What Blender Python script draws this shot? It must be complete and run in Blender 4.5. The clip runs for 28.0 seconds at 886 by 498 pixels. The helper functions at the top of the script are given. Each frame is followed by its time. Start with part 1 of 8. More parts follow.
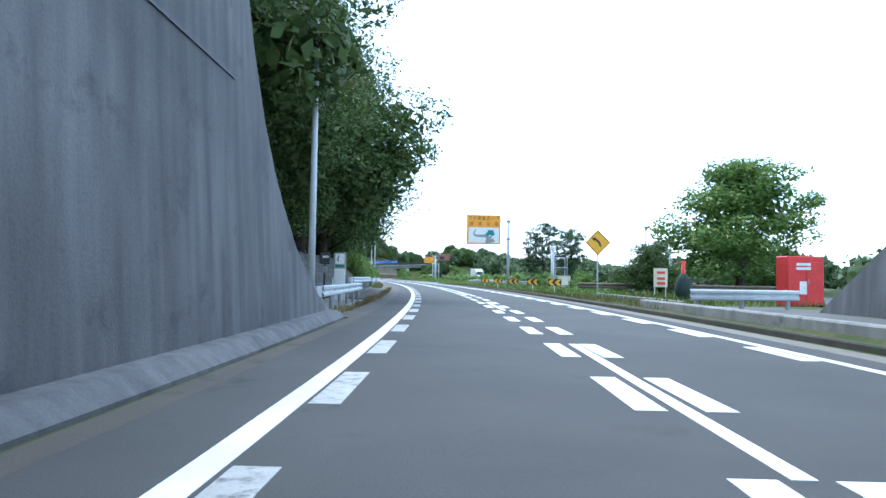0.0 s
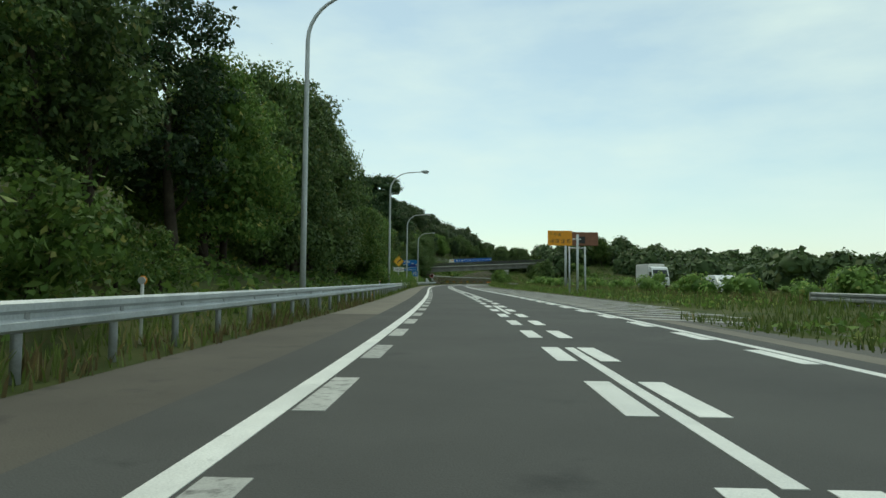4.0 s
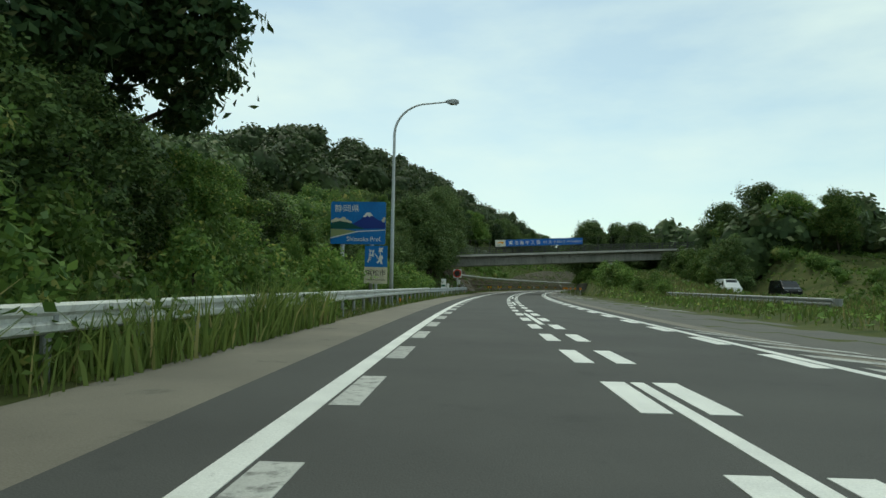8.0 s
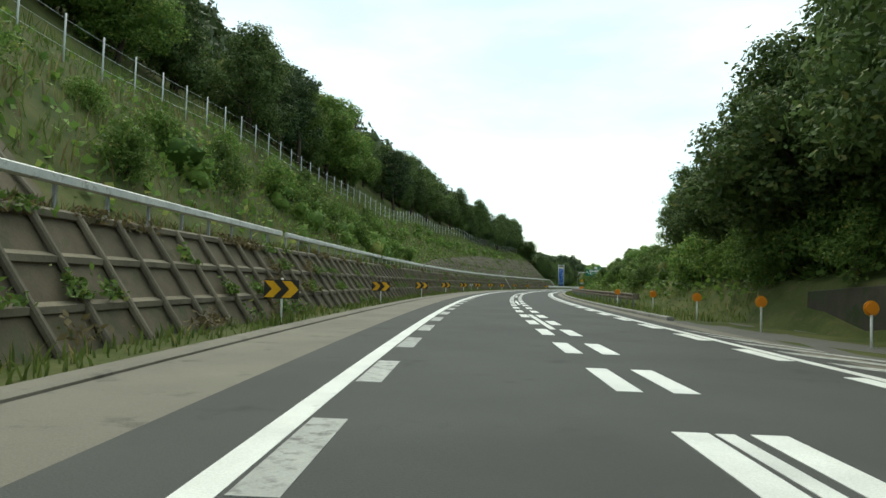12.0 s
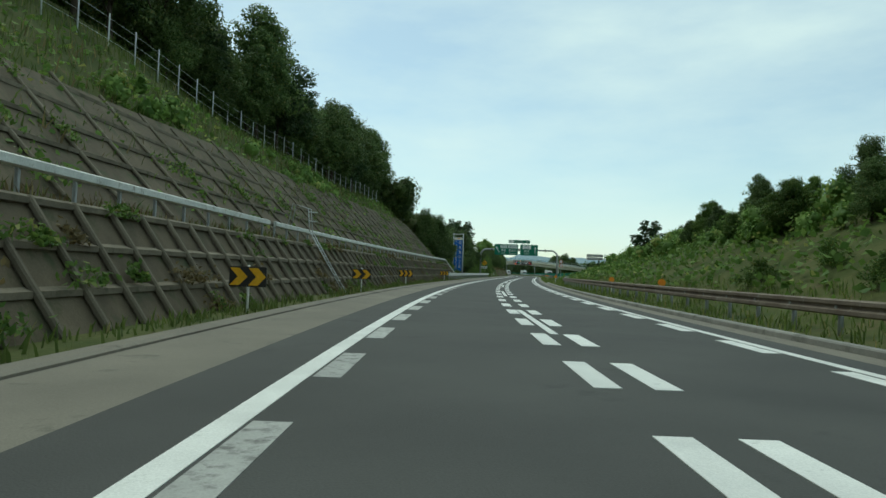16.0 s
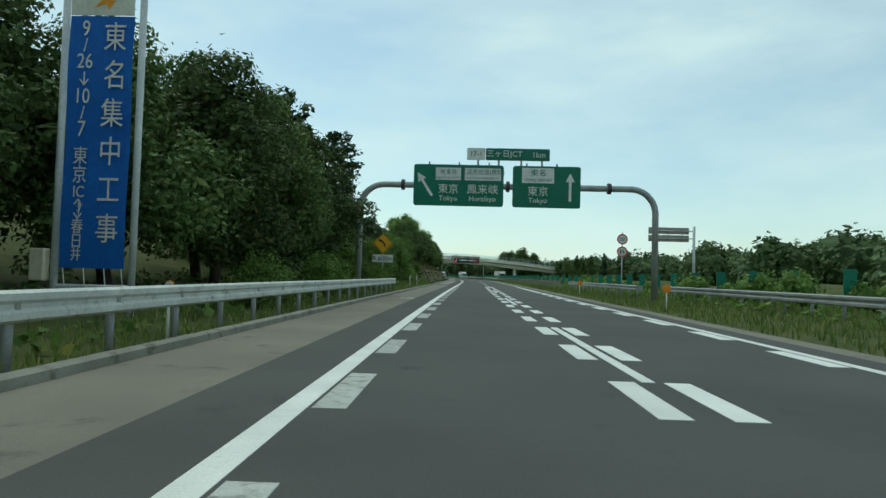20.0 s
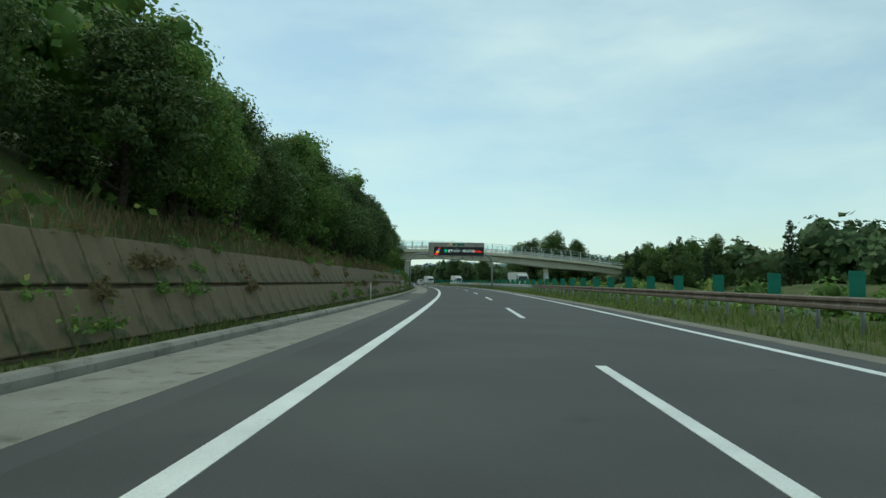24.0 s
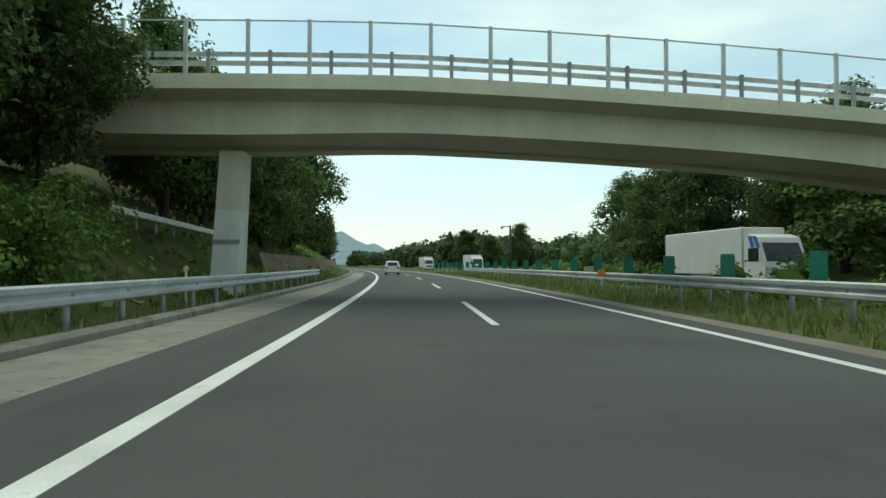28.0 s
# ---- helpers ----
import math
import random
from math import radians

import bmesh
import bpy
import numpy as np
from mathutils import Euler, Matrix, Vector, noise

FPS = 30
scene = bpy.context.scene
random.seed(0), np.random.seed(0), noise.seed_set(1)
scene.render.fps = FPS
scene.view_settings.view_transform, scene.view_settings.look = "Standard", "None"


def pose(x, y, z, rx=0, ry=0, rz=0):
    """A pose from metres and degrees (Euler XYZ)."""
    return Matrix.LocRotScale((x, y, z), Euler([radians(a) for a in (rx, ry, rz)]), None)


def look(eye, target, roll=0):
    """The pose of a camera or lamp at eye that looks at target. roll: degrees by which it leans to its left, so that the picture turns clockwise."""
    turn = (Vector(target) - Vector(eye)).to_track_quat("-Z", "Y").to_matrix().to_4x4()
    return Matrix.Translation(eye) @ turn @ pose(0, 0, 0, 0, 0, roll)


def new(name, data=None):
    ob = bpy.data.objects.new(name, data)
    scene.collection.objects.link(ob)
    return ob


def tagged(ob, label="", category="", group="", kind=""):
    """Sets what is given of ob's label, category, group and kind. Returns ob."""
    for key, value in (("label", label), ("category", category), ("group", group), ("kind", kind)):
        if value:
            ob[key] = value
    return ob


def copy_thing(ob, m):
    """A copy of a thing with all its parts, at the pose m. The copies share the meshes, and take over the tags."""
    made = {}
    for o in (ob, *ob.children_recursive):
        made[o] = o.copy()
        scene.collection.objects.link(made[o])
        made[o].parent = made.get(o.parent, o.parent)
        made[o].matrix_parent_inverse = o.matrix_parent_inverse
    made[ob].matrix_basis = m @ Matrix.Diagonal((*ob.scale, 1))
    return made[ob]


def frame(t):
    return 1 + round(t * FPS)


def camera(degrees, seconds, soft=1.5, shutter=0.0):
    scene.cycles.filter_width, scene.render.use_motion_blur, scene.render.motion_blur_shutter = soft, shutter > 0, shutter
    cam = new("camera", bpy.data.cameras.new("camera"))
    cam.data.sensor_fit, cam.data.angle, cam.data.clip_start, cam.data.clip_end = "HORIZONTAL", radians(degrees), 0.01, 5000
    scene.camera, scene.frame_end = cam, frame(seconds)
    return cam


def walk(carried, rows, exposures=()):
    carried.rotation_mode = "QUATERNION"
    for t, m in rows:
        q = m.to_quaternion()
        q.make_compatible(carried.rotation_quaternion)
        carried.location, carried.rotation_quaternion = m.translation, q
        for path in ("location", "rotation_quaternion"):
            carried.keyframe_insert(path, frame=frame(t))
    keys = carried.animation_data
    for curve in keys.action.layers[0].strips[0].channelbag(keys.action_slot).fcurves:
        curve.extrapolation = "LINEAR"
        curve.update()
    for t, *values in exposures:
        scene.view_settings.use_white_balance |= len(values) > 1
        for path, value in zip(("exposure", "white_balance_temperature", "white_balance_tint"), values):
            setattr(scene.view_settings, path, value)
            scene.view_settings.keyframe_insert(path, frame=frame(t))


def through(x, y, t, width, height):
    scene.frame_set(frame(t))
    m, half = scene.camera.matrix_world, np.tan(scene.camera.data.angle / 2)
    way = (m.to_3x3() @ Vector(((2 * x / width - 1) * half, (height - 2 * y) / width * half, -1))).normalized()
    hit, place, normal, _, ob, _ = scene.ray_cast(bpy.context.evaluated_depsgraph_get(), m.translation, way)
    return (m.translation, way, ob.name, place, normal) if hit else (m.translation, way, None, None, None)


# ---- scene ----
# The camera rides in the slow lane. s: metres along the line between the lanes, u: metres to the right of it.
KAPPA = [-2.94, -2.08, -1.45, -1.09, -1.10, -0.56, 0.29, 1.03, 1.51, 1.36, 1.45, 1.75, 2.07, 2.01,
         1.19, 0.39, 0.29, 0.20, -0.14, -0.53, -0.93, -1.00, -1.06, -1.10, -1.08, -1.04, -1.00, -0.95]
LINE_S = np.arange(-300.0, 1801.0)
LINE_H = np.concatenate([[0.0], np.cumsum(np.interp(LINE_S[:-1] + 0.5, -20 + 35.0 * np.arange(len(KAPPA)), KAPPA, left=-1.0, right=0.0) / 1000)])
LINE_H -= np.interp(0, LINE_S, LINE_H)
LINE_X = np.concatenate([[0.0], np.cumsum(np.sin((LINE_H[1:] + LINE_H[:-1]) / 2))])
LINE_Y = np.concatenate([[0.0], np.cumsum(np.cos((LINE_H[1:] + LINE_H[:-1]) / 2))])
LINE_X -= np.interp(0, LINE_S, LINE_X)
LINE_Y -= np.interp(0, LINE_S, LINE_Y)


def at(s, u, z=0.0):
    """The place s metres along the road, u to its right, z above it."""
    h = np.interp(s, LINE_S, LINE_H)
    return Vector((float(np.interp(s, LINE_S, LINE_X) + u * np.cos(h)), float(np.interp(s, LINE_S, LINE_Y) - u * np.sin(h)), z))


def heading(s):
    """The turn about z, in degrees, of the road at s (to the left)."""
    return -math.degrees(float(np.interp(s, LINE_S, LINE_H)))


def stand(s, u, z=0.0, turn=0.0, tilt=0.0, roll=0.0):
    """A pose on the road: x to its right, y along it."""
    p = at(s, u, z)
    return pose(p.x, p.y, p.z, tilt, roll, heading(s) + turn)


EYE = 1.175
# seconds, s, u, yaw to the right of the road, pitch, roll
RIDE = [
    (0.0, 1.92, -2.05, -2.10, 2.49, 0.96),
    (0.5, 15.00, -2.12, -1.32, 2.51, 1.25),
    (1.0, 27.42, -2.16, 1.52, 1.26, 0.65),
    (1.5, 39.23, -2.01, -1.92, 2.93, 0.41),
    (2.0, 52.25, -1.91, -0.07, 2.09, 0.12),
    (3.0, 77.40, -1.96, -2.59, 3.09, -0.21),
    (5.5, 141.30, -1.69, -0.41, 2.38, 1.08),
    (6.0, 154.75, -1.68, -1.39, 2.74, 0.94),
    (7.0, 180.19, -1.82, -3.64, 3.99, 0.72),
    (8.0, 206.16, -2.08, -2.43, 3.13, 1.00),
    (9.0, 231.95, -2.52, -2.38, 2.86, 2.33),
    (10.0, 257.33, -2.53, -1.05, 2.48, 2.37),
    (11.0, 283.36, -2.56, -1.84, 2.75, 2.62),
    (12.0, 309.20, -2.19, -1.91, 2.88, 1.78),
    (12.5, 321.88, -2.10, -1.28, 2.60, 2.13),
    (13.0, 335.43, -1.99, -1.84, 2.56, 1.87),
    (15.5, 400.98, -2.11, -0.43, 2.34, 2.45),
    (16.0, 414.05, -2.03, -0.23, 1.89, 2.05),
    (17.0, 440.04, -2.05, -2.01, 2.47, 1.68),
    (18.0, 466.00, -2.15, -2.36, 2.59, 2.24),
    (19.0, 493.13, -2.21, -1.63, 2.37, 1.92),
    (20.0, 519.57, -2.16, -1.80, 2.30, 1.55),
    (21.0, 546.03, -2.14, -1.20, 3.06, 1.52),
    (21.5, 559.40, -1.98, -0.93, 2.82, 1.20),
    (23.5, 612.88, -1.78, -0.46, 1.97, -0.04),
    (24.0, 626.12, -1.86, -2.32, 2.83, 0.49),
    (25.0, 653.69, -1.95, -1.85, 2.87, 0.55),
    (26.0, 680.70, -1.75, -2.25, 3.25, -0.06),
    (27.0, 707.77, -1.63, -3.05, 3.69, 0.32),
    (28.0, 735.00, -1.56, 1.97, 1.40, 0.18),
]


def ride(s, u, yaw, pitch, roll):
    eye, a, b = at(s, u, EYE), radians(yaw - heading(s)), radians(pitch)
    return look(eye, eye + Vector((math.sin(a) * math.cos(b), math.cos(a) * math.cos(b), math.sin(b))), roll)


cam = camera(68.4, 28.0)
# seconds, stops, white balance, tint
EXPOSE = [(0.0, 1.5, 5300, 9), (0.3, 1.15, 5400, 9), (0.6, 0.66, 5500, 9), (1.0, 0.26, 5950, 14), (1.5, 0.1, 6350, 3), (2.5, -0.14, 6950, -9), (10.0, 0.02, 7000, -8), (10.8, 0.55, 7100, -4), (12.0, 0.52, 7100, -3),
          (13.2, 0.15, 7000, -6), (15.5, -0.14, 6600, -10), (20.0, -0.2, 6350, -12), (23.5, -0.24, 6300, -13), (26.7, -0.24, 6500, -11), (28.0, 0.1, 6950, -9)]
walk(cam, [(t, ride(*row)) for t, *row in RIDE], EXPOSE)

# ---- sky, sun ----
world = bpy.data.worlds.new("sky")
scene.world = world
world.use_nodes = True
wn, wl = world.node_tree.nodes, world.node_tree.links
back = wn["Background"]
sky = wn.new("ShaderNodeTexSky")
sky.sky_type, sky.sun_disc = "NISHITA", False
SUN_UP, SUN_ROUND = radians(56), radians(-20)
sky.sun_elevation, sky.sun_rotation = SUN_UP, SUN_ROUND
sky.air_density, sky.dust_density, sky.ozone_density = 1.1, 0.5, 3.0
coords = wn.new("ShaderNodeTexCoord")
stretch = wn.new("ShaderNodeMapping")
stretch.inputs["Scale"].default_value = (1.6, 1.6, 5.0)
puff = wn.new("ShaderNodeTexNoise")
puff.inputs["Scale"].default_value, puff.inputs["Detail"].default_value, puff.inputs["Roughness"].default_value = 1.7, 6, 0.55
ramp = wn.new("ShaderNodeValToRGB")
ramp.color_ramp.elements[0].position, ramp.color_ramp.elements[1].position = 0.34, 0.7
ramp.color_ramp.elements[0].color = (0.34, 0.34, 0.34, 1)
ramp.color_ramp.elements[1].color = (0.8, 0.8, 0.8, 1)
cloud = wn.new("ShaderNodeMix")
cloud.data_type = "RGBA"
cloud.inputs[7].default_value = (6.7, 7.5, 7.9, 1)
wl.new(coords.outputs["Generated"], stretch.inputs["Vector"])
wl.new(stretch.outputs["Vector"], puff.inputs["Vector"])
wl.new(puff.outputs["Fac"], ramp.inputs["Fac"])
wl.new(ramp.outputs["Color"], cloud.inputs[0])
wl.new(sky.outputs["Color"], cloud.inputs[6])
wl.new(cloud.outputs[2], back.inputs["Color"])
back.inputs["Strength"].default_value = 0.135

sun = new("sun", bpy.data.lights.new("sun", "SUN"))
sun.data.energy, sun.data.angle, sun.data.color = 1.4, radians(38), (1.0, 0.95, 0.86)
sun.matrix_basis = look((0, 0, 50), Vector((0, 0, 50)) - Vector((math.sin(SUN_ROUND) * math.cos(SUN_UP), math.cos(SUN_ROUND) * math.cos(SUN_UP), math.sin(SUN_UP))))


# ---- materials ----
def surface(name, dark, light, rough=0.8, scale=2.0, fine=35.0, bump=0.15, metal=0.0, streak=0.0, piece=0.0, spec=0.4, stain=None, stain_at=0.62):
    """A weathered surface: two tones in patches, fine grain with relief, runs of dirt down it, an uneven gloss."""
    m = bpy.data.materials.new(name)
    m.use_nodes = True
    n, l = m.node_tree.nodes, m.node_tree.links
    b = n["Principled BSDF"]
    tc = n.new("ShaderNodeTexCoord")
    patch = n.new("ShaderNodeTexNoise")
    patch.inputs["Scale"].default_value, patch.inputs["Detail"].default_value = scale, 4
    l.new(tc.outputs["Object"], patch.inputs["Vector"])
    spread = n.new("ShaderNodeMapRange")
    spread.inputs["From Min"].default_value, spread.inputs["From Max"].default_value = 0.3, 0.7
    l.new(patch.outputs["Fac"], spread.inputs["Value"])
    mix = n.new("ShaderNodeMix")
    mix.data_type = "RGBA"
    mix.inputs[6].default_value, mix.inputs[7].default_value = (*dark, 1), (*light, 1)
    l.new(spread.outputs[0], mix.inputs[0])
    grain = n.new("ShaderNodeTexNoise")
    grain.inputs["Scale"].default_value, grain.inputs["Detail"].default_value = fine, 3
    l.new(tc.outputs["Object"], grain.inputs["Vector"])
    colour = mix.outputs[2]

    def times(col, value, low, high):
        r = n.new("ShaderNodeMapRange")
        r.inputs["To Min"].default_value, r.inputs["To Max"].default_value = low, high
        l.new(value, r.inputs["Value"])
        x = n.new("ShaderNodeMix")
        x.data_type, x.blend_type = "RGBA", "MULTIPLY"
        x.inputs[0].default_value = 1
        l.new(col, x.inputs[6])
        l.new(r.outputs[0], x.inputs[7])
        return x.outputs[2]

    colour = times(colour, grain.outputs["Fac"], 0.75, 1.25)
    if streak:
        flat = n.new("ShaderNodeMapping")
        flat.inputs["Scale"].default_value = (1.3, 1.3, 0.09)
        l.new(tc.outputs["Object"], flat.inputs["Vector"])
        run = n.new("ShaderNodeTexNoise")
        run.inputs["Scale"].default_value, run.inputs["Detail"].default_value = 2.2, 5
        l.new(flat.outputs["Vector"], run.inputs["Vector"])
        colour = times(colour, run.outputs["Fac"], 1 - streak, 1 + streak * 0.8)
    if stain:
        blot = n.new("ShaderNodeTexNoise")
        blot.inputs["Scale"].default_value, blot.inputs["Detail"].default_value, blot.inputs["Roughness"].default_value = scale * 2.7, 6, 0.65
        l.new(tc.outputs["Object"], blot.inputs["Vector"])
        edge = n.new("ShaderNodeMapRange")
        edge.inputs["From Min"].default_value, edge.inputs["From Max"].default_value = stain_at - 0.1, stain_at + 0.06
        l.new(blot.outputs["Fac"], edge.inputs["Value"])
        x = n.new("ShaderNodeMix")
        x.data_type = "RGBA"
        x.inputs[7].default_value = (*stain, 1)
        l.new(edge.outputs[0], x.inputs[0])
        l.new(colour, x.inputs[6])
        colour = x.outputs[2]
    if piece:
        info = n.new("ShaderNodeObjectInfo")
        colour = times(colour, info.outputs["Random"], 1 - piece, 1 + piece)
    l.new(colour, b.inputs["Base Color"])
    gloss = n.new("ShaderNodeMapRange")
    gloss.inputs["To Min"].default_value, gloss.inputs["To Max"].default_value = max(rough - 0.12, 0.05), min(rough + 0.12, 1)
    l.new(patch.outputs["Fac"], gloss.inputs["Value"])
    l.new(gloss.outputs[0], b.inputs["Roughness"])
    b.inputs["Metallic"].default_value = metal
    b.inputs["Specular IOR Level"].default_value = spec
    if bump:
        relief = n.new("ShaderNodeBump")
        relief.inputs["Strength"].default_value, relief.inputs["Distance"].default_value = bump, 0.02
        l.new(grain.outputs["Fac"], relief.inputs["Height"])
        l.new(relief.outputs["Normal"], b.inputs["Normal"])
    return m


def foliage(name, dark, light, dry, through=0.32):
    """Leaves: every leaf its own tone, a few yellowed, some light coming through."""
    m = bpy.data.materials.new(name)
    m.use_nodes = True
    n, l = m.node_tree.nodes, m.node_tree.links
    b = n["Principled BSDF"]
    geo, info, tc = n.new("ShaderNodeNewGeometry"), n.new("ShaderNodeObjectInfo"), n.new("ShaderNodeTexCoord")
    ramp = n.new("ShaderNodeValToRGB")
    e = ramp.color_ramp.elements
    e[0].color, e[1].color = (*dark, 1), (*light, 1)
    e[1].position = 0.9
    far = ramp.color_ramp.elements.new(1.0)
    far.color = (*dry, 1)
    l.new(geo.outputs["Random Per Island"], ramp.inputs["Fac"])
    lump = n.new("ShaderNodeTexNoise")
    lump.inputs["Scale"].default_value, lump.inputs["Detail"].default_value = 0.55, 3
    l.new(tc.outputs["Object"], lump.inputs["Vector"])
    add = n.new("ShaderNodeMath")
    add.operation = "ADD"
    l.new(lump.outputs["Fac"], add.inputs[0])
    l.new(info.outputs["Random"], add.inputs[1])
    r = n.new("ShaderNodeMapRange")
    r.inputs["From Min"].default_value, r.inputs["From Max"].default_value = 0.3, 1.7
    r.inputs["To Min"].default_value, r.inputs["To Max"].default_value = 0.55, 1.45
    l.new(add.outputs[0], r.inputs["Value"])
    x = n.new("ShaderNodeMix")
    x.data_type, x.blend_type = "RGBA", "MULTIPLY"
    x.inputs[0].default_value = 1
    l.new(ramp.outputs["Color"], x.inputs[6])
    l.new(r.outputs[0], x.inputs[7])
    l.new(x.outputs[2], b.inputs["Base Color"])
    b.inputs["Roughness"].default_value = 0.6
    b.inputs["Specular IOR Level"].default_value = 0.18
    glow = n.new("ShaderNodeBsdfTranslucent")
    l.new(x.outputs[2], glow.inputs["Color"])
    both = n.new("ShaderNodeMixShader")
    both.inputs["Fac"].default_value = through + 0.08
    l.new(b.outputs[0], both.inputs[1])
    l.new(glow.outputs[0], both.inputs[2])
    l.new(both.outputs[0], n["Material Output"].inputs["Surface"])
    return m


def plain(name, colour, rough=0.5, metal=0.0, glow=0.0, spec=0.5):
    m = bpy.data.materials.new(name)
    m.use_nodes = True
    b = m.node_tree.nodes["Principled BSDF"]
    b.inputs["Base Color"].default_value = (*colour, 1)
    b.inputs["Roughness"].default_value, b.inputs["Metallic"].default_value = rough, metal
    b.inputs["Specular IOR Level"].default_value = spec
    if glow:
        b.inputs["Emission Color"].default_value, b.inputs["Emission Strength"].default_value = (*colour, 1), glow
    return m


ASPHALT = surface("asphalt", (0.046, 0.047, 0.046), (0.07, 0.07, 0.067), 0.78, 0.35, 60, 0.25, stain=(0.04, 0.04, 0.04), stain_at=0.7)


def lane_wear(m):
    """Oil-darkened middles of the lanes and paler wheel tracks, by the distance across the road."""
    n, l = m.node_tree.nodes, m.node_tree.links
    b = n["Principled BSDF"]
    before = b.inputs["Base Color"].links[0].from_socket
    across = n.new("ShaderNodeAttribute")
    across.attribute_name = "across"
    shift = n.new("ShaderNodeTexNoise")
    shift.inputs["Scale"].default_value = 0.08
    tc = n.new("ShaderNodeTexCoord")
    l.new(tc.outputs["Object"], shift.inputs["Vector"])
    wob = n.new("ShaderNodeMath")
    wob.operation, wob.inputs[1].default_value = "MULTIPLY_ADD", 0.5
    l.new(shift.outputs["Fac"], wob.inputs[0])
    l.new(across.outputs["Fac"], wob.inputs[2])
    pos = n.new("ShaderNodeMapRange")
    pos.inputs["From Min"].default_value, pos.inputs["From Max"].default_value = -3.75, 4.25
    l.new(wob.outputs[0], pos.inputs["Value"])
    tone = n.new("ShaderNodeValToRGB")
    el = tone.color_ramp.elements
    el[0].position, el[0].color = 0.0, (0.9, 0.9, 0.9, 1)
    el[1].position, el[1].color = 1.0, (0.9, 0.9, 0.9, 1)
    for u, v in ((-2.9, 1.22), (-2.4, 0.95), (-1.7, 0.5), (-1.1, 0.95), (-0.55, 1.22), (0.3, 0.9), (0.95, 1.18), (1.5, 0.92), (2.05, 0.55), (2.6, 0.95), (3.1, 1.18)):
        e = tone.color_ramp.elements.new((u + 4.0) / 8.0)
        e.color = (v, v, v, 1)
    x = n.new("ShaderNodeMix")
    x.data_type, x.blend_type = "RGBA", "MULTIPLY"
    x.inputs[0].default_value = 1
    l.new(before, x.inputs[6])
    l.new(tone.outputs["Color"], x.inputs[7])
    l.new(x.outputs[2], b.inputs["Base Color"])
    return m


ROADWAY = lane_wear(surface("worn_asphalt", (0.062, 0.062, 0.059), (0.092, 0.092, 0.087), 0.85, 0.35, 60, 0.3, spec=0.18, stain=(0.05, 0.05, 0.049), stain_at=0.7))
SHOULDER = surface("shoulder_asphalt", (0.15, 0.135, 0.108), (0.21, 0.19, 0.152), 0.9, 0.5, 50, 0.3, stain=(0.075, 0.07, 0.058), stain_at=0.68)
OLD_ASPHALT = surface("old_asphalt", (0.085, 0.083, 0.075), (0.12, 0.115, 0.1), 0.9, 0.5, 50, 0.3)
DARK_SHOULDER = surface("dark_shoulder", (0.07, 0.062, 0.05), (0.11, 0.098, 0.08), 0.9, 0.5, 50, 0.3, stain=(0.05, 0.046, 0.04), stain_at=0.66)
DARK_WALL = surface("dark_mossy_wall", (0.04, 0.034, 0.024), (0.075, 0.064, 0.046), 0.95, 0.6, 22, 0.4, streak=0.4, stain=(0.035, 0.05, 0.018), stain_at=0.58)
GUTTER = surface("gutter_concrete", (0.2, 0.19, 0.16), (0.3, 0.285, 0.24), 0.9, 1.0, 40, 0.2, stain=(0.11, 0.1, 0.075), stain_at=0.64)
PAINT = surface("road_paint", (0.6, 0.6, 0.57), (0.76, 0.76, 0.72), 0.6, 1.2, 70, 0.1, piece=0.06, stain=(0.3, 0.3, 0.28), stain_at=0.72)
WORN_PAINT = surface("worn_road_paint", (0.33, 0.33, 0.31), (0.48, 0.48, 0.45), 0.7, 2.0, 60, 0.1, piece=0.15, stain=(0.14, 0.14, 0.13), stain_at=0.6)
GRASSY = surface("grassy_soil", (0.045, 0.065, 0.018), (0.1, 0.105, 0.04), 1.0, 0.6, 9, 0.5, stain=(0.12, 0.095, 0.055), stain_at=0.66, spec=0.1)
WALL = surface("stained_concrete", (0.1, 0.1, 0.1), (0.17, 0.168, 0.165), 0.9, 0.35, 30, 0.2, streak=0.75, stain=(0.06, 0.06, 0.065), stain_at=0.68)
SLOPE = surface("mossy_concrete", (0.072, 0.056, 0.033), (0.125, 0.101, 0.064), 0.95, 0.6, 25, 0.3, streak=0.35, stain=(0.05, 0.06, 0.025), stain_at=0.62)
RIB = surface("weathered_concrete_rib", (0.115, 0.097, 0.067), (0.195, 0.168, 0.12), 0.95, 1.0, 30, 0.3, streak=0.3, piece=0.2, stain=(0.08, 0.075, 0.045), stain_at=0.64)
EARTH_WALL = surface("brown_stained_wall", (0.12, 0.092, 0.05), (0.19, 0.15, 0.088), 0.95, 0.5, 22, 0.3, streak=0.35, stain=(0.05, 0.062, 0.025), stain_at=0.6)
STONE = surface("retaining_block", (0.12, 0.12, 0.118), (0.2, 0.198, 0.19), 0.9, 1.5, 30, 0.3, piece=0.25, stain=(0.07, 0.075, 0.055), stain_at=0.62)
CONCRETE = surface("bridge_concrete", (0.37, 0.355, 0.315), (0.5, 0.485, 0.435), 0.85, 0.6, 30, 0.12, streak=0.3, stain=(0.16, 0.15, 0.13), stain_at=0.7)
DIM_CONCRETE = surface("darker_concrete", (0.2, 0.195, 0.175), (0.3, 0.29, 0.26), 0.9, 0.6, 30, 0.15, streak=0.4, stain=(0.1, 0.095, 0.08), stain_at=0.66)
CREAM = surface("cream_bridge_paint", (0.56, 0.53, 0.4), (0.68, 0.65, 0.5), 0.6, 0.5, 20, 0.05, streak=0.14, stain=(0.4, 0.37, 0.26), stain_at=0.74)
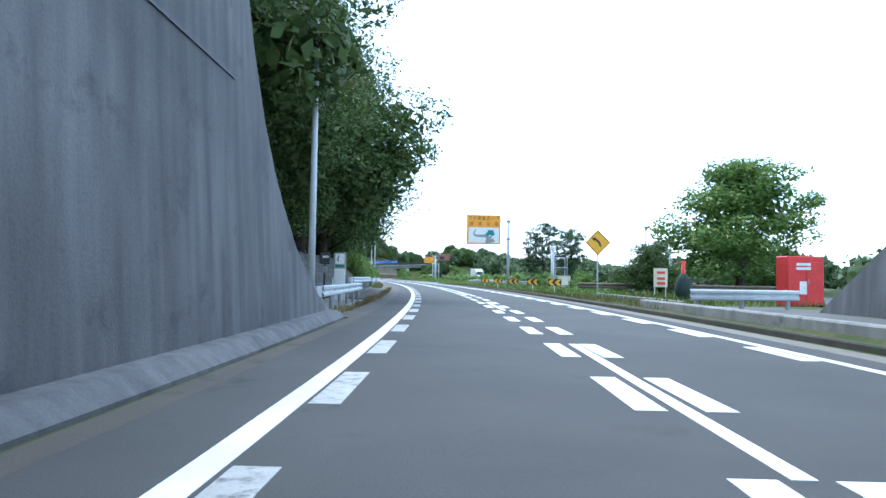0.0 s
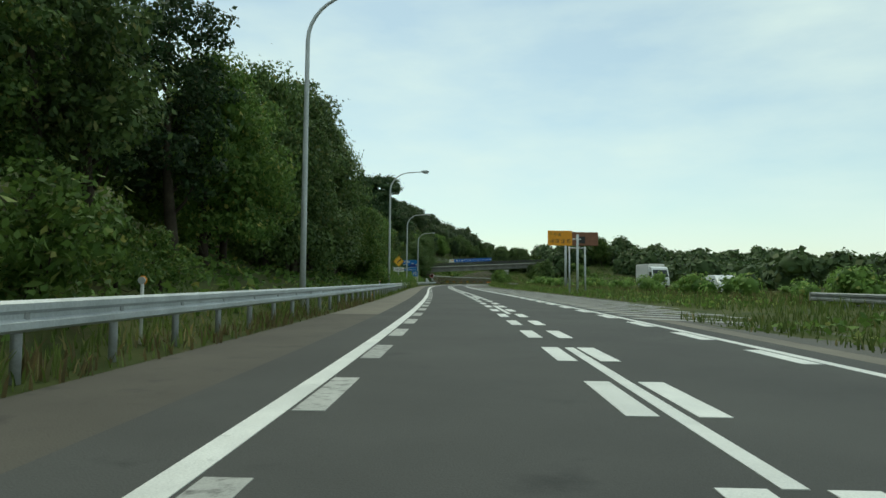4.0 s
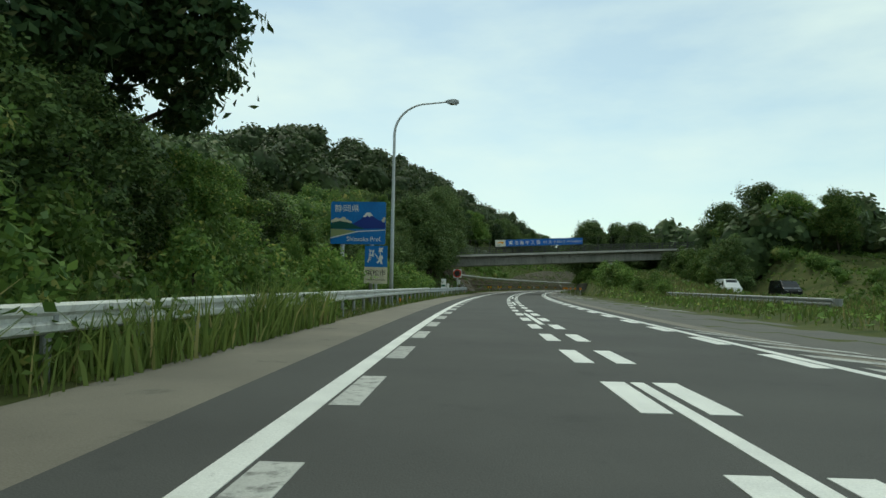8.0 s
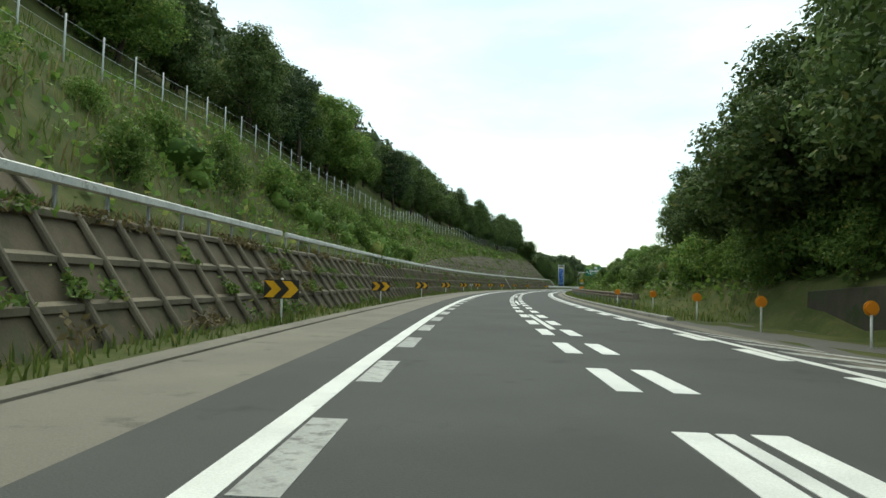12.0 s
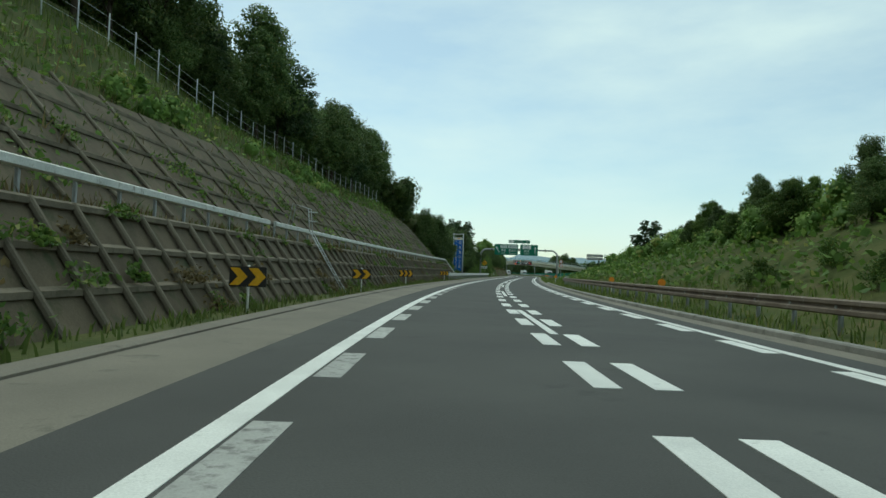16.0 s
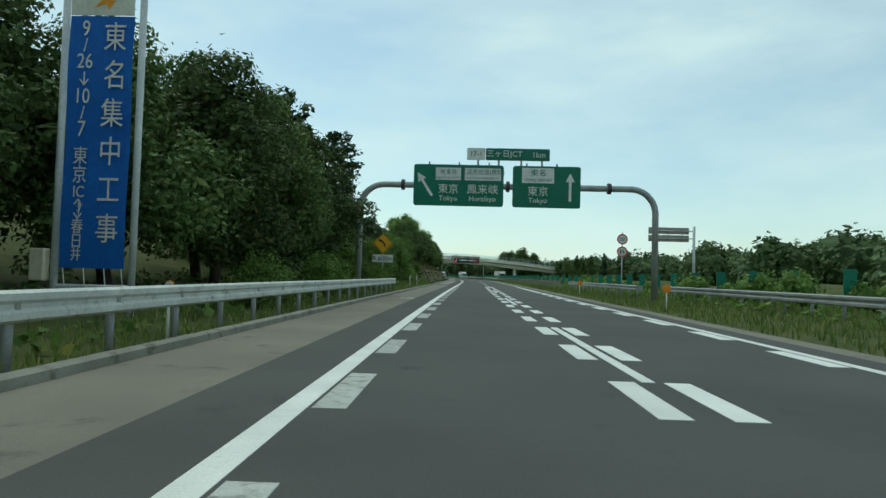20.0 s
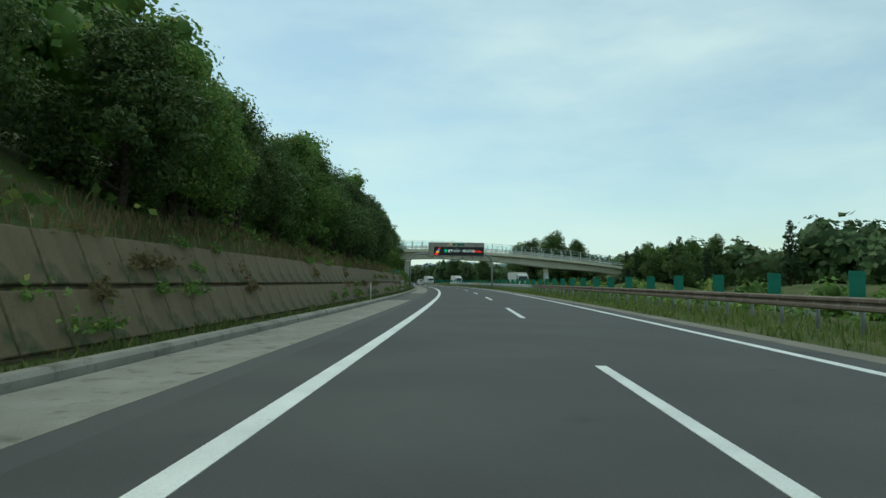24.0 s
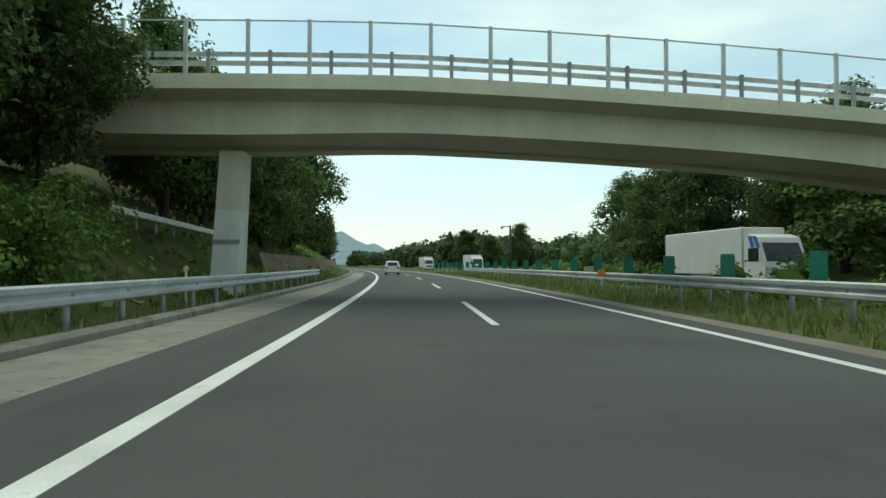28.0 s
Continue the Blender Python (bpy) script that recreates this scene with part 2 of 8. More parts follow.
WHITE_PAINT = surface("white_painted_concrete", (0.62, 0.62, 0.58), (0.74, 0.74, 0.7), 0.6, 0.8, 20, 0.05, streak=0.15)
STEEL = surface("galvanised_steel", (0.42, 0.45, 0.46), (0.58, 0.61, 0.62), 0.45, 1.2, 25, 0.05, metal=0.35, streak=0.12, piece=0.08)
OLD_RAIL = surface("old_white_rail", (0.5, 0.51, 0.48), (0.64, 0.65, 0.6), 0.5, 1.5, 25, 0.08, metal=0.15, streak=0.2, stain=(0.2, 0.18, 0.14), stain_at=0.66)
DULL_STEEL = surface("dull_steel", (0.26, 0.27, 0.27), (0.38, 0.39, 0.38), 0.55, 1.5, 25, 0.08, metal=0.3, streak=0.2, piece=0.1)
RUST = surface("rusty_rail", (0.13, 0.095, 0.07), (0.22, 0.18, 0.14), 0.8, 1.4, 25, 0.15, metal=0.1, streak=0.25, stain=(0.3, 0.29, 0.27), stain_at=0.68)
DARK_STEEL = surface("dark_steel", (0.045, 0.045, 0.045), (0.08, 0.078, 0.075), 0.6, 2, 25, 0.05, metal=0.2)
POLE = surface("pole_steel", (0.46, 0.48, 0.48), (0.58, 0.6, 0.6), 0.5, 1.5, 15, 0.04, metal=0.2, streak=0.12)
PIPE = surface("gantry_pipe", (0.3, 0.31, 0.3), (0.4, 0.41, 0.4), 0.5, 1.2, 15, 0.04, metal=0.2, streak=0.15)
BARK = surface("bark", (0.04, 0.032, 0.024), (0.085, 0.07, 0.052), 0.95, 3, 18, 0.6, spec=0.1)
YELLOW = surface("sign_yellow", (0.72, 0.36, 0.015), (0.8, 0.43, 0.025), 0.45, 1.5, 10, 0.0, streak=0.06)
ORANGE = surface("sign_orange", (0.78, 0.3, 0.015), (0.84, 0.36, 0.025), 0.5, 1.5, 10, 0.0, streak=0.06)
REFLECTOR = plain("orange_reflector", (0.85, 0.28, 0.02), 0.35)
BLACK = plain("sign_black", (0.018, 0.016, 0.014), 0.5)
WHITE = surface("sign_white", (0.66, 0.66, 0.62), (0.76, 0.76, 0.72), 0.45, 2, 10, 0.0, streak=0.08)
CREAM_PLATE = surface("faded_plate", (0.55, 0.5, 0.36), (0.66, 0.61, 0.45), 0.5, 2, 10, 0.0, streak=0.1)
GREEN = surface("sign_green", (0.004, 0.13, 0.07), (0.008, 0.16, 0.09), 0.4, 1.5, 8, 0.0)
BLUE = surface("sign_blue", (0.008, 0.14, 0.42), (0.012, 0.17, 0.48), 0.4, 1.5, 8, 0.0, streak=0.06)
NAVY = plain("sign_navy", (0.008, 0.03, 0.22), 0.4)
SIGN_GREEN = plain("sign_dark_green", (0.006, 0.07, 0.06), 0.4)
SIGN_OLIVE = plain("sign_olive", (0.24, 0.28, 0.13), 0.4)
CLOTH = surface("banner_blue", (0.012, 0.105, 0.42), (0.018, 0.14, 0.5), 0.7, 1.2, 12, 0.1)
CLOTH_WHITE = surface("banner_white", (0.62, 0.6, 0.52), (0.72, 0.7, 0.6), 0.7, 2, 12, 0.1)
BROWN = surface("sign_brown", (0.2, 0.085, 0.05), (0.25, 0.11, 0.065), 0.6, 1.5, 10, 0.0, streak=0.1)
SIGN_BACK = surface("sign_back_metal", (0.28, 0.25, 0.21), (0.4, 0.36, 0.31), 0.6, 2.5, 12, 0.05, metal=0.2, streak=0.3)
TEAL = plain("sign_teal", (0.01, 0.2, 0.19), 0.45)
ROAD_GREY = plain("sign_grey", (0.26, 0.27, 0.26), 0.5)
RED = surface("red_paint", (0.5, 0.025, 0.02), (0.6, 0.035, 0.03), 0.45, 2, 12, 0.0)
RED_RING = plain("red_ring", (0.62, 0.06, 0.03), 0.45)
GLARE = surface("green_plastic", (0.015, 0.16, 0.1), (0.025, 0.21, 0.135), 0.55, 2, 10, 0.0, piece=0.12)
CAR_WHITE = plain("white_car_paint", (0.76, 0.76, 0.74), 0.25)
CAR_BLACK = plain("black_car_paint", (0.012, 0.012, 0.014), 0.2)
CAR_BLUE = plain("blue_stripe", (0.02, 0.12, 0.4), 0.3)
CARGO = surface("cargo_box", (0.62, 0.61, 0.57), (0.7, 0.69, 0.65), 0.5, 0.6, 10, 0.0, streak=0.08)
GLASS_DARK = plain("dark_glass", (0.02, 0.025, 0.028), 0.08)
TYRE = plain("tyre", (0.012, 0.012, 0.012), 0.85)
LAMP_GLASS = plain("lamp_glass", (0.55, 0.56, 0.54), 0.2)
TAIL = plain("tail_light", (0.45, 0.015, 0.012), 0.3)
LED_BOARD = plain("display_black", (0.012, 0.012, 0.013), 0.55)
LED_WHITE = plain("led_white", (0.75, 0.85, 0.85), 0.5, glow=0.55)
LED_RED = plain("led_red", (1.0, 0.03, 0.02), 0.5, glow=0.9)
LED_GREEN = plain("led_green", (0.05, 0.6, 0.3), 0.5, glow=0.35)
LED_AMBER = plain("led_amber", (1.0, 0.5, 0.03), 0.5, glow=0.8)
LED_BLUE = plain("led_blue", (0.05, 0.3, 0.9), 0.5, glow=0.5)
PANEL_GLASS = bpy.data.materials.new("clear_panel")
PANEL_GLASS.use_nodes = True
_b = PANEL_GLASS.node_tree.nodes["Principled BSDF"]
_b.inputs["Base Color"].default_value = (0.86, 0.93, 0.95, 1)
_b.inputs["Transmission Weight"].default_value, _b.inputs["Roughness"].default_value, _b.inputs["IOR"].default_value = 1.0, 0.02, 1.02
LEAF = foliage("broad_leaves", (0.059, 0.117, 0.028), (0.164, 0.252, 0.059), (0.342, 0.322, 0.091))
LEAF_DARK = foliage("dark_leaves", (0.048, 0.082, 0.028), (0.125, 0.186, 0.055), (0.212, 0.210, 0.074), 0.18)
LEAF_CEDAR = foliage("cedar_needles", (0.022, 0.048, 0.019), (0.058, 0.096, 0.035), (0.112, 0.112, 0.048), 0.12)
VINE = foliage("vine_leaves", (0.074, 0.139, 0.029), (0.185, 0.286, 0.066), (0.351, 0.351, 0.111), 0.3)
BLADE = foliage("grass_blades", (0.076, 0.117, 0.028), (0.179, 0.227, 0.062), (0.358, 0.289, 0.138), 0.3)
DRY = foliage("dry_grass", (0.13, 0.105, 0.05), (0.24, 0.19, 0.09), (0.1, 0.12, 0.04), 0.3)
FAR_WOOD = foliage("far_leaves", (0.046, 0.078, 0.030), (0.097, 0.142, 0.051), (0.135, 0.155, 0.068), 0.15)
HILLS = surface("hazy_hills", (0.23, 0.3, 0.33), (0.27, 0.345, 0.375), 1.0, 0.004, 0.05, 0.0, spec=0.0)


# ---- building blocks ----
class Shape:
    """Gathers vertices and faces for one mesh."""

    def __init__(self):
        self.v, self.f = [], []

    def add(self, vs, fs, m=None):
        k = len(self.v)
        self.v += [tuple(m @ Vector(p)) if m else tuple(p) for p in vs]
        self.f += [tuple(k + i for i in f) for f in fs]
        return self

    def box(self, c, size, edge=0.0, m=None):
        x, y, z = (a / 2 for a in size)
        e = min(edge, x * 0.9, y * 0.9, z * 0.9)
        cx, cy, cz = c
        if e <= 0:
            vs = [(cx + i * x, cy + j * y, cz + k * z) for i in (-1, 1) for j in (-1, 1) for k in (-1, 1)]
            return self.add(vs, [(0, 1, 3, 2), (4, 6, 7, 5), (0, 4, 5, 1), (2, 3, 7, 6), (0, 2, 6, 4), (1, 5, 7, 3)], m)
        vs, at_corner = [], {}
        for i in (-1, 1):
            for j in (-1, 1):
                for k in (-1, 1):
                    at_corner[i, j, k] = len(vs)
                    vs += [(cx + i * x, cy + j * (y - e), cz + k * (z - e)), (cx + i * (x - e), cy + j * y, cz + k * (z - e)), (cx + i * (x - e), cy + j * (y - e), cz + k * z)]
        q = at_corner
        fs = []
        for d in (-1, 1):
            fs.append([q[d, -1, -1], q[d, 1, -1], q[d, 1, 1], q[d, -1, 1]][::d])
            fs.append([q[-1, d, -1] + 1, q[-1, d, 1] + 1, q[1, d, 1] + 1, q[1, d, -1] + 1][::d])
            fs.append([q[-1, -1, d] + 2, q[1, -1, d] + 2, q[1, 1, d] + 2, q[-1, 1, d] + 2][::d])
            for g in (-1, 1):
                fs.append([q[d, g, -1], q[d, g, 1], q[d, g, 1] + 1, q[d, g, -1] + 1])
                fs.append([q[d, -1, g], q[d, 1, g], q[d, 1, g] + 2, q[d, -1, g] + 2])
                fs.append([q[-1, d, g] + 1, q[1, d, g] + 1, q[1, d, g] + 2, q[-1, d, g] + 2])
        for c3 in q.values():
            fs.append([c3, c3 + 1, c3 + 2])
        return self.add(vs, [tuple(f) for f in fs], m)

    def tube(self, pts, r, n=8, caps=True, m=None):
        """A round bar along points; r is one radius or one for each point."""
        pts = [Vector(p) for p in pts]
        rs = r if isinstance(r, (list, tuple)) else [r] * len(pts)
        vs, fs = [], []
        side = None
        for i, p in enumerate(pts):
            d = (pts[min(i + 1, len(pts) - 1)] - pts[max(i - 1, 0)]).normalized()
            if side is None:
                side = d.orthogonal().normalized()
            side = (side - d * side.dot(d)).normalized()
            up = d.cross(side)
            vs += [p + (side * math.cos(2 * math.pi * k / n) + up * math.sin(2 * math.pi * k / n)) * rs[i] for k in range(n)]
        for i in range(len(pts) - 1):
            fs += [(i * n + k, i * n + (k + 1) % n, (i + 1) * n + (k + 1) % n, (i + 1) * n + k) for k in range(n)]
        if caps:
            fs += [tuple(range(n))[::-1], tuple(range((len(pts) - 1) * n, len(pts) * n))]
        return self.add(vs, fs, m)

    def slab(self, poly, y0, y1, m=None):
        """A flat outline in x and z, as thick as from y0 to y1."""
        n = len(poly)
        vs = [(x, y0, z) for x, z in poly] + [(x, y1, z) for x, z in poly]
        fs = [tuple(range(n)), tuple(range(2 * n - 1, n - 1, -1))] + [(i, i + n, (i + 1) % n + n, (i + 1) % n) for i in range(n)]
        return self.add(vs, fs, m)

    def along(self, profile, s0, s1, step=2.0, caps=True, wave=None):
        """A closed outline of (u, z), drawn along the road. wave(s) shifts it by (u, z)."""
        k, n = max(1, int(round((s1 - s0) / step))), len(profile)
        vs, fs = [], []
        for i in range(k + 1):
            s = s0 + (s1 - s0) * i / k
            du, dz = wave(s) if wave else (0, 0)
            vs += [at(s, u + du, z + dz) for u, z in profile]
        for i in range(k):
            fs += [(i * n + j, (i + 1) * n + j, (i + 1) * n + (j + 1) % n, i * n + (j + 1) % n) for j in range(n)]
        if caps:
            fs += [tuple(range(n)), tuple(range(k * n, k * n + n))[::-1]]
        return self.add(vs, fs)

    def mesh(self, name, smooth=False):
        me = bpy.data.meshes.new(name)
        me.from_pydata(self.v, [], self.f)
        if smooth:
            me.shade_smooth()
        return me


def round_rect(x0, x1, z0, z1, r, n=4):
    out = []
    for cx, cz, a in ((x1 - r, z1 - r, 0), (x0 + r, z1 - r, 90), (x0 + r, z0 + r, 180), (x1 - r, z0 + r, 270)):
        out += [(cx + r * math.cos(radians(a + 90 * i / n)), cz + r * math.sin(radians(a + 90 * i / n))) for i in range(n + 1)]
    return out[::-1]


def disc(r, cx=0.0, cz=0.0, n=28):
    return [(cx + r * math.cos(-2 * math.pi * i / n), cz + r * math.sin(-2 * math.pi * i / n)) for i in range(n)]


def thing(name, m, label, category, group=""):
    ob = new(name)
    ob.empty_display_size = 0.2
    ob.matrix_basis = m
    return tagged(ob, label, category, group)


def part(name, shape, material, parent, label="", m=None, world=False, smooth=False):
    """ONE mesh under a thing or under a part. world: the shape is in the world's metres."""
    me = shape if isinstance(shape, bpy.types.Mesh) else shape.mesh(name, smooth)
    if material and not me.materials:
        me.materials.append(material)
    ob = new(name, me)
    ob.parent = parent
    if world:
        top = parent.matrix_basis if parent.parent is None else parent.parent.matrix_basis @ parent.matrix_basis
        ob.matrix_parent_inverse = top.inverted()
    if m:
        ob.matrix_basis = m
    return tagged(ob, label)


def structure(name, shape, material, smooth=False, kind="structure"):
    me = shape if isinstance(shape, bpy.types.Mesh) else shape.mesh(name, smooth)
    me.materials.append(material)
    return tagged(new(name, me), kind=kind)


def text(name, body, size, x, z, y, material, parent, wide=1.0, label="", turn=0.0):
    """Lettering that faces along -y, its middle at x, z."""
    cu = bpy.data.curves.new(name, "FONT")
    cu.body, cu.size, cu.align_x, cu.align_y, cu.extrude, cu.resolution_u = body, size, "CENTER", "CENTER", 0.003, 3
    ob = new(name, cu)
    me = bpy.data.meshes.new_from_object(ob.evaluated_get(bpy.context.evaluated_depsgraph_get()))
    bpy.data.objects.remove(ob)
    me.materials.clear()
    me.materials.append(material)
    if me.vertices:
        xs = np.empty(len(me.vertices) * 3)
        me.vertices.foreach_get("co", xs)
        c = xs.reshape(-1, 3)
        mid = (c.max(0) + c.min(0)) / 2
        c[:, :2] -= mid[:2]
        me.vertices.foreach_set("co", c.ravel())
    return part(name, me, None, parent, label, m=pose(x, y, z, 90, 0, 0) @ pose(0, 0, 0, 0, 0, turn) @ Matrix.Diagonal((wide, 1, 1, 1)))

# ---- the lie of the land: breaks of slope (u, z) beside the road, station by station ----
LEFT = [
    (-300, [(-6.6, 0), (-7.2, 7), (-12, 10), (-30, 20), (-100, 30)]),
    (13, [(-6.9, 0), (-7.6, 6), (-12, 9), (-30, 18), (-100, 30)]),
    (21, [(-8.4, 0), (-9.3, 2.2), (-13, 5.6), (-30, 16), (-100, 30)]),
    (25, [(-8.9, 0), (-9.75, 2.2), (-14, 6), (-30, 16), (-100, 32)]),
    (57, [(-8.9, 0), (-9.75, 2.1), (-15, 5), (-32, 16), (-100, 34)]),
    (70, [(-7.6, 0.2), (-9.5, 1.4), (-16, 4.5), (-35, 15), (-100, 34)]),
    (140, [(-7.4, 0.1), (-9, 0.7), (-16, 3.0), (-45, 16), (-100, 34)]),
    (230, [(-7.5, 0), (-9.5, 0.4), (-18, 2.0), (-45, 10), (-100, 24)]),
    (285, [(-8, 0), (-10, 1.0), (-16, 3.6), (-42, 13), (-100, 26)]),
    (297, [(-7.6, 0.05), (-9.25, 2.05), (-10.2, 2.3), (-17, 8.2), (-46, 15)]),
    (325, [(-7.6, 0.05), (-9.25, 2.05), (-10.2, 2.3), (-17, 9.2), (-46, 24)]),
    (350, [(-7.6, 0.05), (-9.25, 2.05), (-10.2, 2.3), (-17, 9.2), (-46, 30)]),
    (400, [(-7.6, 0.05), (-9.25, 2.05), (-10.2, 2.3), (-17, 9.2), (-46, 33.5)]),
    (488, [(-7.6, 0.05), (-9.25, 2.05), (-10.2, 2.3), (-16.5, 8.8), (-46, 26)]),
    (508, [(-7.6, 0.05), (-9.25, 2.05), (-10.2, 2.3), (-16.5, 8.6), (-46, 22)]),
    (515, [(-7.6, 0.0), (-9.0, 0.6), (-11, 0.9), (-18, 3.6), (-70, 13)]),
    (526, [(-7.5, -0.2), (-9, -0.1), (-13, 0.3), (-30, 2.5), (-80, 8)]),
    (565, [(-7.6, 0.0), (-9, 0.2), (-13, 0.9), (-25, 4), (-80, 9)]),
    (590, [(-7.8, 0.1), (-9, 0.6), (-13, 2.6), (-25, 6.5), (-80, 12)]),
    (606, [(-8.0, 0.0), (-9.0, 1.9), (-13, 4.2), (-25, 8.5), (-80, 15)]),
    (721, [(-8.0, 0.0), (-9.0, 1.9), (-13, 4.2), (-25, 8.5), (-80, 15)]),
    (730, [(-7.8, 0), (-9.5, 0.9), (-13, 3), (-28, 8), (-80, 14)]),
    (770, [(-8, 0.1), (-10.5, 2.0), (-14, 4), (-28, 9), (-80, 14)]),
    (1100, [(-8, 0.1), (-10.5, 1.5), (-14, 3), (-28, 6), (-80, 10)]),
    (1800, [(-8, 0.1), (-10.5, 1.5), (-14, 3), (-28, 6), (-80, 10)]),
]
RIGHT = [
    (-300, [(5.3, 0.2), (10, 0.25), (14, 0.3), (60, 0.5), (200, 2)]),
    (24, [(5.3, 0.2), (10, 0.25), (14, 0.3), (60, 0.5), (200, 2)]),
    (60, [(6, 0.12), (10, 0.2), (13, 0.1), (60, -0.5), (200, 0)]),
    (150, [(9, -0.03), (11, 0.15), (14, 0.25), (60, 0), (200, 0)]),
    (262, [(8.5, 0.0), (10, 0.25), (18, 0.5), (60, 1), (200, 2)]),
    (296, [(9.4, 0.02), (9.6, 1.7), (14, 2.6), (40, 6), (200, 6)]),
    (328, [(8.6, 0.02), (8.9, 1.5), (15, 4.4), (40, 7), (200, 6)]),
    (345, [(7.2, 0.05), (8.5, 0.9), (16, 5.2), (40, 8), (200, 6)]),
    (425, [(7.0, 0.1), (8.2, 0.6), (15.5, 5.6), (40, 8), (200, 5)]),
    (485, [(7.2, 0.1), (9, 1.2), (17, 4.2), (40, 5), (200, 3)]),
    (506, [(7.2, 0.05), (9.3, 0.9), (14, 2.8), (40, 4), (200, 3)]),
    (528, [(7.5, -0.05), (9.5, 0.0), (12, 0.2), (30, 0.5), (200, 1)]),
    (1100, [(7.5, 0), (9.5, 0.1), (12, 0.2), (30, 0.3), (200, 0)]),
    (1800, [(7.5, 0), (9.5, 0.1), (12, 0.2), (30, 0.3), (200, 0)]),
]
OTHER_S = [-300, 100, 180, 290, 340, 450, 520, 600, 1800]
OTHER_U = [16.5, 16.5, 22, 26, 26, 21, 18, 17.5, 17.5]


def FAR_RISE(s):
    """How high the other carriageway lies."""
    return np.interp(s, [-300, 540, 640, 1800], [0.36, 0.36, -0.3, -0.3])


def far_lane(s):
    """The middle of the other carriageway."""
    return float(np.interp(s, OTHER_S, OTHER_U))


def land_all(s, u):
    """The ground's height at arrays of places."""
    s, u = np.asarray(s, float), np.asarray(u, float)
    out = np.full(np.broadcast(s, u).shape, -0.03)
    for table, edge, side in ((LEFT, 6.4, -1), (RIGHT, 4.9, 1)):
        ss = [row[0] for row in table]
        a = side * u
        z = np.full(out.shape, -0.03)
        u0, z0 = np.full(out.shape, edge), np.full(out.shape, -0.03)
        for k in range(5):
            u1 = np.interp(s, ss, [side * row[1][k][0] for row in table])
            z1 = np.interp(s, ss, [row[1][k][1] for row in table])
            f = np.clip((a - u0) / np.maximum(u1 - u0, 1e-3), 0, 1)
            z = np.where(a > u0, z0 + (z1 - z0) * f, z)
            u0, z0 = u1, z1
        out = np.where(a > edge, z, out)
    far = np.abs(u)
    out = out + np.where(far > 11, 0.5 * (np.sin(0.21 * s + 0.5 * u) + np.sin(0.13 * s - 0.23 * u + 1.7)) * np.minimum(0.9, (far - 11) * 0.06), 0)
    k = np.interp(s, [318, 336, 500, 530], [1, 0, 0, 1]) * np.interp(np.abs(u - np.interp(s, OTHER_S, OTHER_U)), [4.6, 7.0], [1, 0])
    return np.where(u > 4.9, out * (1 - k) + (FAR_RISE(s) - 0.06) * k, out)


def land(s, u):
    return float(land_all(s, u))


def at_all(s, u, z):
    """Arrays of places on the road."""
    h = np.interp(s, LINE_S, LINE_H)
    return np.stack([np.interp(s, LINE_S, LINE_X) + u * np.cos(h), np.interp(s, LINE_S, LINE_Y) - u * np.sin(h), z + 0 * h], -1)


US = [-200, -160, -130, -100, -80, -65, -52, -42, -35, -30, -26, -22, -19, -17, -15.5, -14, -13, -12, -11, -10.2, -9.6, -9.25, -8.8, -8.4, -8.0, -7.6, -7.2, -6.8, -6.4,
      -3, 0, 3, 4.9, 5.3, 5.8, 6.5, 7.2, 8.0, 8.6, 9.0, 9.6, 10.2, 11, 12, 13, 14, 15.5, 17, 19, 21, 23, 25, 27, 30, 34, 40, 48, 60, 80, 110, 150, 200]


def build_ground():
    sh = Shape()
    ss = list(np.arange(-280, -40, 20.0)) + list(np.arange(-40, 860, 2.5)) + list(np.arange(860, 1700, 14.0))
    n = len(US)
    sg, ug = np.meshgrid(ss, US, indexing="ij")
    sh.v = [tuple(p) for p in at_all(sg.ravel(), ug.ravel(), (land_all(sg, ug) + np.where((ug < -6.5) | (ug > 5), 0.03 * np.sin(3.1 * sg + 2.3 * ug), 0)).ravel()).tolist()]
    sh.f = [(i * n + j, i * n + j + 1, (i + 1) * n + j + 1, (i + 1) * n + j) for i in range(len(ss) - 1) for j in range(n - 1)]
    # out to the horizon, all round
    m = len(ss)
    loop = [i * n + n - 1 for i in range(m)] + [(m - 1) * n + j for j in range(n - 2, -1, -1)] + [i * n for i in range(m - 2, -1, -1)] + list(range(1, n - 1))
    c, k = at(500, 0), len(sh.v)
    for reach in (1600.0, 6000.0):
        for q in loop:
            p = Vector(sh.v[q]) - c
            p.z = 0
            d = p.normalized()
            sh.v.append((c.x + d.x * reach, c.y + d.y * reach, 1.0))
    w = len(loop)
    for i in range(w):
        a, b = i, (i + 1) % w
        sh.f += [(loop[b], loop[a], k + a, k + b), (k + b, k + a, k + w + a, k + w + b)]
    return structure("ground", sh, GRASSY, smooth=True)


build_ground()

# ---- carriageways and markings ----
ROAD_END = 1300


def strip(u0, u1, z0, z1, s0, s1, step=4.0):
    return Shape().along([(u0, z0), (u0, z1), (u1, z1), (u1, z0)], s0, s1, step)


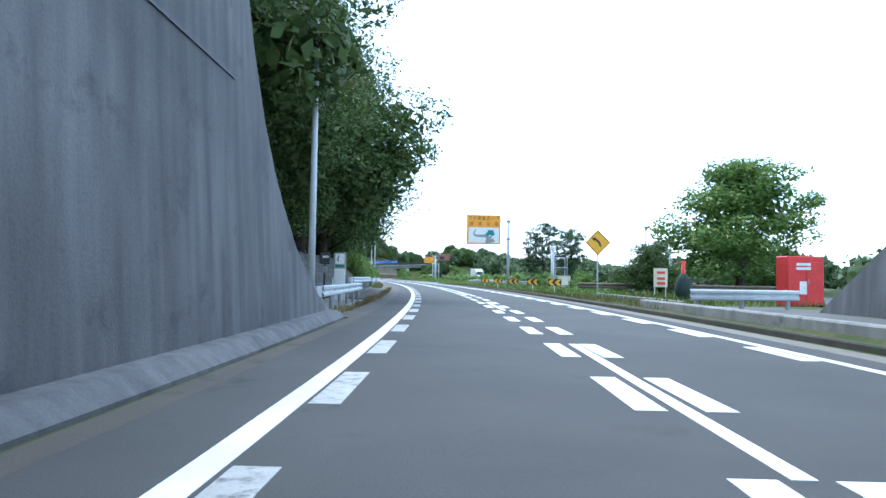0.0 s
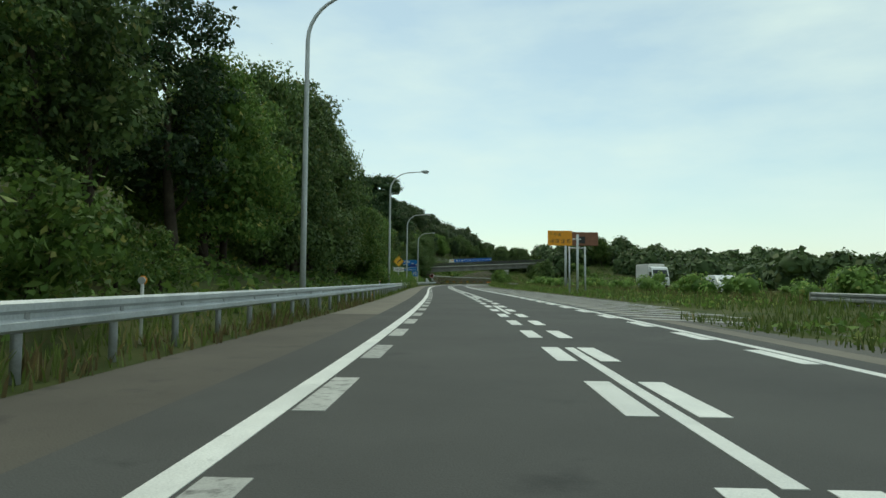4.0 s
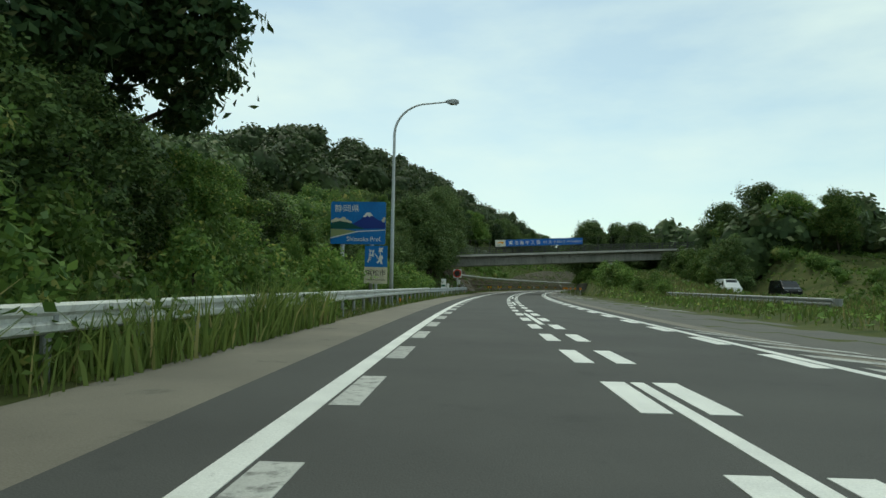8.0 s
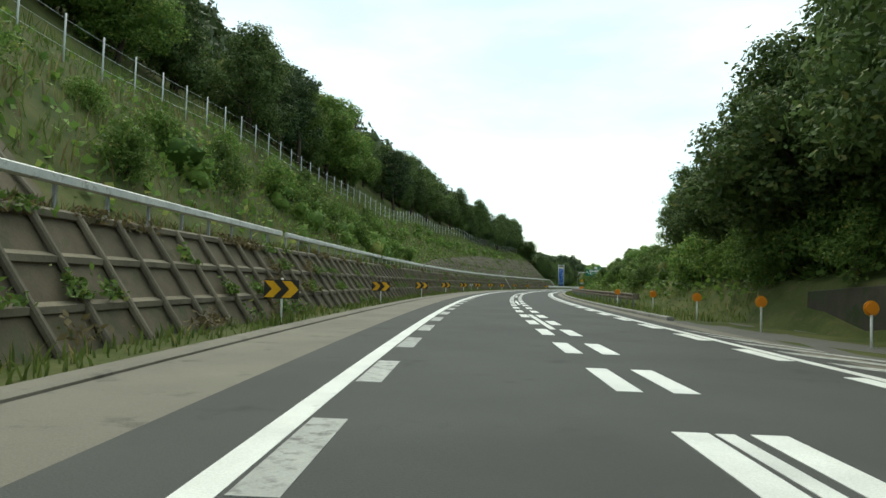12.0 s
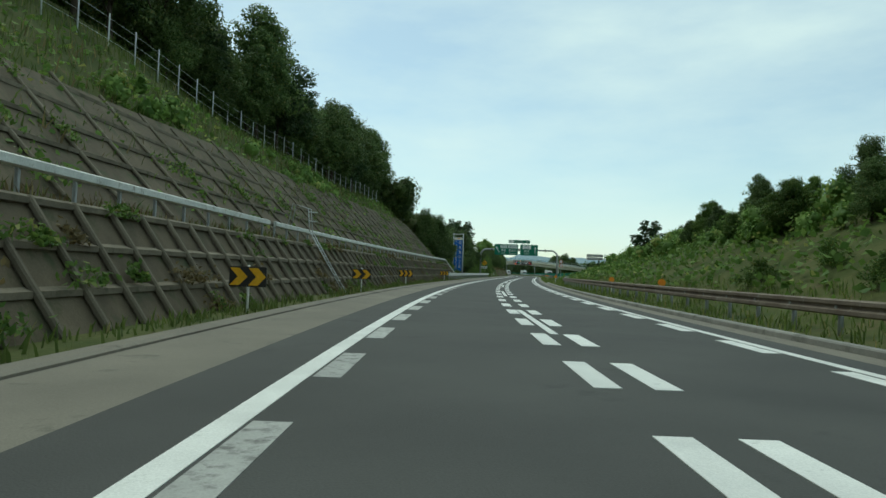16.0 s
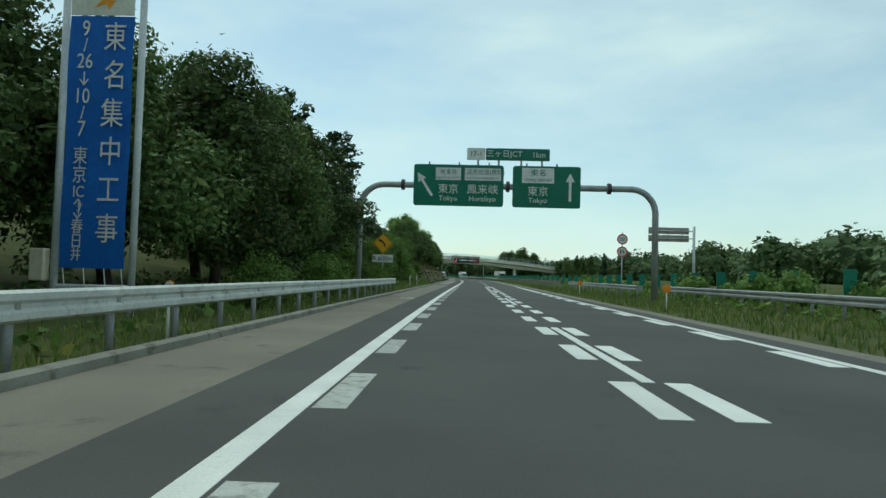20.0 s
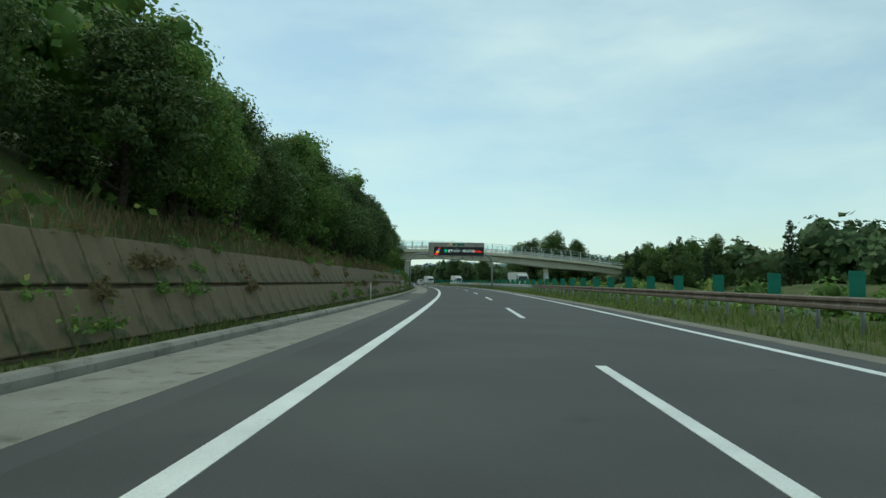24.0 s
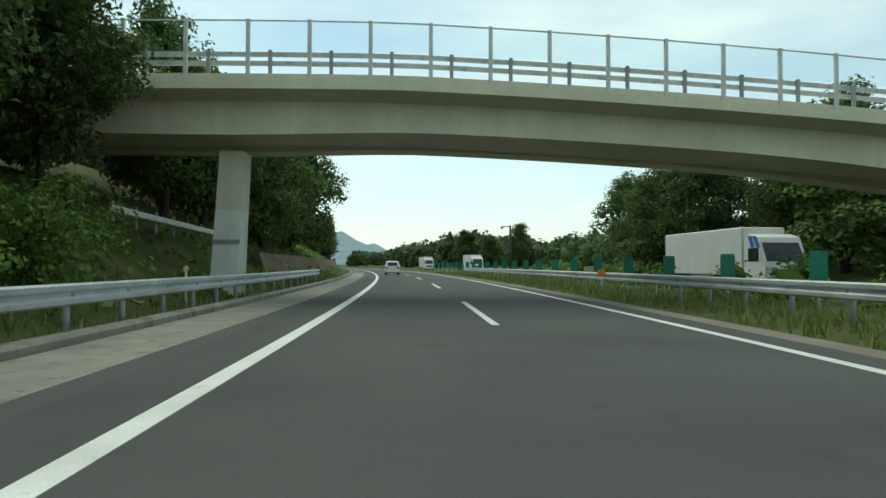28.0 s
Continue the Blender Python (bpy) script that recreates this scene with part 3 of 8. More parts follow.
road = structure("road", strip(-4.65, 4.35, -0.12, 0.0, -120, ROAD_END), ROADWAY)
reach = road.data.attributes.new("across", "FLOAT", "POINT")
reach.data.foreach_set("value", np.tile([-4.65, -4.65, 4.35, 4.35], len(road.data.vertices) // 4).astype(np.float32))
structure("shoulder", strip(-6.35, -4.65, -0.12, -0.004, 125, 598), SHOULDER)
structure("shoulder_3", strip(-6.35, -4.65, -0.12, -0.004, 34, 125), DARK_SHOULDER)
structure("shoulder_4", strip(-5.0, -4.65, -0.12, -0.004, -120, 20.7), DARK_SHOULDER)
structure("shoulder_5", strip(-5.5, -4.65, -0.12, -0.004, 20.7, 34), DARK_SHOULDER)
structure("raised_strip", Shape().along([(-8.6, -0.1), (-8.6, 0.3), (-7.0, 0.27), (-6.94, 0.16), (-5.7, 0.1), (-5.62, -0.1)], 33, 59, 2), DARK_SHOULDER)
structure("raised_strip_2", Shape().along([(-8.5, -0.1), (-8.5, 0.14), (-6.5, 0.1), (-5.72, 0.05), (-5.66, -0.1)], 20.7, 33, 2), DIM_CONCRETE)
structure("shoulder_2", strip(-5.1, -4.65, -0.12, -0.002, 598, ROAD_END), ASPHALT)
structure("gutter", strip(-6.55, -5.1, -0.12, -0.006, 598, ROAD_END), OLD_ASPHALT)
for k, (s0, s1) in enumerate(((606, 666), (688, 735), (738, 830))):
    structure("gutter_patch_%d" % (k + 1), strip(-6.5, -5.05, -0.02, 0.002, s0, s1), GUTTER)
structure("verge_strip", strip(4.35, 4.95, -0.12, -0.006, -120, ROAD_END), SHOULDER)
structure("hatched_area", Shape().along([(4.95, -0.12), (4.95, -0.005), (9.0, -0.005), (9.0, -0.12)], 112, 232, 4), OLD_ASPHALT)
structure("paved_strip", strip(4.951, 7.4, -0.12, -0.007, 92, 111.9, 4), OLD_ASPHALT)
structure("bay", strip(4.95, 13.0, -0.12, 0.0, 232, 268, 4), OLD_ASPHALT)
structure("hatched_area_2", strip(4.95, 9.3, -0.12, -0.005, 268, 334, 4), OLD_ASPHALT)

line = Shape().along([(-3.72, 0), (-3.72, 0.005), (-3.48, 0.005), (-3.48, 0)], -120, ROAD_END, 3)
structure("edge_line", line, PAINT)
line = Shape().along([(3.5, 0), (3.5, 0.005), (3.7, 0.005), (3.7, 0)], -120, ROAD_END, 3)
structure("edge_line_2", line, PAINT)
other = Shape()
n_o = 90
for i in range(n_o):
    a, b = -100 + 1400 * i / n_o, -100 + 1400 * (i + 1) / n_o
    if 326 < (a + b) / 2 < 510:
        continue
    k = len(other.v)
    for s in (a, b):
        for du in (-4.4, -3.6, 3.6, 4.4):
            other.v.append(tuple(at(s, far_lane(s) + du, float(FAR_RISE(s)))))
    other.f += [(k + j, k + j + 1, k + j + 5, k + j + 4) for j in range(3)]
structure("road_2", other, ASPHALT)


def marking(length, width):
    sh = Shape()
    sh.box((0, length / 2, 0.003), (width, length, 0.006))
    return sh


dash_mesh, block_mesh = marking(8, 0.16).mesh("lane_dash"), marking(2, 0.3).mesh("speed_block")
dash_mesh.materials.append(PAINT)
block_mesh.materials.append(PAINT)
faded_mesh = block_mesh.copy()
faded_mesh.materials.clear()
faded_mesh.materials.append(WORN_PAINT)
hatch = Shape()
for s0, s1, uo in ((124, 228, 8.6), (276, 330, 8.6)):
    s = s0
    while s < s1:
        reach = uo * min(1, (s1 - s) / 30 * 0.6 + 0.5)
        k = len(hatch.v)
        for ds, u in ((0, 3.95), (0.7, 3.95), (0.7 - 3.4, reach), (-3.4, reach)):
            hatch.v.append(tuple(at(s + ds, u, 0.004)))
        hatch.f.append((k, k + 3, k + 2, k + 1))
        s += 2.0
structure("hatching", hatch, WORN_PAINT)
ovals = Shape()
ring = [(246 + 7 * math.cos(a), 9.6 + 1.5 * math.sin(a)) for a in np.linspace(0, 2 * math.pi, 40)]
for (s, u), (s2, u2) in zip(ring, ring[1:]):
    k = len(ovals.v)
    for f in (1.0, 0.88):
        ovals.v += [tuple(at(246 + (s - 246) * f, 9.6 + (u - 9.6) * f, 0.006)), tuple(at(246 + (s2 - 246) * f, 9.6 + (u2 - 9.6) * f, 0.006))]
    ovals.f.append((k, k + 2, k + 3, k + 1))
for s in np.arange(240.5, 252, 1.6):
    k = len(ovals.v)
    ovals.v += [tuple(at(s, 8.6, 0.006)), tuple(at(s + 0.4, 8.6, 0.006)), tuple(at(s + 1.2, 10.6, 0.006)), tuple(at(s + 0.8, 10.6, 0.006))]
    ovals.f.append((k, k + 3, k + 2, k + 1))
structure("bay_marking", ovals, WORN_PAINT)

structure("shoulder_mark", strip(-5.4, -4.7, -0.01, 0.003, 551.7, 552.1, 1), PAINT)

# low kerbs
structure("kerb", Shape().along([(-6.55, -0.1), (-6.55, 0.1), (-6.52, 0.13), (-6.4, 0.13), (-6.36, 0.1), (-6.36, -0.1)], 500, 602), GUTTER)
structure("kerb_2", Shape().along([(-6.85, -0.1), (-6.85, 0.13), (-6.82, 0.16), (-6.62, 0.16), (-6.57, 0.1), (-6.57, -0.1)], 602, ROAD_END), GUTTER)
structure("kerb_3", Shape().along([(4.95, -0.1), (4.97, 0.12), (5.0, 0.15), (5.25, 0.15), (5.3, 0.1), (5.3, -0.1)], -60, 91), DARK_WALL)
structure("kerb_4", Shape().along([(4.95, -0.1), (4.97, 0.1), (5.0, 0.13), (5.2, 0.13), (5.25, 0.1), (5.25, -0.1)], 334, 500), DIM_CONCRETE)
structure("kerb_5", Shape().along([(-6.6, -0.1), (-6.6, 0.03), (-6.55, 0.06), (-6.3, 0.06), (-6.2, 0.03), (-6.2, -0.1)], 296, 500), SHOULDER)
structure("low_wall", Shape().along([(5.3, -0.1), (5.32, 0.42), (5.36, 0.46), (5.6, 0.46), (5.65, 0.4), (5.65, -0.1)], -60, 27), DIM_CONCRETE)
structure("low_wall_2", Shape().along([(6.9, 0), (6.9, 0.4), (7.1, 0.42), (7.15, 0)], 27, 40), DIM_CONCRETE)
structure("paved_median", strip(5.65, 11.5, 0.0, 0.27, -60, 26), OLD_ASPHALT)
structure("rough_wall", Shape().along([(9.3, 0), (9.38, 1.72), (9.55, 1.76), (9.9, 1.76), (10.0, 0)], 300, 331, 2,
                                      wave=lambda s: (np.interp(s, [300, 331], [0, -0.75]), np.interp(s, [322, 331], [0, -0.5]))), DARK_WALL)

# the flared walls at the tunnel's mouth: their tops fall away to the ground
def wing(u0, lean, side, ends, high):
    """ends: (s, top) down to the tip."""
    sh = Shape()
    ss = list(np.linspace(-14, ends[-1][0], 60))
    for s in ss:
        top = min(high, float(np.interp(s, [e[0] for e in ends], [e[1] for e in ends])))
        for du, z in ((0, -0.2), (-lean * top * side, top), (-lean * top * side - 0.6 * side, top), (-1.6 * side - lean * top * side, -0.2)):
            sh.v.append(tuple(at(s, u0 + du, z)))
    n = 4
    for i in range(len(ss) - 1):
        sh.f += [(i * n + j, (i + 1) * n + j, (i + 1) * n + (j + 1) % n, i * n + (j + 1) % n) for j in range(n)]
    sh.f += [(0, 1, 2, 3), tuple(range(len(sh.v) - 4, len(sh.v)))[::-1]]
    return sh


structure("wing_wall", wing(-5.55, 0.06, 1, [(-14, 12), (12.2, 12), (13.2, 7.6), (13.6, 5.9), (14.2, 4.4), (15.2, 3.0), (16.7, 1.8), (18.5, 0.9), (20.2, 0.25)], 12), WALL)
structure("wall_joint", Shape().along([(-5.795, 4.4), (-5.798, 4.44), (-5.84, 4.44), (-5.84, 4.4)], -14, 12.6), BLACK)
structure("wing_wall_foot", Shape().along([(-5.56, -0.1), (-5.56, 0.22), (-5.3, 0.2), (-5.1, 0.02), (-5.1, -0.1)], -14, 20.6), WALL)
structure("wing_wall_2", wing(9.4, 0.1, -1, [(-14, 9), (12.5, 8.5), (15.5, 5.5), (18, 3.4), (20, 1.9), (21.6, 0.8), (22.4, 0.2)], 9), WALL)
# the mouth itself, behind the camera
portal = Shape()
arch = [(-5.6, -0.1)] + [(-0.4 + 5.4 * math.cos(a), 2.2 + 5.0 * math.sin(a)) for a in np.linspace(math.pi, 0, 17)] + [(5.2, -0.1)]
outer = [(-13, -0.1)] + [(-13 + 26 * i / 16, 11.5) for i in range(17)] + [(13, -0.1)]
for s in (-15.0, -14.0):
    portal.v += [tuple(at(s, u, z)) for u, z in arch] + [tuple(at(s, u, z)) for u, z in outer]
na = len(arch)
for i in range(na - 1):
    portal.f += [(i, i + 1, na + i + 1, na + i), (2 * na + i + 1, 2 * na + i, 3 * na + i, 3 * na + i + 1), (i, 2 * na + i, 2 * na + i + 1, i + 1)]
structure("tunnel_mouth", portal, WALL)

# stone-block wall under the trees
mason = structure("block_wall_backing", Shape().along([(-8.62, -0.1), (-9.36, 2.2), (-9.8, 2.2), (-9.8, -0.1)], 24, 57), DIM_CONCRETE)

# bare earth between the block wall and the rail; tree shade in its colour
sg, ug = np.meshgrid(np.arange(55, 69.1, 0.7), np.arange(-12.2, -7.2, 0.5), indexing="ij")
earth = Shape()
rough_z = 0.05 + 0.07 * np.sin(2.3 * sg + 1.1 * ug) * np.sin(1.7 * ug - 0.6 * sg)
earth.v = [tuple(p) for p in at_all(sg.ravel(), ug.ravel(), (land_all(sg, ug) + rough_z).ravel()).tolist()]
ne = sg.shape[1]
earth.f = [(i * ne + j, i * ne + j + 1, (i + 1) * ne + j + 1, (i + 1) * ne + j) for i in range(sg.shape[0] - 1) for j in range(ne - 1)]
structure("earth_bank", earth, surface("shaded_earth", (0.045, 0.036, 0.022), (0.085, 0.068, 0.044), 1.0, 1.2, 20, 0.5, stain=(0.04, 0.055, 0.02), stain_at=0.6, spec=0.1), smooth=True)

# the sloping walls beside the cutting
structure("cutting_wall", Shape().along([(-7.45, -0.1), (-8.98, 2.12), (-9.3, 2.16), (-9.9, 2.1), (-8.2, -0.1)], 297, 507, 2), SLOPE)


def upper_top(s):
    return float(np.interp(s, [297, 312, 322, 323, 374, 395, 440, 470, 500, 505], [6.2, 5.8, 3.8, 2.5, 2.5, 4.2, 6.6, 7.4, 7.8, 7.3]))


def upper_wall(s0, s1):
    sh = Shape()
    ss = np.arange(s0, s1 + 0.1, 2.0)
    for s in ss:
        rise = max(upper_top(s) - 2.4, 0.02)
        for u, z in ((-10.0, 2.3), (-10.0 - rise * 0.94, 2.4 + rise), (-10.6 - rise * 0.94, 2.35 + rise), (-10.6, 2.0)):
            sh.v.append(tuple(at(s, u, z)))
    for i in range(len(ss) - 1):
        sh.f += [(i * 4 + j, (i + 1) * 4 + j, (i + 1) * 4 + (j + 1) % 4, i * 4 + (j + 1) % 4) for j in range(4)]
    sh.f += [(0, 1, 2, 3), tuple(range(len(sh.v) - 4, len(sh.v)))[::-1]]
    return sh


structure("upper_wall", upper_wall(297, 322), SLOPE)
structure("upper_wall_2", upper_wall(376, 505), SLOPE)
tail = Shape()
for s, f in ((507.001, 1.0), (507.8, 0.78), (509.2, 0.36), (510.4, 0.06)):
    tail.v += [tuple(at(s, u, z)) for u, z in ((-7.45, -0.1), (-7.45 - 1.53 * f, -0.1 + 2.22 * f), (-7.8 - 1.5 * f, -0.1 + 2.26 * f), (-8.2, -0.1))]
tail.f = [(4 * i + j, 4 * i + 4 + j, 4 * i + 4 + (j + 1) % 4, 4 * i + (j + 1) % 4) for i in range(3) for j in range(4)] + [(0, 1, 2, 3), (15, 14, 13, 12)]
structure("cutting_wall_end", tail, SLOPE)
stained_wall = structure("stained_wall", Shape().along([(-7.95, -0.1), (-8.82, 1.98), (-9.2, 2.0), (-9.2, -0.1)], 603, 727, 2,
                                                       wave=lambda s: (0, np.interp(s, [603, 612, 721, 727], [-1.2, 0, 0, -1.2]))), EARTH_WALL)
structure("stained_wall_2", Shape().along([(-8.4, -0.1), (-9.0, 1.75), (-9.5, 1.75), (-9.5, -0.1)], 768, 830, 3), EARTH_WALL)

# hills beyond, the haze of distance put into their blue-grey colour
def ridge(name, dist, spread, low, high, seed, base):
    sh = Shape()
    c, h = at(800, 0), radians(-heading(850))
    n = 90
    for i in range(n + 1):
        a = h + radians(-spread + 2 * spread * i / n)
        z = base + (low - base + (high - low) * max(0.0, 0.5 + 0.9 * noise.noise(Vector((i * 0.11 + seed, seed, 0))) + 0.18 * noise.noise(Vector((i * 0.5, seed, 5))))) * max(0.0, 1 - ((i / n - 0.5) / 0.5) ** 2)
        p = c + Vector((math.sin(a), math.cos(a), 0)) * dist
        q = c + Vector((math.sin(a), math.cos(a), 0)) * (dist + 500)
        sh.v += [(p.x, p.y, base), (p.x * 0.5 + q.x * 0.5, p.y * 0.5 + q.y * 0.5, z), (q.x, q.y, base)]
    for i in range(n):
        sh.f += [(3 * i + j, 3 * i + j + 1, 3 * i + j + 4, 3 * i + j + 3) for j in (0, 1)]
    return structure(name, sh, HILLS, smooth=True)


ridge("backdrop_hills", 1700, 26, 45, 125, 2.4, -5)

# ---- guard rails ----
BEAM = [(0.0, 0.42), (0.055, 0.455), (0.055, 0.53), (0.005, 0.57), (0.005, 0.62), (0.055, 0.66), (0.055, 0.735), (0.0, 0.77), (-0.012, 0.77), (0.043, 0.73), (0.043, 0.665), (-0.007, 0.62), (-0.007, 0.57), (0.043, 0.525), (0.043, 0.46), (-0.012, 0.42)]
post_sh = Shape()
post_sh.tube([(0, 0, -0.3), (0, 0, 0.73)], 0.06, 8)
RAIL_POST = post_sh.mesh("rail_post", True)
bracket_sh = Shape()
bracket_sh.box((0, 0, 0.6), (0.1, 0.09, 0.2), 0.01)
RAIL_BRACKET = bracket_sh.mesh("rail_bracket")


def guard_rail(label, s0, s1, u, material=None, gap=2.0, side=1, lift=0.1, ends=True, drift=None, post_mat=None, double=False):
    """A run of corrugated beam on posts. side: 1 where the traffic is on its right."""
    mat = material or STEEL
    wave = drift or (lambda s: (0.0, 0.0))
    rail = thing("guard_rail", stand(s0, u), label, "guard rail", "guard rails")
    beam = part("beam", Shape().along([(u + side * (a + 0.1), z + lift) for a, z in BEAM], s0, s1, 2.0, wave=wave), mat, rail, world=True)
    if double:
        part("beam", Shape().along([(u + side * (a + 0.1), z + lift + 0.36) for a, z in BEAM], s0, s1, 2.0, wave=wave), mat, rail, world=True)
    if ends:
        for s, d in ((s0, -1), (s1, 1)):
            du, dz = wave(s)
            cap = Shape()
            pts = [(0, 0.1), (0.18, 0.1), (0.32, 0.02), (0.36, -0.12), (0.3, -0.2), (0.27, -0.12), (0.24, -0.02), (0.14, 0.06), (0, 0.06)]
            n = len(pts)
            for z in (0.43, 0.76):
                cap.v += [tuple(at(s + d * a, u + du + side * b, z + lift + dz)) for a, b in pts]
            cap.f = [(i, (i + 1) % n, n + (i + 1) % n, n + i) for i in range(n)] + [tuple(range(n)), tuple(range(n, 2 * n))[::-1]]
            part("end_cap", cap, mat, rail, world=True)
    k = int((s1 - s0 - 0.6) / gap)
    inv = rail.matrix_basis.inverted()
    for i in range(k + 1):
        s = s0 + 0.3 + i * gap
        du, dz = wave(s)
        p = part("post", RAIL_POST, None, rail, m=inv @ stand(s, u + du - side * 0.0, lift + dz))
        if not p.data.materials:
            p.data.materials.append(post_mat or DULL_STEEL)
        b = part("bracket", RAIL_BRACKET, None, rail, m=inv @ stand(s, u + du + side * 0.07, lift + dz))
        if not b.data.materials:
            b.data.materials.append(DULL_STEEL)
    return rail


guard_rail("galvanised steel guard rail below the stone-block wall", 21.4, 32.2, -6.0)
guard_rail("short galvanised steel guard rail below the block wall", 40.2, 57.8, -7.2, lift=0.34)
guard_rail("galvanised steel guard rail in front of dark trees", 66.9, 80.5, -7.3, lift=0.2)
guard_rail("long galvanised steel guard rail beside the shoulder", 79, 162, -6.75, drift=lambda s: (np.interp(s, [79, 90], [-0.35, 0]), 0.05))
guard_rail("long white guard rail half hidden by bushes", 163, 259, -6.85, OLD_RAIL, drift=lambda s: (0, 0.03))
guard_rail("galvanised guard rail ending before the overbridge", 259.6, 294.5, -6.9, drift=lambda s: (np.interp(s, [259, 294], [0, -0.1]), 0.0))
guard_rail("pale guard rail along the shoulder below tall trees", 492, 562, -6.95, OLD_RAIL, drift=lambda s: (0, 0.03))
guard_rail("galvanised steel guard rail in front of the gantry", 721.2, 768, -7.05, gap=2.0, drift=lambda s: (0, 0.0), double=False)
guard_rail("galvanised steel guard rail past the bridge pier", 768.5, 778, -7.3, gap=2.0)
# right-hand side
guard_rail("galvanised guard rail behind the grass of the median", 72, 116, 9.6, DULL_STEEL, side=-1)
guard_rail("galvanised guard rail with close posts round the bay", 96, 130, 13.2, DULL_STEEL, side=-1, gap=1.5)
guard_rail("galvanised guard rail with close posts behind the bay", 236, 268, 13.6, DULL_STEEL, side=-1, gap=1.2)
guard_rail("guard rail overgrown with bushes by the median", 270, 290, 11.5, DULL_STEEL, side=-1)
guard_rail("weathered guard rail at the foot of the overgrown slope", 346, 486, 6.3, RUST, side=-1, gap=2.0)
guard_rail("galvanised guard rail set back in the grass", 505, 560, 10.2, DULL_STEEL, side=-1)
guard_rail("galvanised guard rail in the grass of the median", 561, 590, 8.6, DULL_STEEL, side=-1)
guard_rail("rusty guard rail in front of the hedge", 592, 702, 7.6, RUST, side=-1, gap=2.0, drift=lambda s: (np.interp(s, [592, 702], [0.4, -0.2]), 0))
guard_rail("galvanised steel guard rail in front of the hedge", 703, 812, 6.9, STEEL, side=-1, drift=lambda s: (np.interp(s, [703, 740], [0.2, 0]), 0))

# the rail across the gap in the median, near the tunnel
cross = thing("guard_rail", stand(22.9, 5.55, 0.16, 13.5), "short galvanised guard rail on a paved median", "guard rail", "guard rails")
sh = Shape()
n = len(BEAM)
for x in (0, 4.15):
    sh.v += [(x, -a - 0.1, z) for a, z in BEAM]
sh.f = [(i, (i + 1) % n, n + (i + 1) % n, n + i) for i in range(n)] + [tuple(range(n)), tuple(range(n, 2 * n))]
part("beam", sh, STEEL, cross)
for x in (0.3, 2.0, 3.8):
    part("post", Shape().box((x, 0, 0.3), (0.12, 0.12, 0.8), 0.01), DULL_STEEL, cross)

rusty = thing("barrier_rail", stand(46, 8.6, 0.2, -38), "long rusty brown barrier rail above dry grass", "guard rail")
sh = Shape()
sh.v = []
for x in (-1.0, 13.5):
    sh.v += [(x, -a - 0.1, z) for a, z in BEAM]
sh.f = [(i, (i + 1) % n, n + (i + 1) % n, n + i) for i in range(n)] + [tuple(range(n)), tuple(range(n, 2 * n))]
part("beam", sh, RUST, rusty)
for x in np.arange(0, 13.5, 2.6):
    part("post", Shape().box((x, 0, 0.35), (0.1, 0.1, 0.9), 0.01), RUST, rusty)

# the white rail on top of the cutting's wall
def wall_rail(s0, s1):
    rail = thing("wall_rail", stand(s0, -9.3, 2.1), "white steel rail on posts along the top of the wall", "railing", "wall rails")
    part("beam", Shape().along([(-9.28, 2.64), (-9.22, 2.67), (-9.22, 2.81), (-9.28, 2.84), (-9.33, 2.84), (-9.33, 2.64)], s0, s1, 2), OLD_RAIL, rail, world=True)
    inv = rail.matrix_basis.inverted()
    k = int((s1 - s0) / 1.6)
    for i in range(k + 1):
        part("post", WALL_POST, None, rail, m=inv @ stand(s0 + 0.2 + i * 1.6, -9.36, 2.08))


WALL_POST = Shape().box((0, 0, 0.33), (0.07, 0.07, 0.7), 0.01).mesh("post")
WALL_POST.materials.append(DULL_STEEL)
for a, b in ((299, 332.4), (333.0, 352.7), (353.5, 372.5), (373.3, 438), (438.7, 506.5)):
    wall_rail(a, b)

slant = thing("wall_rail", stand(506.6, -9.3, 2.1), "white steel rail sloping down over the wall's end", "railing", "wall rails")
part("beam", Shape().tube([at(506.5, -9.28, 2.74), at(507.8, -9.0, 2.15), at(509.2, -8.3, 1.05), at(510.5, -7.8, 0.25)], 0.075, 8), OLD_RAIL, slant, world=True, smooth=True)
for s_, u_, z_ in ((507.8, -9.0, 1.6), (509.2, -8.3, 0.6)):
    part("post", Shape().tube([at(s_, u_, z_ - 0.25), at(s_, u_, z_ + 0.55)], 0.035, 6), DULL_STEEL, slant, world=True)

bank = thing("wall_rail", stand(757, -10.6, land(757, -10.6)), "white steel rail on posts on the bank under the bridge", "railing", "wall rails")
part("beam", Shape().along([(-10.6, 2.72), (-10.54, 2.75), (-10.54, 2.93), (-10.6, 2.96), (-10.65, 2.96), (-10.65, 2.72)], 755, 768, 2, wave=lambda s: (0, -0.02 * (s - 755))), OLD_RAIL, bank, world=True)
bank_inv = bank.matrix_basis.inverted()
for k in range(8):
    part("post", WALL_POST, None, bank, m=bank_inv @ stand(755.3 + 1.75 * k, -10.68, 2.35 - 0.035 * k) @ Matrix.Diagonal((1, 1, 1.1, 1)))
shed = thing("shed", stand(131, 33, land(131, 33)), "pale flat-roofed shed beyond the far carriageway", "shed")
part("wall", Shape().box((0, 0, 1.05), (5.0, 4.0, 2.3), 0.03), CREAM, shed)
part("roof", Shape().box((0, 0, 2.24), (5.3, 4.3, 0.1), 0.02), SIGN_BACK, shed)

# wire fence up the slope
FENCE_POST = Shape().tube([(0, 0, -0.3), (0, 0, 1.7)], 0.035, 6).mesh("post", True)
FENCE_POST.materials.append(POLE)


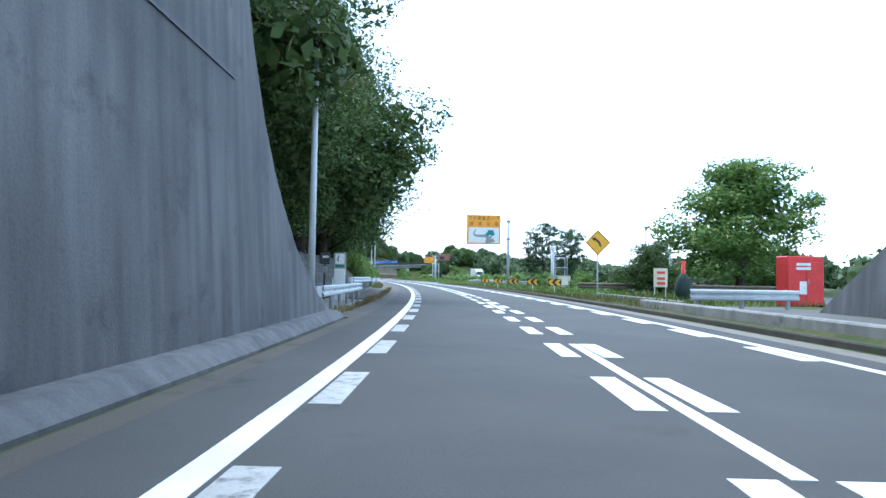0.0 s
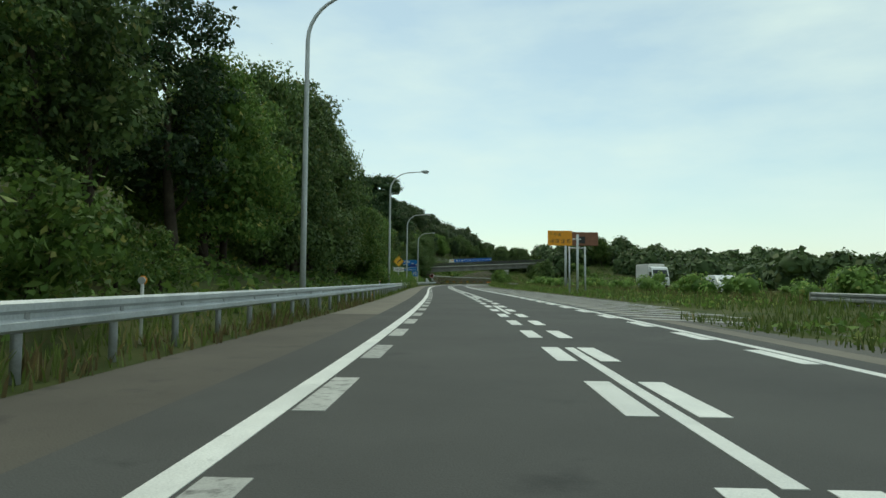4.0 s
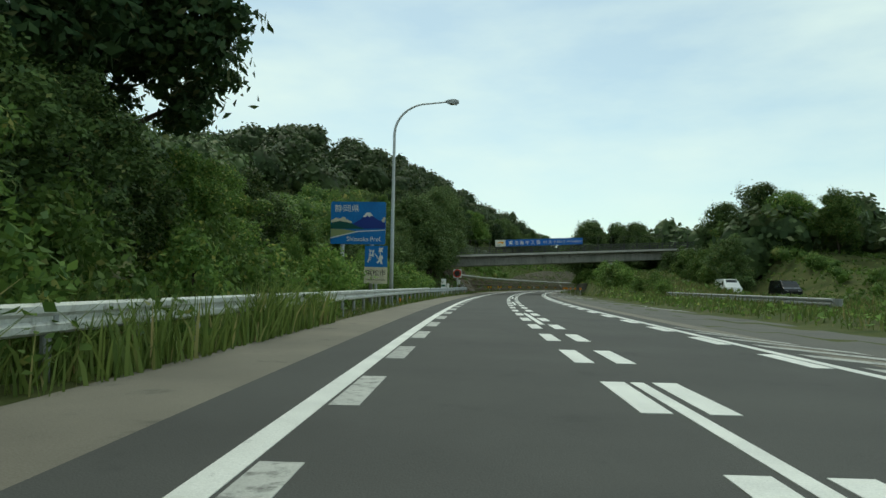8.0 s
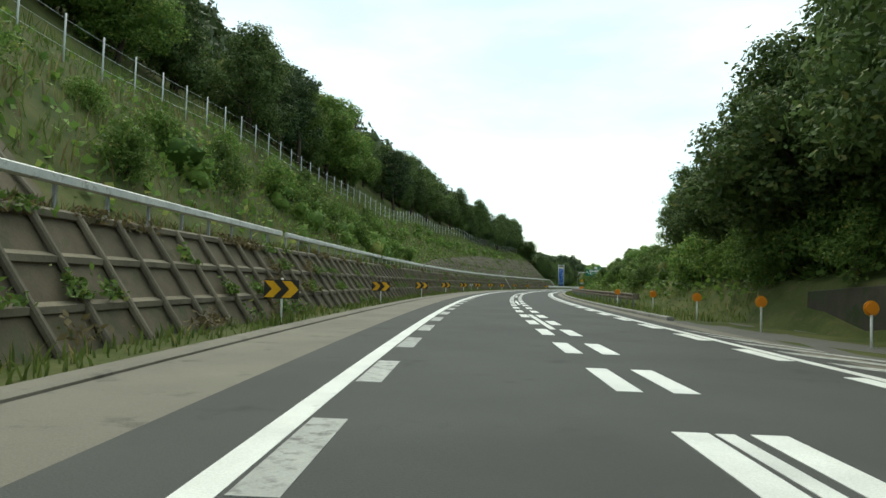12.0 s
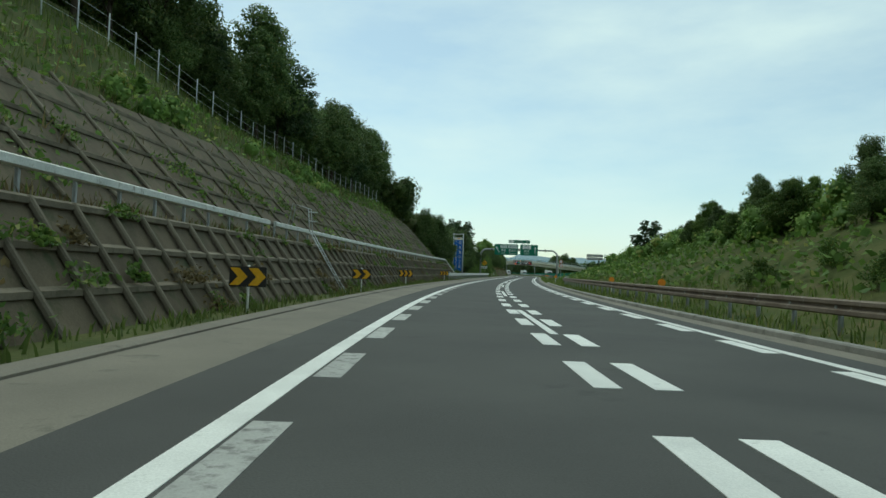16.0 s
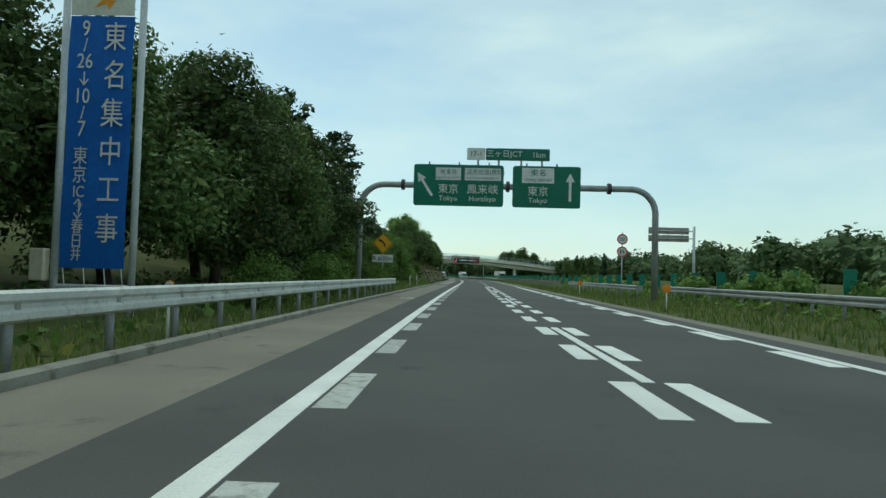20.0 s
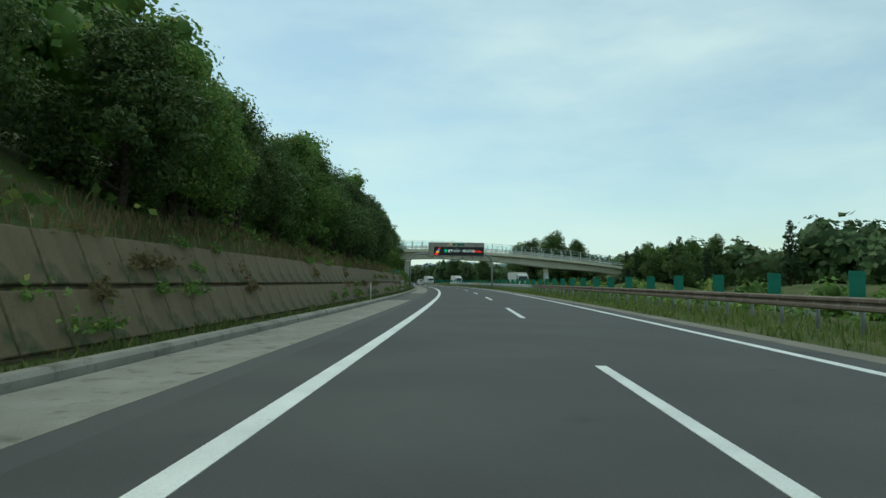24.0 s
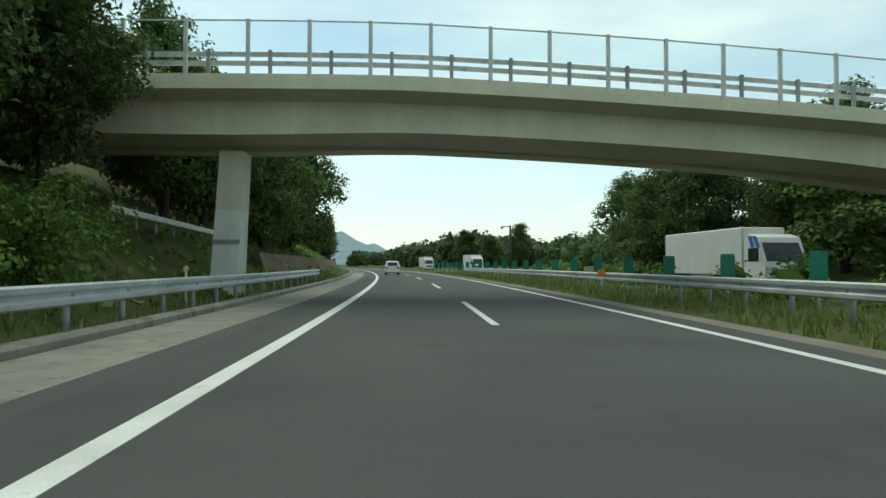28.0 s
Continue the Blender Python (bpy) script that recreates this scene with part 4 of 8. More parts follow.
def wire_fence(s0, s1, line, gap=2.2):
    u = line(s0)
    f = thing("wire_fence", stand(s0, u, land(s0, u)), "wire fence on pale steel posts across the grassy slope", "fence")
    inv = f.matrix_basis.inverted()
    ss = np.arange(s0, s1, gap)
    for s in ss:
        part("post", FENCE_POST, None, f, m=inv @ stand(s, line(s), land(s, line(s))))
    for h in (0.5, 1.0, 1.5):
        part("wire", Shape().tube([at(s, line(s), land(s, line(s)) + h) for s in ss], 0.008, 4), POLE, f, world=True)


wire_fence(306, 502, lambda s: float(np.interp(s, [306, 390, 425, 502], [-16.4, -16.4, -18.6, -18.6])))

# ---- street lamps ----
def street_lamp():
    lamp = thing("street_lamp", Matrix(), "tall grey steel street lamp with a curved arm", "street lamp", "street lamps")
    pts = [(0, 0, -0.4), (0, 0, 4), (0, 0, 9.6)]
    pts += [(1.9 - 1.9 * math.cos(a), 0, 9.6 + 1.75 * math.sin(a)) for a in np.linspace(0.2, math.pi / 2, 9)] + [(3.0, 0, 11.45)]
    rs = list(np.interp([p[2] + p[0] for p in pts], [0, 9.6, 14], [0.115, 0.075, 0.04]))
    part("pole", Shape().tube(pts, rs, 10), POLE, lamp, smooth=True)
    part("base_plate", Shape().box((0, 0, 0.02), (0.4, 0.4, 0.04), 0.005), DULL_STEEL, lamp)
    head = Shape()
    for k, (x, w, h0, h1) in enumerate(((2.85, 0.05, 11.40, 11.5), (3.05, 0.15, 11.33, 11.56), (3.4, 0.18, 11.3, 11.58), (3.62, 0.1, 11.36, 11.52))):
        head.v += [(x, -w, h0 + 0.03), (x, w, h0 + 0.03), (x, w * 0.7, h1), (x, -w * 0.7, h1)]
    for k in range(3):
        head.f += [(4 * k + j, 4 * k + (j + 1) % 4, 4 * k + 4 + (j + 1) % 4, 4 * k + 4 + j) for j in range(4)]
    head.f += [(3, 2, 1, 0), (12, 13, 14, 15)]
    hd = part("lamp_head", head, DULL_STEEL, lamp)
    part("lens", Shape().box((3.32, 0, 11.31), (0.42, 0.22, 0.05), 0.02), LAMP_GLASS, hd)
    return lamp


first = street_lamp()
first.matrix_basis = stand(92.7, -7.35)
for s, u in ((22.0, -6.35), (125.0, -7.3), (163.6, -7.25), (203.2, -7.1), (242.2, -7.05)):
    copy_thing(first, stand(s, u))


# ---- signs ----
def pole_part(parent, h, r=0.045, x=0.0, y=0.06, z0=-0.3, mat=None):
    return part("pole", Shape().tube([(x, y, z0), (x, y, h)], r, 10), mat or POLE, parent, smooth=True)


def arrow(bend):
    """A bent arrow, leaning to the left where bend is -1."""
    a0, r = [], 0.62
    for k in range(10):
        a = radians(8 + 62 * k / 9)
        a0.append((r * (1 - math.cos(a)), r * math.sin(a)))
    left, right = [], []
    for i, (x, z) in enumerate(a0):
        d = Vector(a0[min(i + 1, 9)]) - Vector(a0[max(i - 1, 0)])
        d.normalize()
        w = 0.07
        left.append((x - d.y * w, z + d.x * w))
        right.append((x + d.y * w, z - d.x * w))
    d = (Vector(a0[9]) - Vector(a0[8])).normalized()
    tip = Vector(a0[9]) + d * 0.26
    head = [(a0[9][0] - d.y * 0.16, a0[9][1] + d.x * 0.16), (tip.x, tip.y), (a0[9][0] + d.y * 0.16, a0[9][1] - d.x * 0.16)]
    return left, head, right


def curve_sign(s, u, z, bend, label, plate="", turn=0.0, half=0.74):
    sg = thing("curve_sign", stand(s, u, turn=turn), label, "road sign", "curve signs")
    base = land(s, u)
    pole_part(sg, z + half * 0.6, 0.045, z0=base - 0.3)
    part("panel", Shape().slab([(0, z + half), (half, z), (0, z - half), (-half, z)], -0.015, 0.015), YELLOW, sg)
    rim = Shape()
    for k in range(4):
        q = [(0, 1), (1, 0), (0, -1), (-1, 0)]
        (x0, z0), (x1, z1) = q[k], q[(k + 1) % 4]
        rim.slab([(x0 * half * f, z + z0 * half * f) for f in (0.95,)] + [(x1 * half * 0.95, z + z1 * half * 0.95), (x1 * half * 0.89, z + z1 * half * 0.89), (x0 * half * 0.89, z + z0 * half * 0.89)], -0.02, -0.016)
    part("border", rim, BLACK, sg)
    left, head, right = arrow(bend)
    outline = left + head + right[::-1]
    sh = Shape()
    tr = lambda p: (bend * (p[0] - 0.2) * 0.62 / 0.74 * half / 0.74 * 0.95, z + (p[1] - 0.36) * 0.8)
    for i in range(9):
        quad = [tr(left[i]), tr(left[i + 1]), tr(right[i + 1]), tr(right[i])]
        sh.slab(quad, -0.021, -0.016)
    sh.slab([tr(head[0]), tr(head[1]), tr(head[2])], -0.021, -0.016)
    part("arrow", sh, BLACK, sg)
    if plate:
        zp = z - half - 0.32
        pl = part("plate", Shape().slab(round_rect(-0.72, 0.72, zp - 0.27, zp + 0.27, 0.03), -0.012, 0.012), WHITE, sg)
        text("lettering", plate, 0.46, 0, zp, -0.018, BLACK, pl)
    return sg


curve_sign(38.0, 6.63, 3.25, -1, "yellow diamond bend sign with a black arrow on a grey pole", half=0.72)
curve_sign(187.6, -7.55, 3.66, 1, "yellow diamond bend sign with a black arrow above a white plate", "R=600m", turn=6)
curve_sign(565.2, -8.15, 3.3, -1, "yellow diamond bend sign with a black arrow above a white plate", "R:600m", turn=-2)


def chevron_board(count, point, label):
    """A black board with yellow chevrons that point to the right (1) or to the left (-1)."""
    bd = thing("chevron_board", Matrix(), label, "road sign", "chevron boards")
    w = 0.45 if count == 2 else 0.5
    part("board", Shape().slab(round_rect(-w, w, 0.62, 1.1, 0.02), -0.015, 0.015), BLACK, bd)
    step = 2 * w / count
    for k in range(count):
        c = -w + step * (k + 0.5)
        t, g = step * 0.26, step * 0.22
        q = [(c - g - t, 1.07), (c - g + t, 1.07), (c + g + t, 0.86), (c - g + t, 0.65), (c - g - t, 0.65), (c + g - t, 0.86)]
        q = [(point * (x - c) + c, z) for x, z in q]
        sh = Shape()
        sh.slab([q[0], q[1], q[2], q[5]], -0.022, -0.016)
        sh.slab([q[5], q[2], q[3], q[4]], -0.022, -0.016)
        part("chevron", sh, YELLOW, bd)
    part("post", Shape().tube([(0, 0.05, -0.3), (0, 0.05, 1.14)], 0.032, 8), WHITE_PAINT, bd, smooth=True)
    return bd


left_chev = chevron_board(2, -1, "black chevron board with yellow chevrons in the grass")
left_chev.matrix_basis = stand(45.0, 5.75, 0.1)
for s, u in ((52.3, 5.7), (61.3, 5.75), (70.2, 5.8), (78.5, 5.7)):
    copy_thing(left_chev, stand(s, u, land(s, u) - 0.02))
right_chev = chevron_board(2, 1, "black chevron board with two yellow chevrons by a sloping concrete wall")
right_chev.matrix_basis = stand(325.5, -7.0)
for s in (341.0, 357.2, 373.0, 388.0, 402.0, 416.0, 429.5, 445.0):
    copy_thing(right_chev, stand(s, -7.0))
three = chevron_board(3, 1, "black board with three yellow chevrons by a sloping concrete wall")
three.matrix_basis = stand(461.4, -7.1)
copy_thing(three, stand(489.2, -7.2))

# pictorial warning board on its cantilever
bd = thing("warning_board", stand(82.5, 6.1, -0.1, turn=-3) @ Matrix.Scale(1.25, 4), "orange and white downhill-bend warning board on a grey post", "road sign")
part("post", Shape().tube([(2.5, 0.25, -0.4), (2.5, 0.25, 6.95)], 0.15, 12), POLE, bd, smooth=True)
for z in (6.7, 4.95):
    arm = part("arm", Shape().tube([(2.75, 0.25, z), (0.6, 0.12, z)], 0.05, 8), POLE, bd, smooth=True)
    part("clamp", Shape().tube([(2.5, 0.25, z - 0.09), (2.5, 0.25, z + 0.09)], 0.19, 12), DULL_STEEL, arm)
panel = part("panel", Shape().slab(round_rect(-1.72, 1.68, 4.35, 7.3, 0.05), -0.02, 0.02), ORANGE, bd)
part("picture", Shape().slab([(-1.52, 6.05), (1.52, 6.05), (1.52, 4.52), (-1.52, 4.52)], -0.027, -0.021), WHITE, panel)
text("lettering", "下り坂急カーブ", 0.42, 0, 6.98, -0.026, BLACK, panel, 1.08)
for x, ch in ((-1.25, "速"), (-0.42, "度"), (0.42, "注"), (1.25, "意")):
    text("lettering", ch, 0.42, x, 6.42, -0.026, BLACK, panel)
sh = Shape()
lane = [(-0.75, 5.9, 0.03), (-0.98, 5.6, 0.05), (-1.0, 5.4, 0.07), (-0.8, 5.22, 0.1), (-0.3, 5.2, 0.13), (0.2, 5.22, 0.16), (0.45, 5.1, 0.24), (0.55, 4.9, 0.36), (0.62, 4.54, 0.52)]
for (x0, z0, w0), (x1, z1, w1) in zip(lane, lane[1:]):
    d = Vector((x1 - x0, z1 - z0)).normalized()
    sh.slab([(x0 - d.y * w0, z0 + d.x * w0), (x1 - d.y * w1, z1 + d.x * w1), (x1 + d.y * w1, z1 - d.x * w1), (x0 + d.y * w0, z0 - d.x * w0)], -0.032, -0.028)
part("painted_lane", sh, ROAD_GREY, panel)
sh = Shape()
sh.slab([(0.18, 5.28), (0.18, 5.5), (0.32, 5.56), (0.44, 5.8), (0.92, 5.8), (1.04, 5.56), (1.08, 5.3)], -0.037, -0.033)
sh.slab(disc(0.09, 0.36, 5.25, 12), -0.04, -0.034)
sh.slab(disc(0.09, 0.84, 5.25, 12), -0.04, -0.034)
part("painted_car", sh, TEAL, panel)

# brown travel-time board and orange board in the grass
bz = land(187, 14.2)
bn = thing("travel_time_board", stand(187, 14.2, bz), "brown travel-time board on a grey cantilever post", "road sign")
part("post", Shape().tube([(0, 0, -0.4), (0, 0, 7.2)], 0.14, 12), POLE, bn, smooth=True)
part("panel", Shape().box((2.5, -0.1, 6.55), (3.4, 0.3, 1.75), 0.03), BROWN, bn)
part("display", Shape().box((1.9, -0.26, 6.4), (1.2, 0.04, 0.9), 0.01), BLACK, bn)
for z in (5.75, 6.9):
    part("arm", Shape().tube([(-0.1, 0, z), (4.1, -0.15 + 0.28, z)], 0.06, 8), POLE, bn, smooth=True)
part("camera_arm", Shape().tube([(0, 0, 6.75), (-0.75, 0, 6.85), (-0.75, 0, 7.05)], 0.035, 6), POLE, bn)
part("sensor", Shape().box((-0.78, -0.1, 7.0), (0.2, 0.45, 0.2), 0.03), WHITE, bn)
oz = land(166, 11)
ob_ = thing("speed_warning_board", stand(166, 11.0, oz), "orange speed-warning board on grey posts in the grass", "road sign")
part("post", Shape().tube([(0, 0, -0.4), (0, 0, 5.7)], 0.11, 12), POLE, ob_, smooth=True)
for x in (-0.7, 0.85):
    part("side_post", Shape().tube([(x, 0.3, -0.4), (x, 0.5, 4.55)], 0.085, 10), POLE, ob_, smooth=True)
part("cross_bar", Shape().tube([(-0.7, 0.5, 4.4), (0.85, 0.5, 4.4)], 0.05, 8), POLE, ob_)
part("arm", Shape().tube([(0.35, 0, 5.25), (-1.0, -0.06, 5.25)], 0.05, 8), POLE, ob_)
pn = part("panel", Shape().slab(round_rect(-2.95, -0.55, 4.6, 6.05, 0.04), -0.12, -0.08), ORANGE, ob_)
text("lettering", "下り坂", 0.4, -2.2, 5.68, -0.127, BLACK, pn)
for x, ch in ((-2.5, "速"), (-2.0, "度"), (-1.45, "注"), (-0.9, "意")):
    text("lettering", ch, 0.44, x, 5.05, -0.127, BLACK, pn)

# prefecture sign and city sign
pf = thing("prefecture_sign", stand(240.3, -8.7, 0.37) @ Matrix.Diagonal((0.79, 1, 0.81, 1)), "blue prefecture sign with a painted mountain on two posts", "road sign")
part("post", Shape().tube([(-0.95, 0.16, -1.2), (-0.95, 0.16, 6)], 0.13, 12), PIPE, pf, smooth=True)
part("post", Shape().tube([(1.05, 0.16, -1.2), (1.05, 0.16, 6)], 0.13, 12), PIPE, pf, smooth=True)
pn = part("panel", Shape().slab(round_rect(-1.75, 2.0, 3.55, 6.35, 0.12), -0.02, 0.02), BLUE, pf)
sh = Shape()
sh.slab([(-0.5, 4.75), (0.3, 5.2), (0.68, 5.62), (0.92, 5.63), (1.3, 5.26), (1.98, 4.95), (1.98, 4.6), (-0.5, 4.56)], -0.028, -0.021)
part("painted_mountain", sh, NAVY, pn)
part("painted_snow", Shape().slab([(0.44, 5.34), (0.68, 5.64), (0.92, 5.65), (1.2, 5.37), (1.0, 5.44), (0.9, 5.33), (0.76, 5.45), (0.62, 5.34)], -0.034, -0.029), WHITE, pn)
sh = Shape()
for x, z, r in ((-1.6, 5.05, 0.12), (-1.38, 5.12, 0.17), (-1.12, 5.1, 0.15), (-0.88, 5.16, 0.18), (-0.6, 5.04, 0.14), (-0.4, 4.98, 0.1), (1.84, 5.12, 0.12), (1.9, 5.26, 0.09)):
    sh.slab(disc(r, x, z, 16), -0.027, -0.021)
part("painted_cloud", sh, CREAM_PLATE, pn)
part("painted_wood", Shape().slab([(-1.74, 4.55), (-1.74, 4.95), (-1.1, 5.08), (-0.4, 4.95), (0.1, 4.72), (0.6, 4.56)], -0.033, -0.028), SIGN_GREEN, pn)
part("painted_field", Shape().slab([(-1.74, 4.0), (-1.74, 4.56), (-0.8, 4.52), (0.2, 4.38), (-0.9, 4.18)], -0.03, -0.021), SIGN_OLIVE, pn)
part("painted_shore", Shape().slab([(0.1, 4.42), (1.98, 4.52), (1.98, 4.48), (0.1, 4.36), (-1.74, 3.9), (-1.74, 3.98)], -0.035, -0.031), WHITE, pn)
text("lettering", "静岡県", 0.52, -0.65, 5.92, -0.026, WHITE, pn, 1.1)
text("lettering", "Shizuoka Pref.", 0.42, 0.55, 3.9, -0.026, WHITE, pn)
cs = thing("city_sign", stand(239.9, -7.52, 0.0) @ Matrix.Diagonal((0.9, 1, 0.9, 1)), "blue and cream city sign on a grey post", "road sign")
part("post", Shape().tube([(0, 0.11, -0.5), (0, 0.11, 3.4)], 0.09, 10), POLE, cs, smooth=True)
pn = part("panel", Shape().slab([(-0.66, 3.5), (0.66, 3.5), (0.66, 2.26), (-0.66, 2.26)], -0.015, 0.015), BLUE, cs)
for outline in ([(-0.42, 3.3), (-0.3, 3.22), (-0.1, 3.26), (-0.16, 3.06), (-0.14, 2.84), (-0.26, 2.9), (-0.44, 2.88), (-0.38, 3.08)],
                [(0.14, 3.42), (0.24, 3.37), (0.42, 3.4), (0.36, 3.26), (0.38, 3.12), (0.12, 3.16), (0.18, 3.28)],
                [(-0.4, 2.88), (-0.33, 2.86), (-0.44, 2.52), (-0.52, 2.54)], [(-0.3, 2.88), (-0.27, 2.88), (-0.33, 2.6), (-0.36, 2.6)],
                [(-0.1, 3.05), (-0.06, 3.06), (0.2, 2.72), (0.14, 2.7)], [(0.2, 3.14), (0.24, 3.14), (0.3, 2.9), (0.26, 2.9)],
                [(0.2, 2.92), (0.36, 2.94), (0.42, 2.8), (0.34, 2.66), (0.38, 2.44), (0.28, 2.44), (0.24, 2.6), (0.1, 2.46), (0.04, 2.52), (0.16, 2.68)]):
    part("painted_kite", Shape().slab(outline, -0.024, -0.016), WHITE, pn)
part("painted_emblem", Shape().slab([(-0.32, 3.16), (-0.22, 3.16), (-0.24, 2.98), (-0.32, 2.98)], -0.028, -0.025), BLUE, pn)
pl = part("plate", Shape().slab([(-0.68, 2.25), (0.68, 2.25), (0.68, 1.3), (-0.68, 1.3)], -0.018, 0.012), CREAM_PLATE, cs)
text("lettering", "浜松市", 0.4, 0, 1.93, -0.024, BLACK, pl)
text("lettering", "Hamamatsu City", 0.17, 0, 1.52, -0.024, BLACK, pl)

# round dark speed sign with its box
rd = thing("variable_speed_sign", stand(289.8, -7.65), "round red-rimmed speed sign with a dark centre and a box", "road sign")
pole_part(rd, 3.0, 0.06)
part("disc", Shape().slab(disc(0.52, 0, 2.66), -0.05, 0.02), RED_RING, rd)
part("display", Shape().slab(disc(0.37, 0, 2.66), -0.06, -0.051), BLACK, rd)
part("backing", Shape().slab(round_rect(-0.5, 0.55, 2.1, 3.2, 0.05), 0.021, 0.045), WHITE, rd)
part("control_box", Shape().box((0.18, -0.02, 1.55), (0.42, 0.25, 0.62), 0.02), WHITE_PAINT, rd)


def post_plate(s, u, body, label, h=1.05, w=0.42):
    p = thing("distance_plate", stand(s, u, land(s, u)), label, "marker post", "distance plates")
    pole_part(p, h, 0.02, y=0.03)
    pl = part("plate", Shape().slab(round_rect(-w / 2, w / 2, h - 0.1, h + 0.12, 0.015), -0.008, 0.008), WHITE, p)
    if body:
        text("lettering", body, 0.2, 0, h + 0.01, -0.012, BLACK, pl)
    else:
        part("bar", Shape().box((0, -0.012, h + 0.01), (w * 0.7, 0.006, 0.08)), BLACK, pl)


post_plate(93.2, -7.35, "257.8", "small white distance plate on a post behind the rail", 1.2, 0.5)
post_plate(189.0, -7.3, "257.7", "small white distance plate on a post behind the rail", 1.1)
post_plate(294.6, -7.45, "257.6", "small white distance plate on a post beyond the rail")
post_plate(397, -7.2, "", "small white distance plate on a post below the wall", 0.85)
post_plate(693.0, -7.4, "257.2", "small white distance plate on a post in the grass", 1.1)
post_plate(496.5, -7.5, "", "small white distance plate on a post by the wall's end", 0.9)


def marker(s, u, label, high=0.85, mat=None, r=0.085):
    d = thing("delineator", stand(s, u, land(s, u)), label, "delineator", "delineators")
    part("post", Shape().tube([(0, 0.02, -0.3), (0, 0.02, high)], 0.03, 8), WHITE_PAINT, d, smooth=True)
    part("reflector", Shape().slab(disc(r, 0, high + r * 0.6, 16), -0.02, 0.015), mat or REFLECTOR, d)
    part("hood", Shape().slab([(x, z) for x, z in disc(r * 1.25, 0, high + r * 0.6, 16)], 0.016, 0.035), ORANGE, d)
    return d


d0 = marker(303.4, 8.7, "white marker post with a round orange reflector", 0.8, r=0.14)
for s, u in ((309.2, 8.1), (314.0, 7.5), (319.6, 7.0), (324.2, 6.75), (329.0, 6.35), (334.6, 6.25), (341.2, 6.2), (349.0, 5.9), (386, 6.9), (444, 6.9), (457, 7.0), (496, 5.9), (547, 6.2), (568, 6.1), (762.5, 6.6)):
    copy_thing(d0, stand(s, u, land(s, u)))
w0 = marker(35.0, -7.6, "thin white marker post with a round white reflector", 1.0, LAMP_GLASS, 0.06)
for s, u in ((95, -7.2), (113, -7.2), (151, -7.1), (282.5, -7.4), (531, -7.4), (576, -7.2), (584, -7.3), (663.7, -7.2), (739, -7.5), (752, -7.4)):
    copy_thing(w0, stand(s, u, land(s, u)))
for s in (147.5, 143.8, 245, 249.5, 254, 262, 270.5, 292):
    st = thing("delineator_stub", stand(s, -6.95, -0.05), "short orange marker stub under the guard rail", "delineator", "marker stubs")
    part("stub", Shape().tube([(0, 0, -0.1), (0, 0, 0.36)], 0.055, 8), REFLECTOR, st, smooth=True)
    part("cap", Shape().tube([(0, 0, 0.36), (0, 0, 0.38)], 0.06, 8), ORANGE, st)


# ---- roadside equipment ----
def phone_box(s, u, turn, label):
    p = thing("emergency_phone", stand(s, u, land(s, u), turn), label, "emergency phone", "emergency phones")
    part("cabinet", Shape().box((0, 0, 0.75), (0.5, 0.4, 1.5), 0.02), WHITE_PAINT, p)
    hood = part("sign_box", Shape().box((0, 0, 1.85), (0.55, 0.3, 0.72), 0.02), DULL_STEEL, p)
    part("face", Shape().slab(round_rect(-0.2, 0.2, 1.72, 2.16, 0.02), -0.165, -0.152), WHITE, hood)
    sh = Shape()
    sh.tube([(-0.06, -0.17, 1.82), (-0.1, -0.172, 1.95), (-0.04, -0.17, 2.06)], 0.025, 6)
    part("handset_mark", sh, BLACK, hood)
    part("label_bar", Shape().box((0, -0.158, 1.62), (0.38, 0.01, 0.1)), GREEN, hood)
    return p


phone_box(31.0, -6.75, 8, "white emergency phone cabinet with a phone sign above it")
ph = thing("emergency_phone", stand(276.6, -7.6, 0.1, 4), "white emergency phone box with green label behind the rail", "emergency phone", "emergency phones")
part("cabinet", Shape().box((0, 0, 0.82), (0.5, 0.42, 1.76), 0.02), WHITE_PAINT, ph)
face = part("face", Shape().slab(round_rect(-0.19, 0.19, 1.12, 1.56, 0.02), -0.225, -0.212), WHITE, ph)
sh = Shape()
sh.tube([(-0.05, -0.23, 1.2), (-0.1, -0.232, 1.34), (-0.03, -0.23, 1.48)], 0.028, 6)
part("handset_mark", sh, BLACK, face)
part("label_bar", Shape().box((0, -0.22, 0.98), (0.4, 0.01, 0.18)), GREEN, ph)
part("side_cabinet", Shape().box((0.46, 0.1, 0.6), (0.28, 0.3, 1.2), 0.02), WHITE_PAINT, ph)

mt = thing("meter_post", stand(31.2, -7.45, land(31.2, -7.45), 6), "dark instrument box on a thin pole beside the phone", "instrument box")
part("pole", Shape().tube([(0, 0.1, -0.3), (0, 0.1, 2.2)], 0.04, 8), DARK_STEEL, mt, smooth=True)
bx_ = part("box", Shape().box((0, 0, 1.95), (0.44, 0.24, 0.5), 0.03), DARK_STEEL, mt)
part("window", Shape().box((0.04, -0.125, 2.02), (0.26, 0.01, 0.1), 0.003), WHITE, bx_)
part("lower_box", Shape().box((0.02, 0.02, 1.45), (0.2, 0.16, 0.3), 0.02), DULL_STEEL, mt)

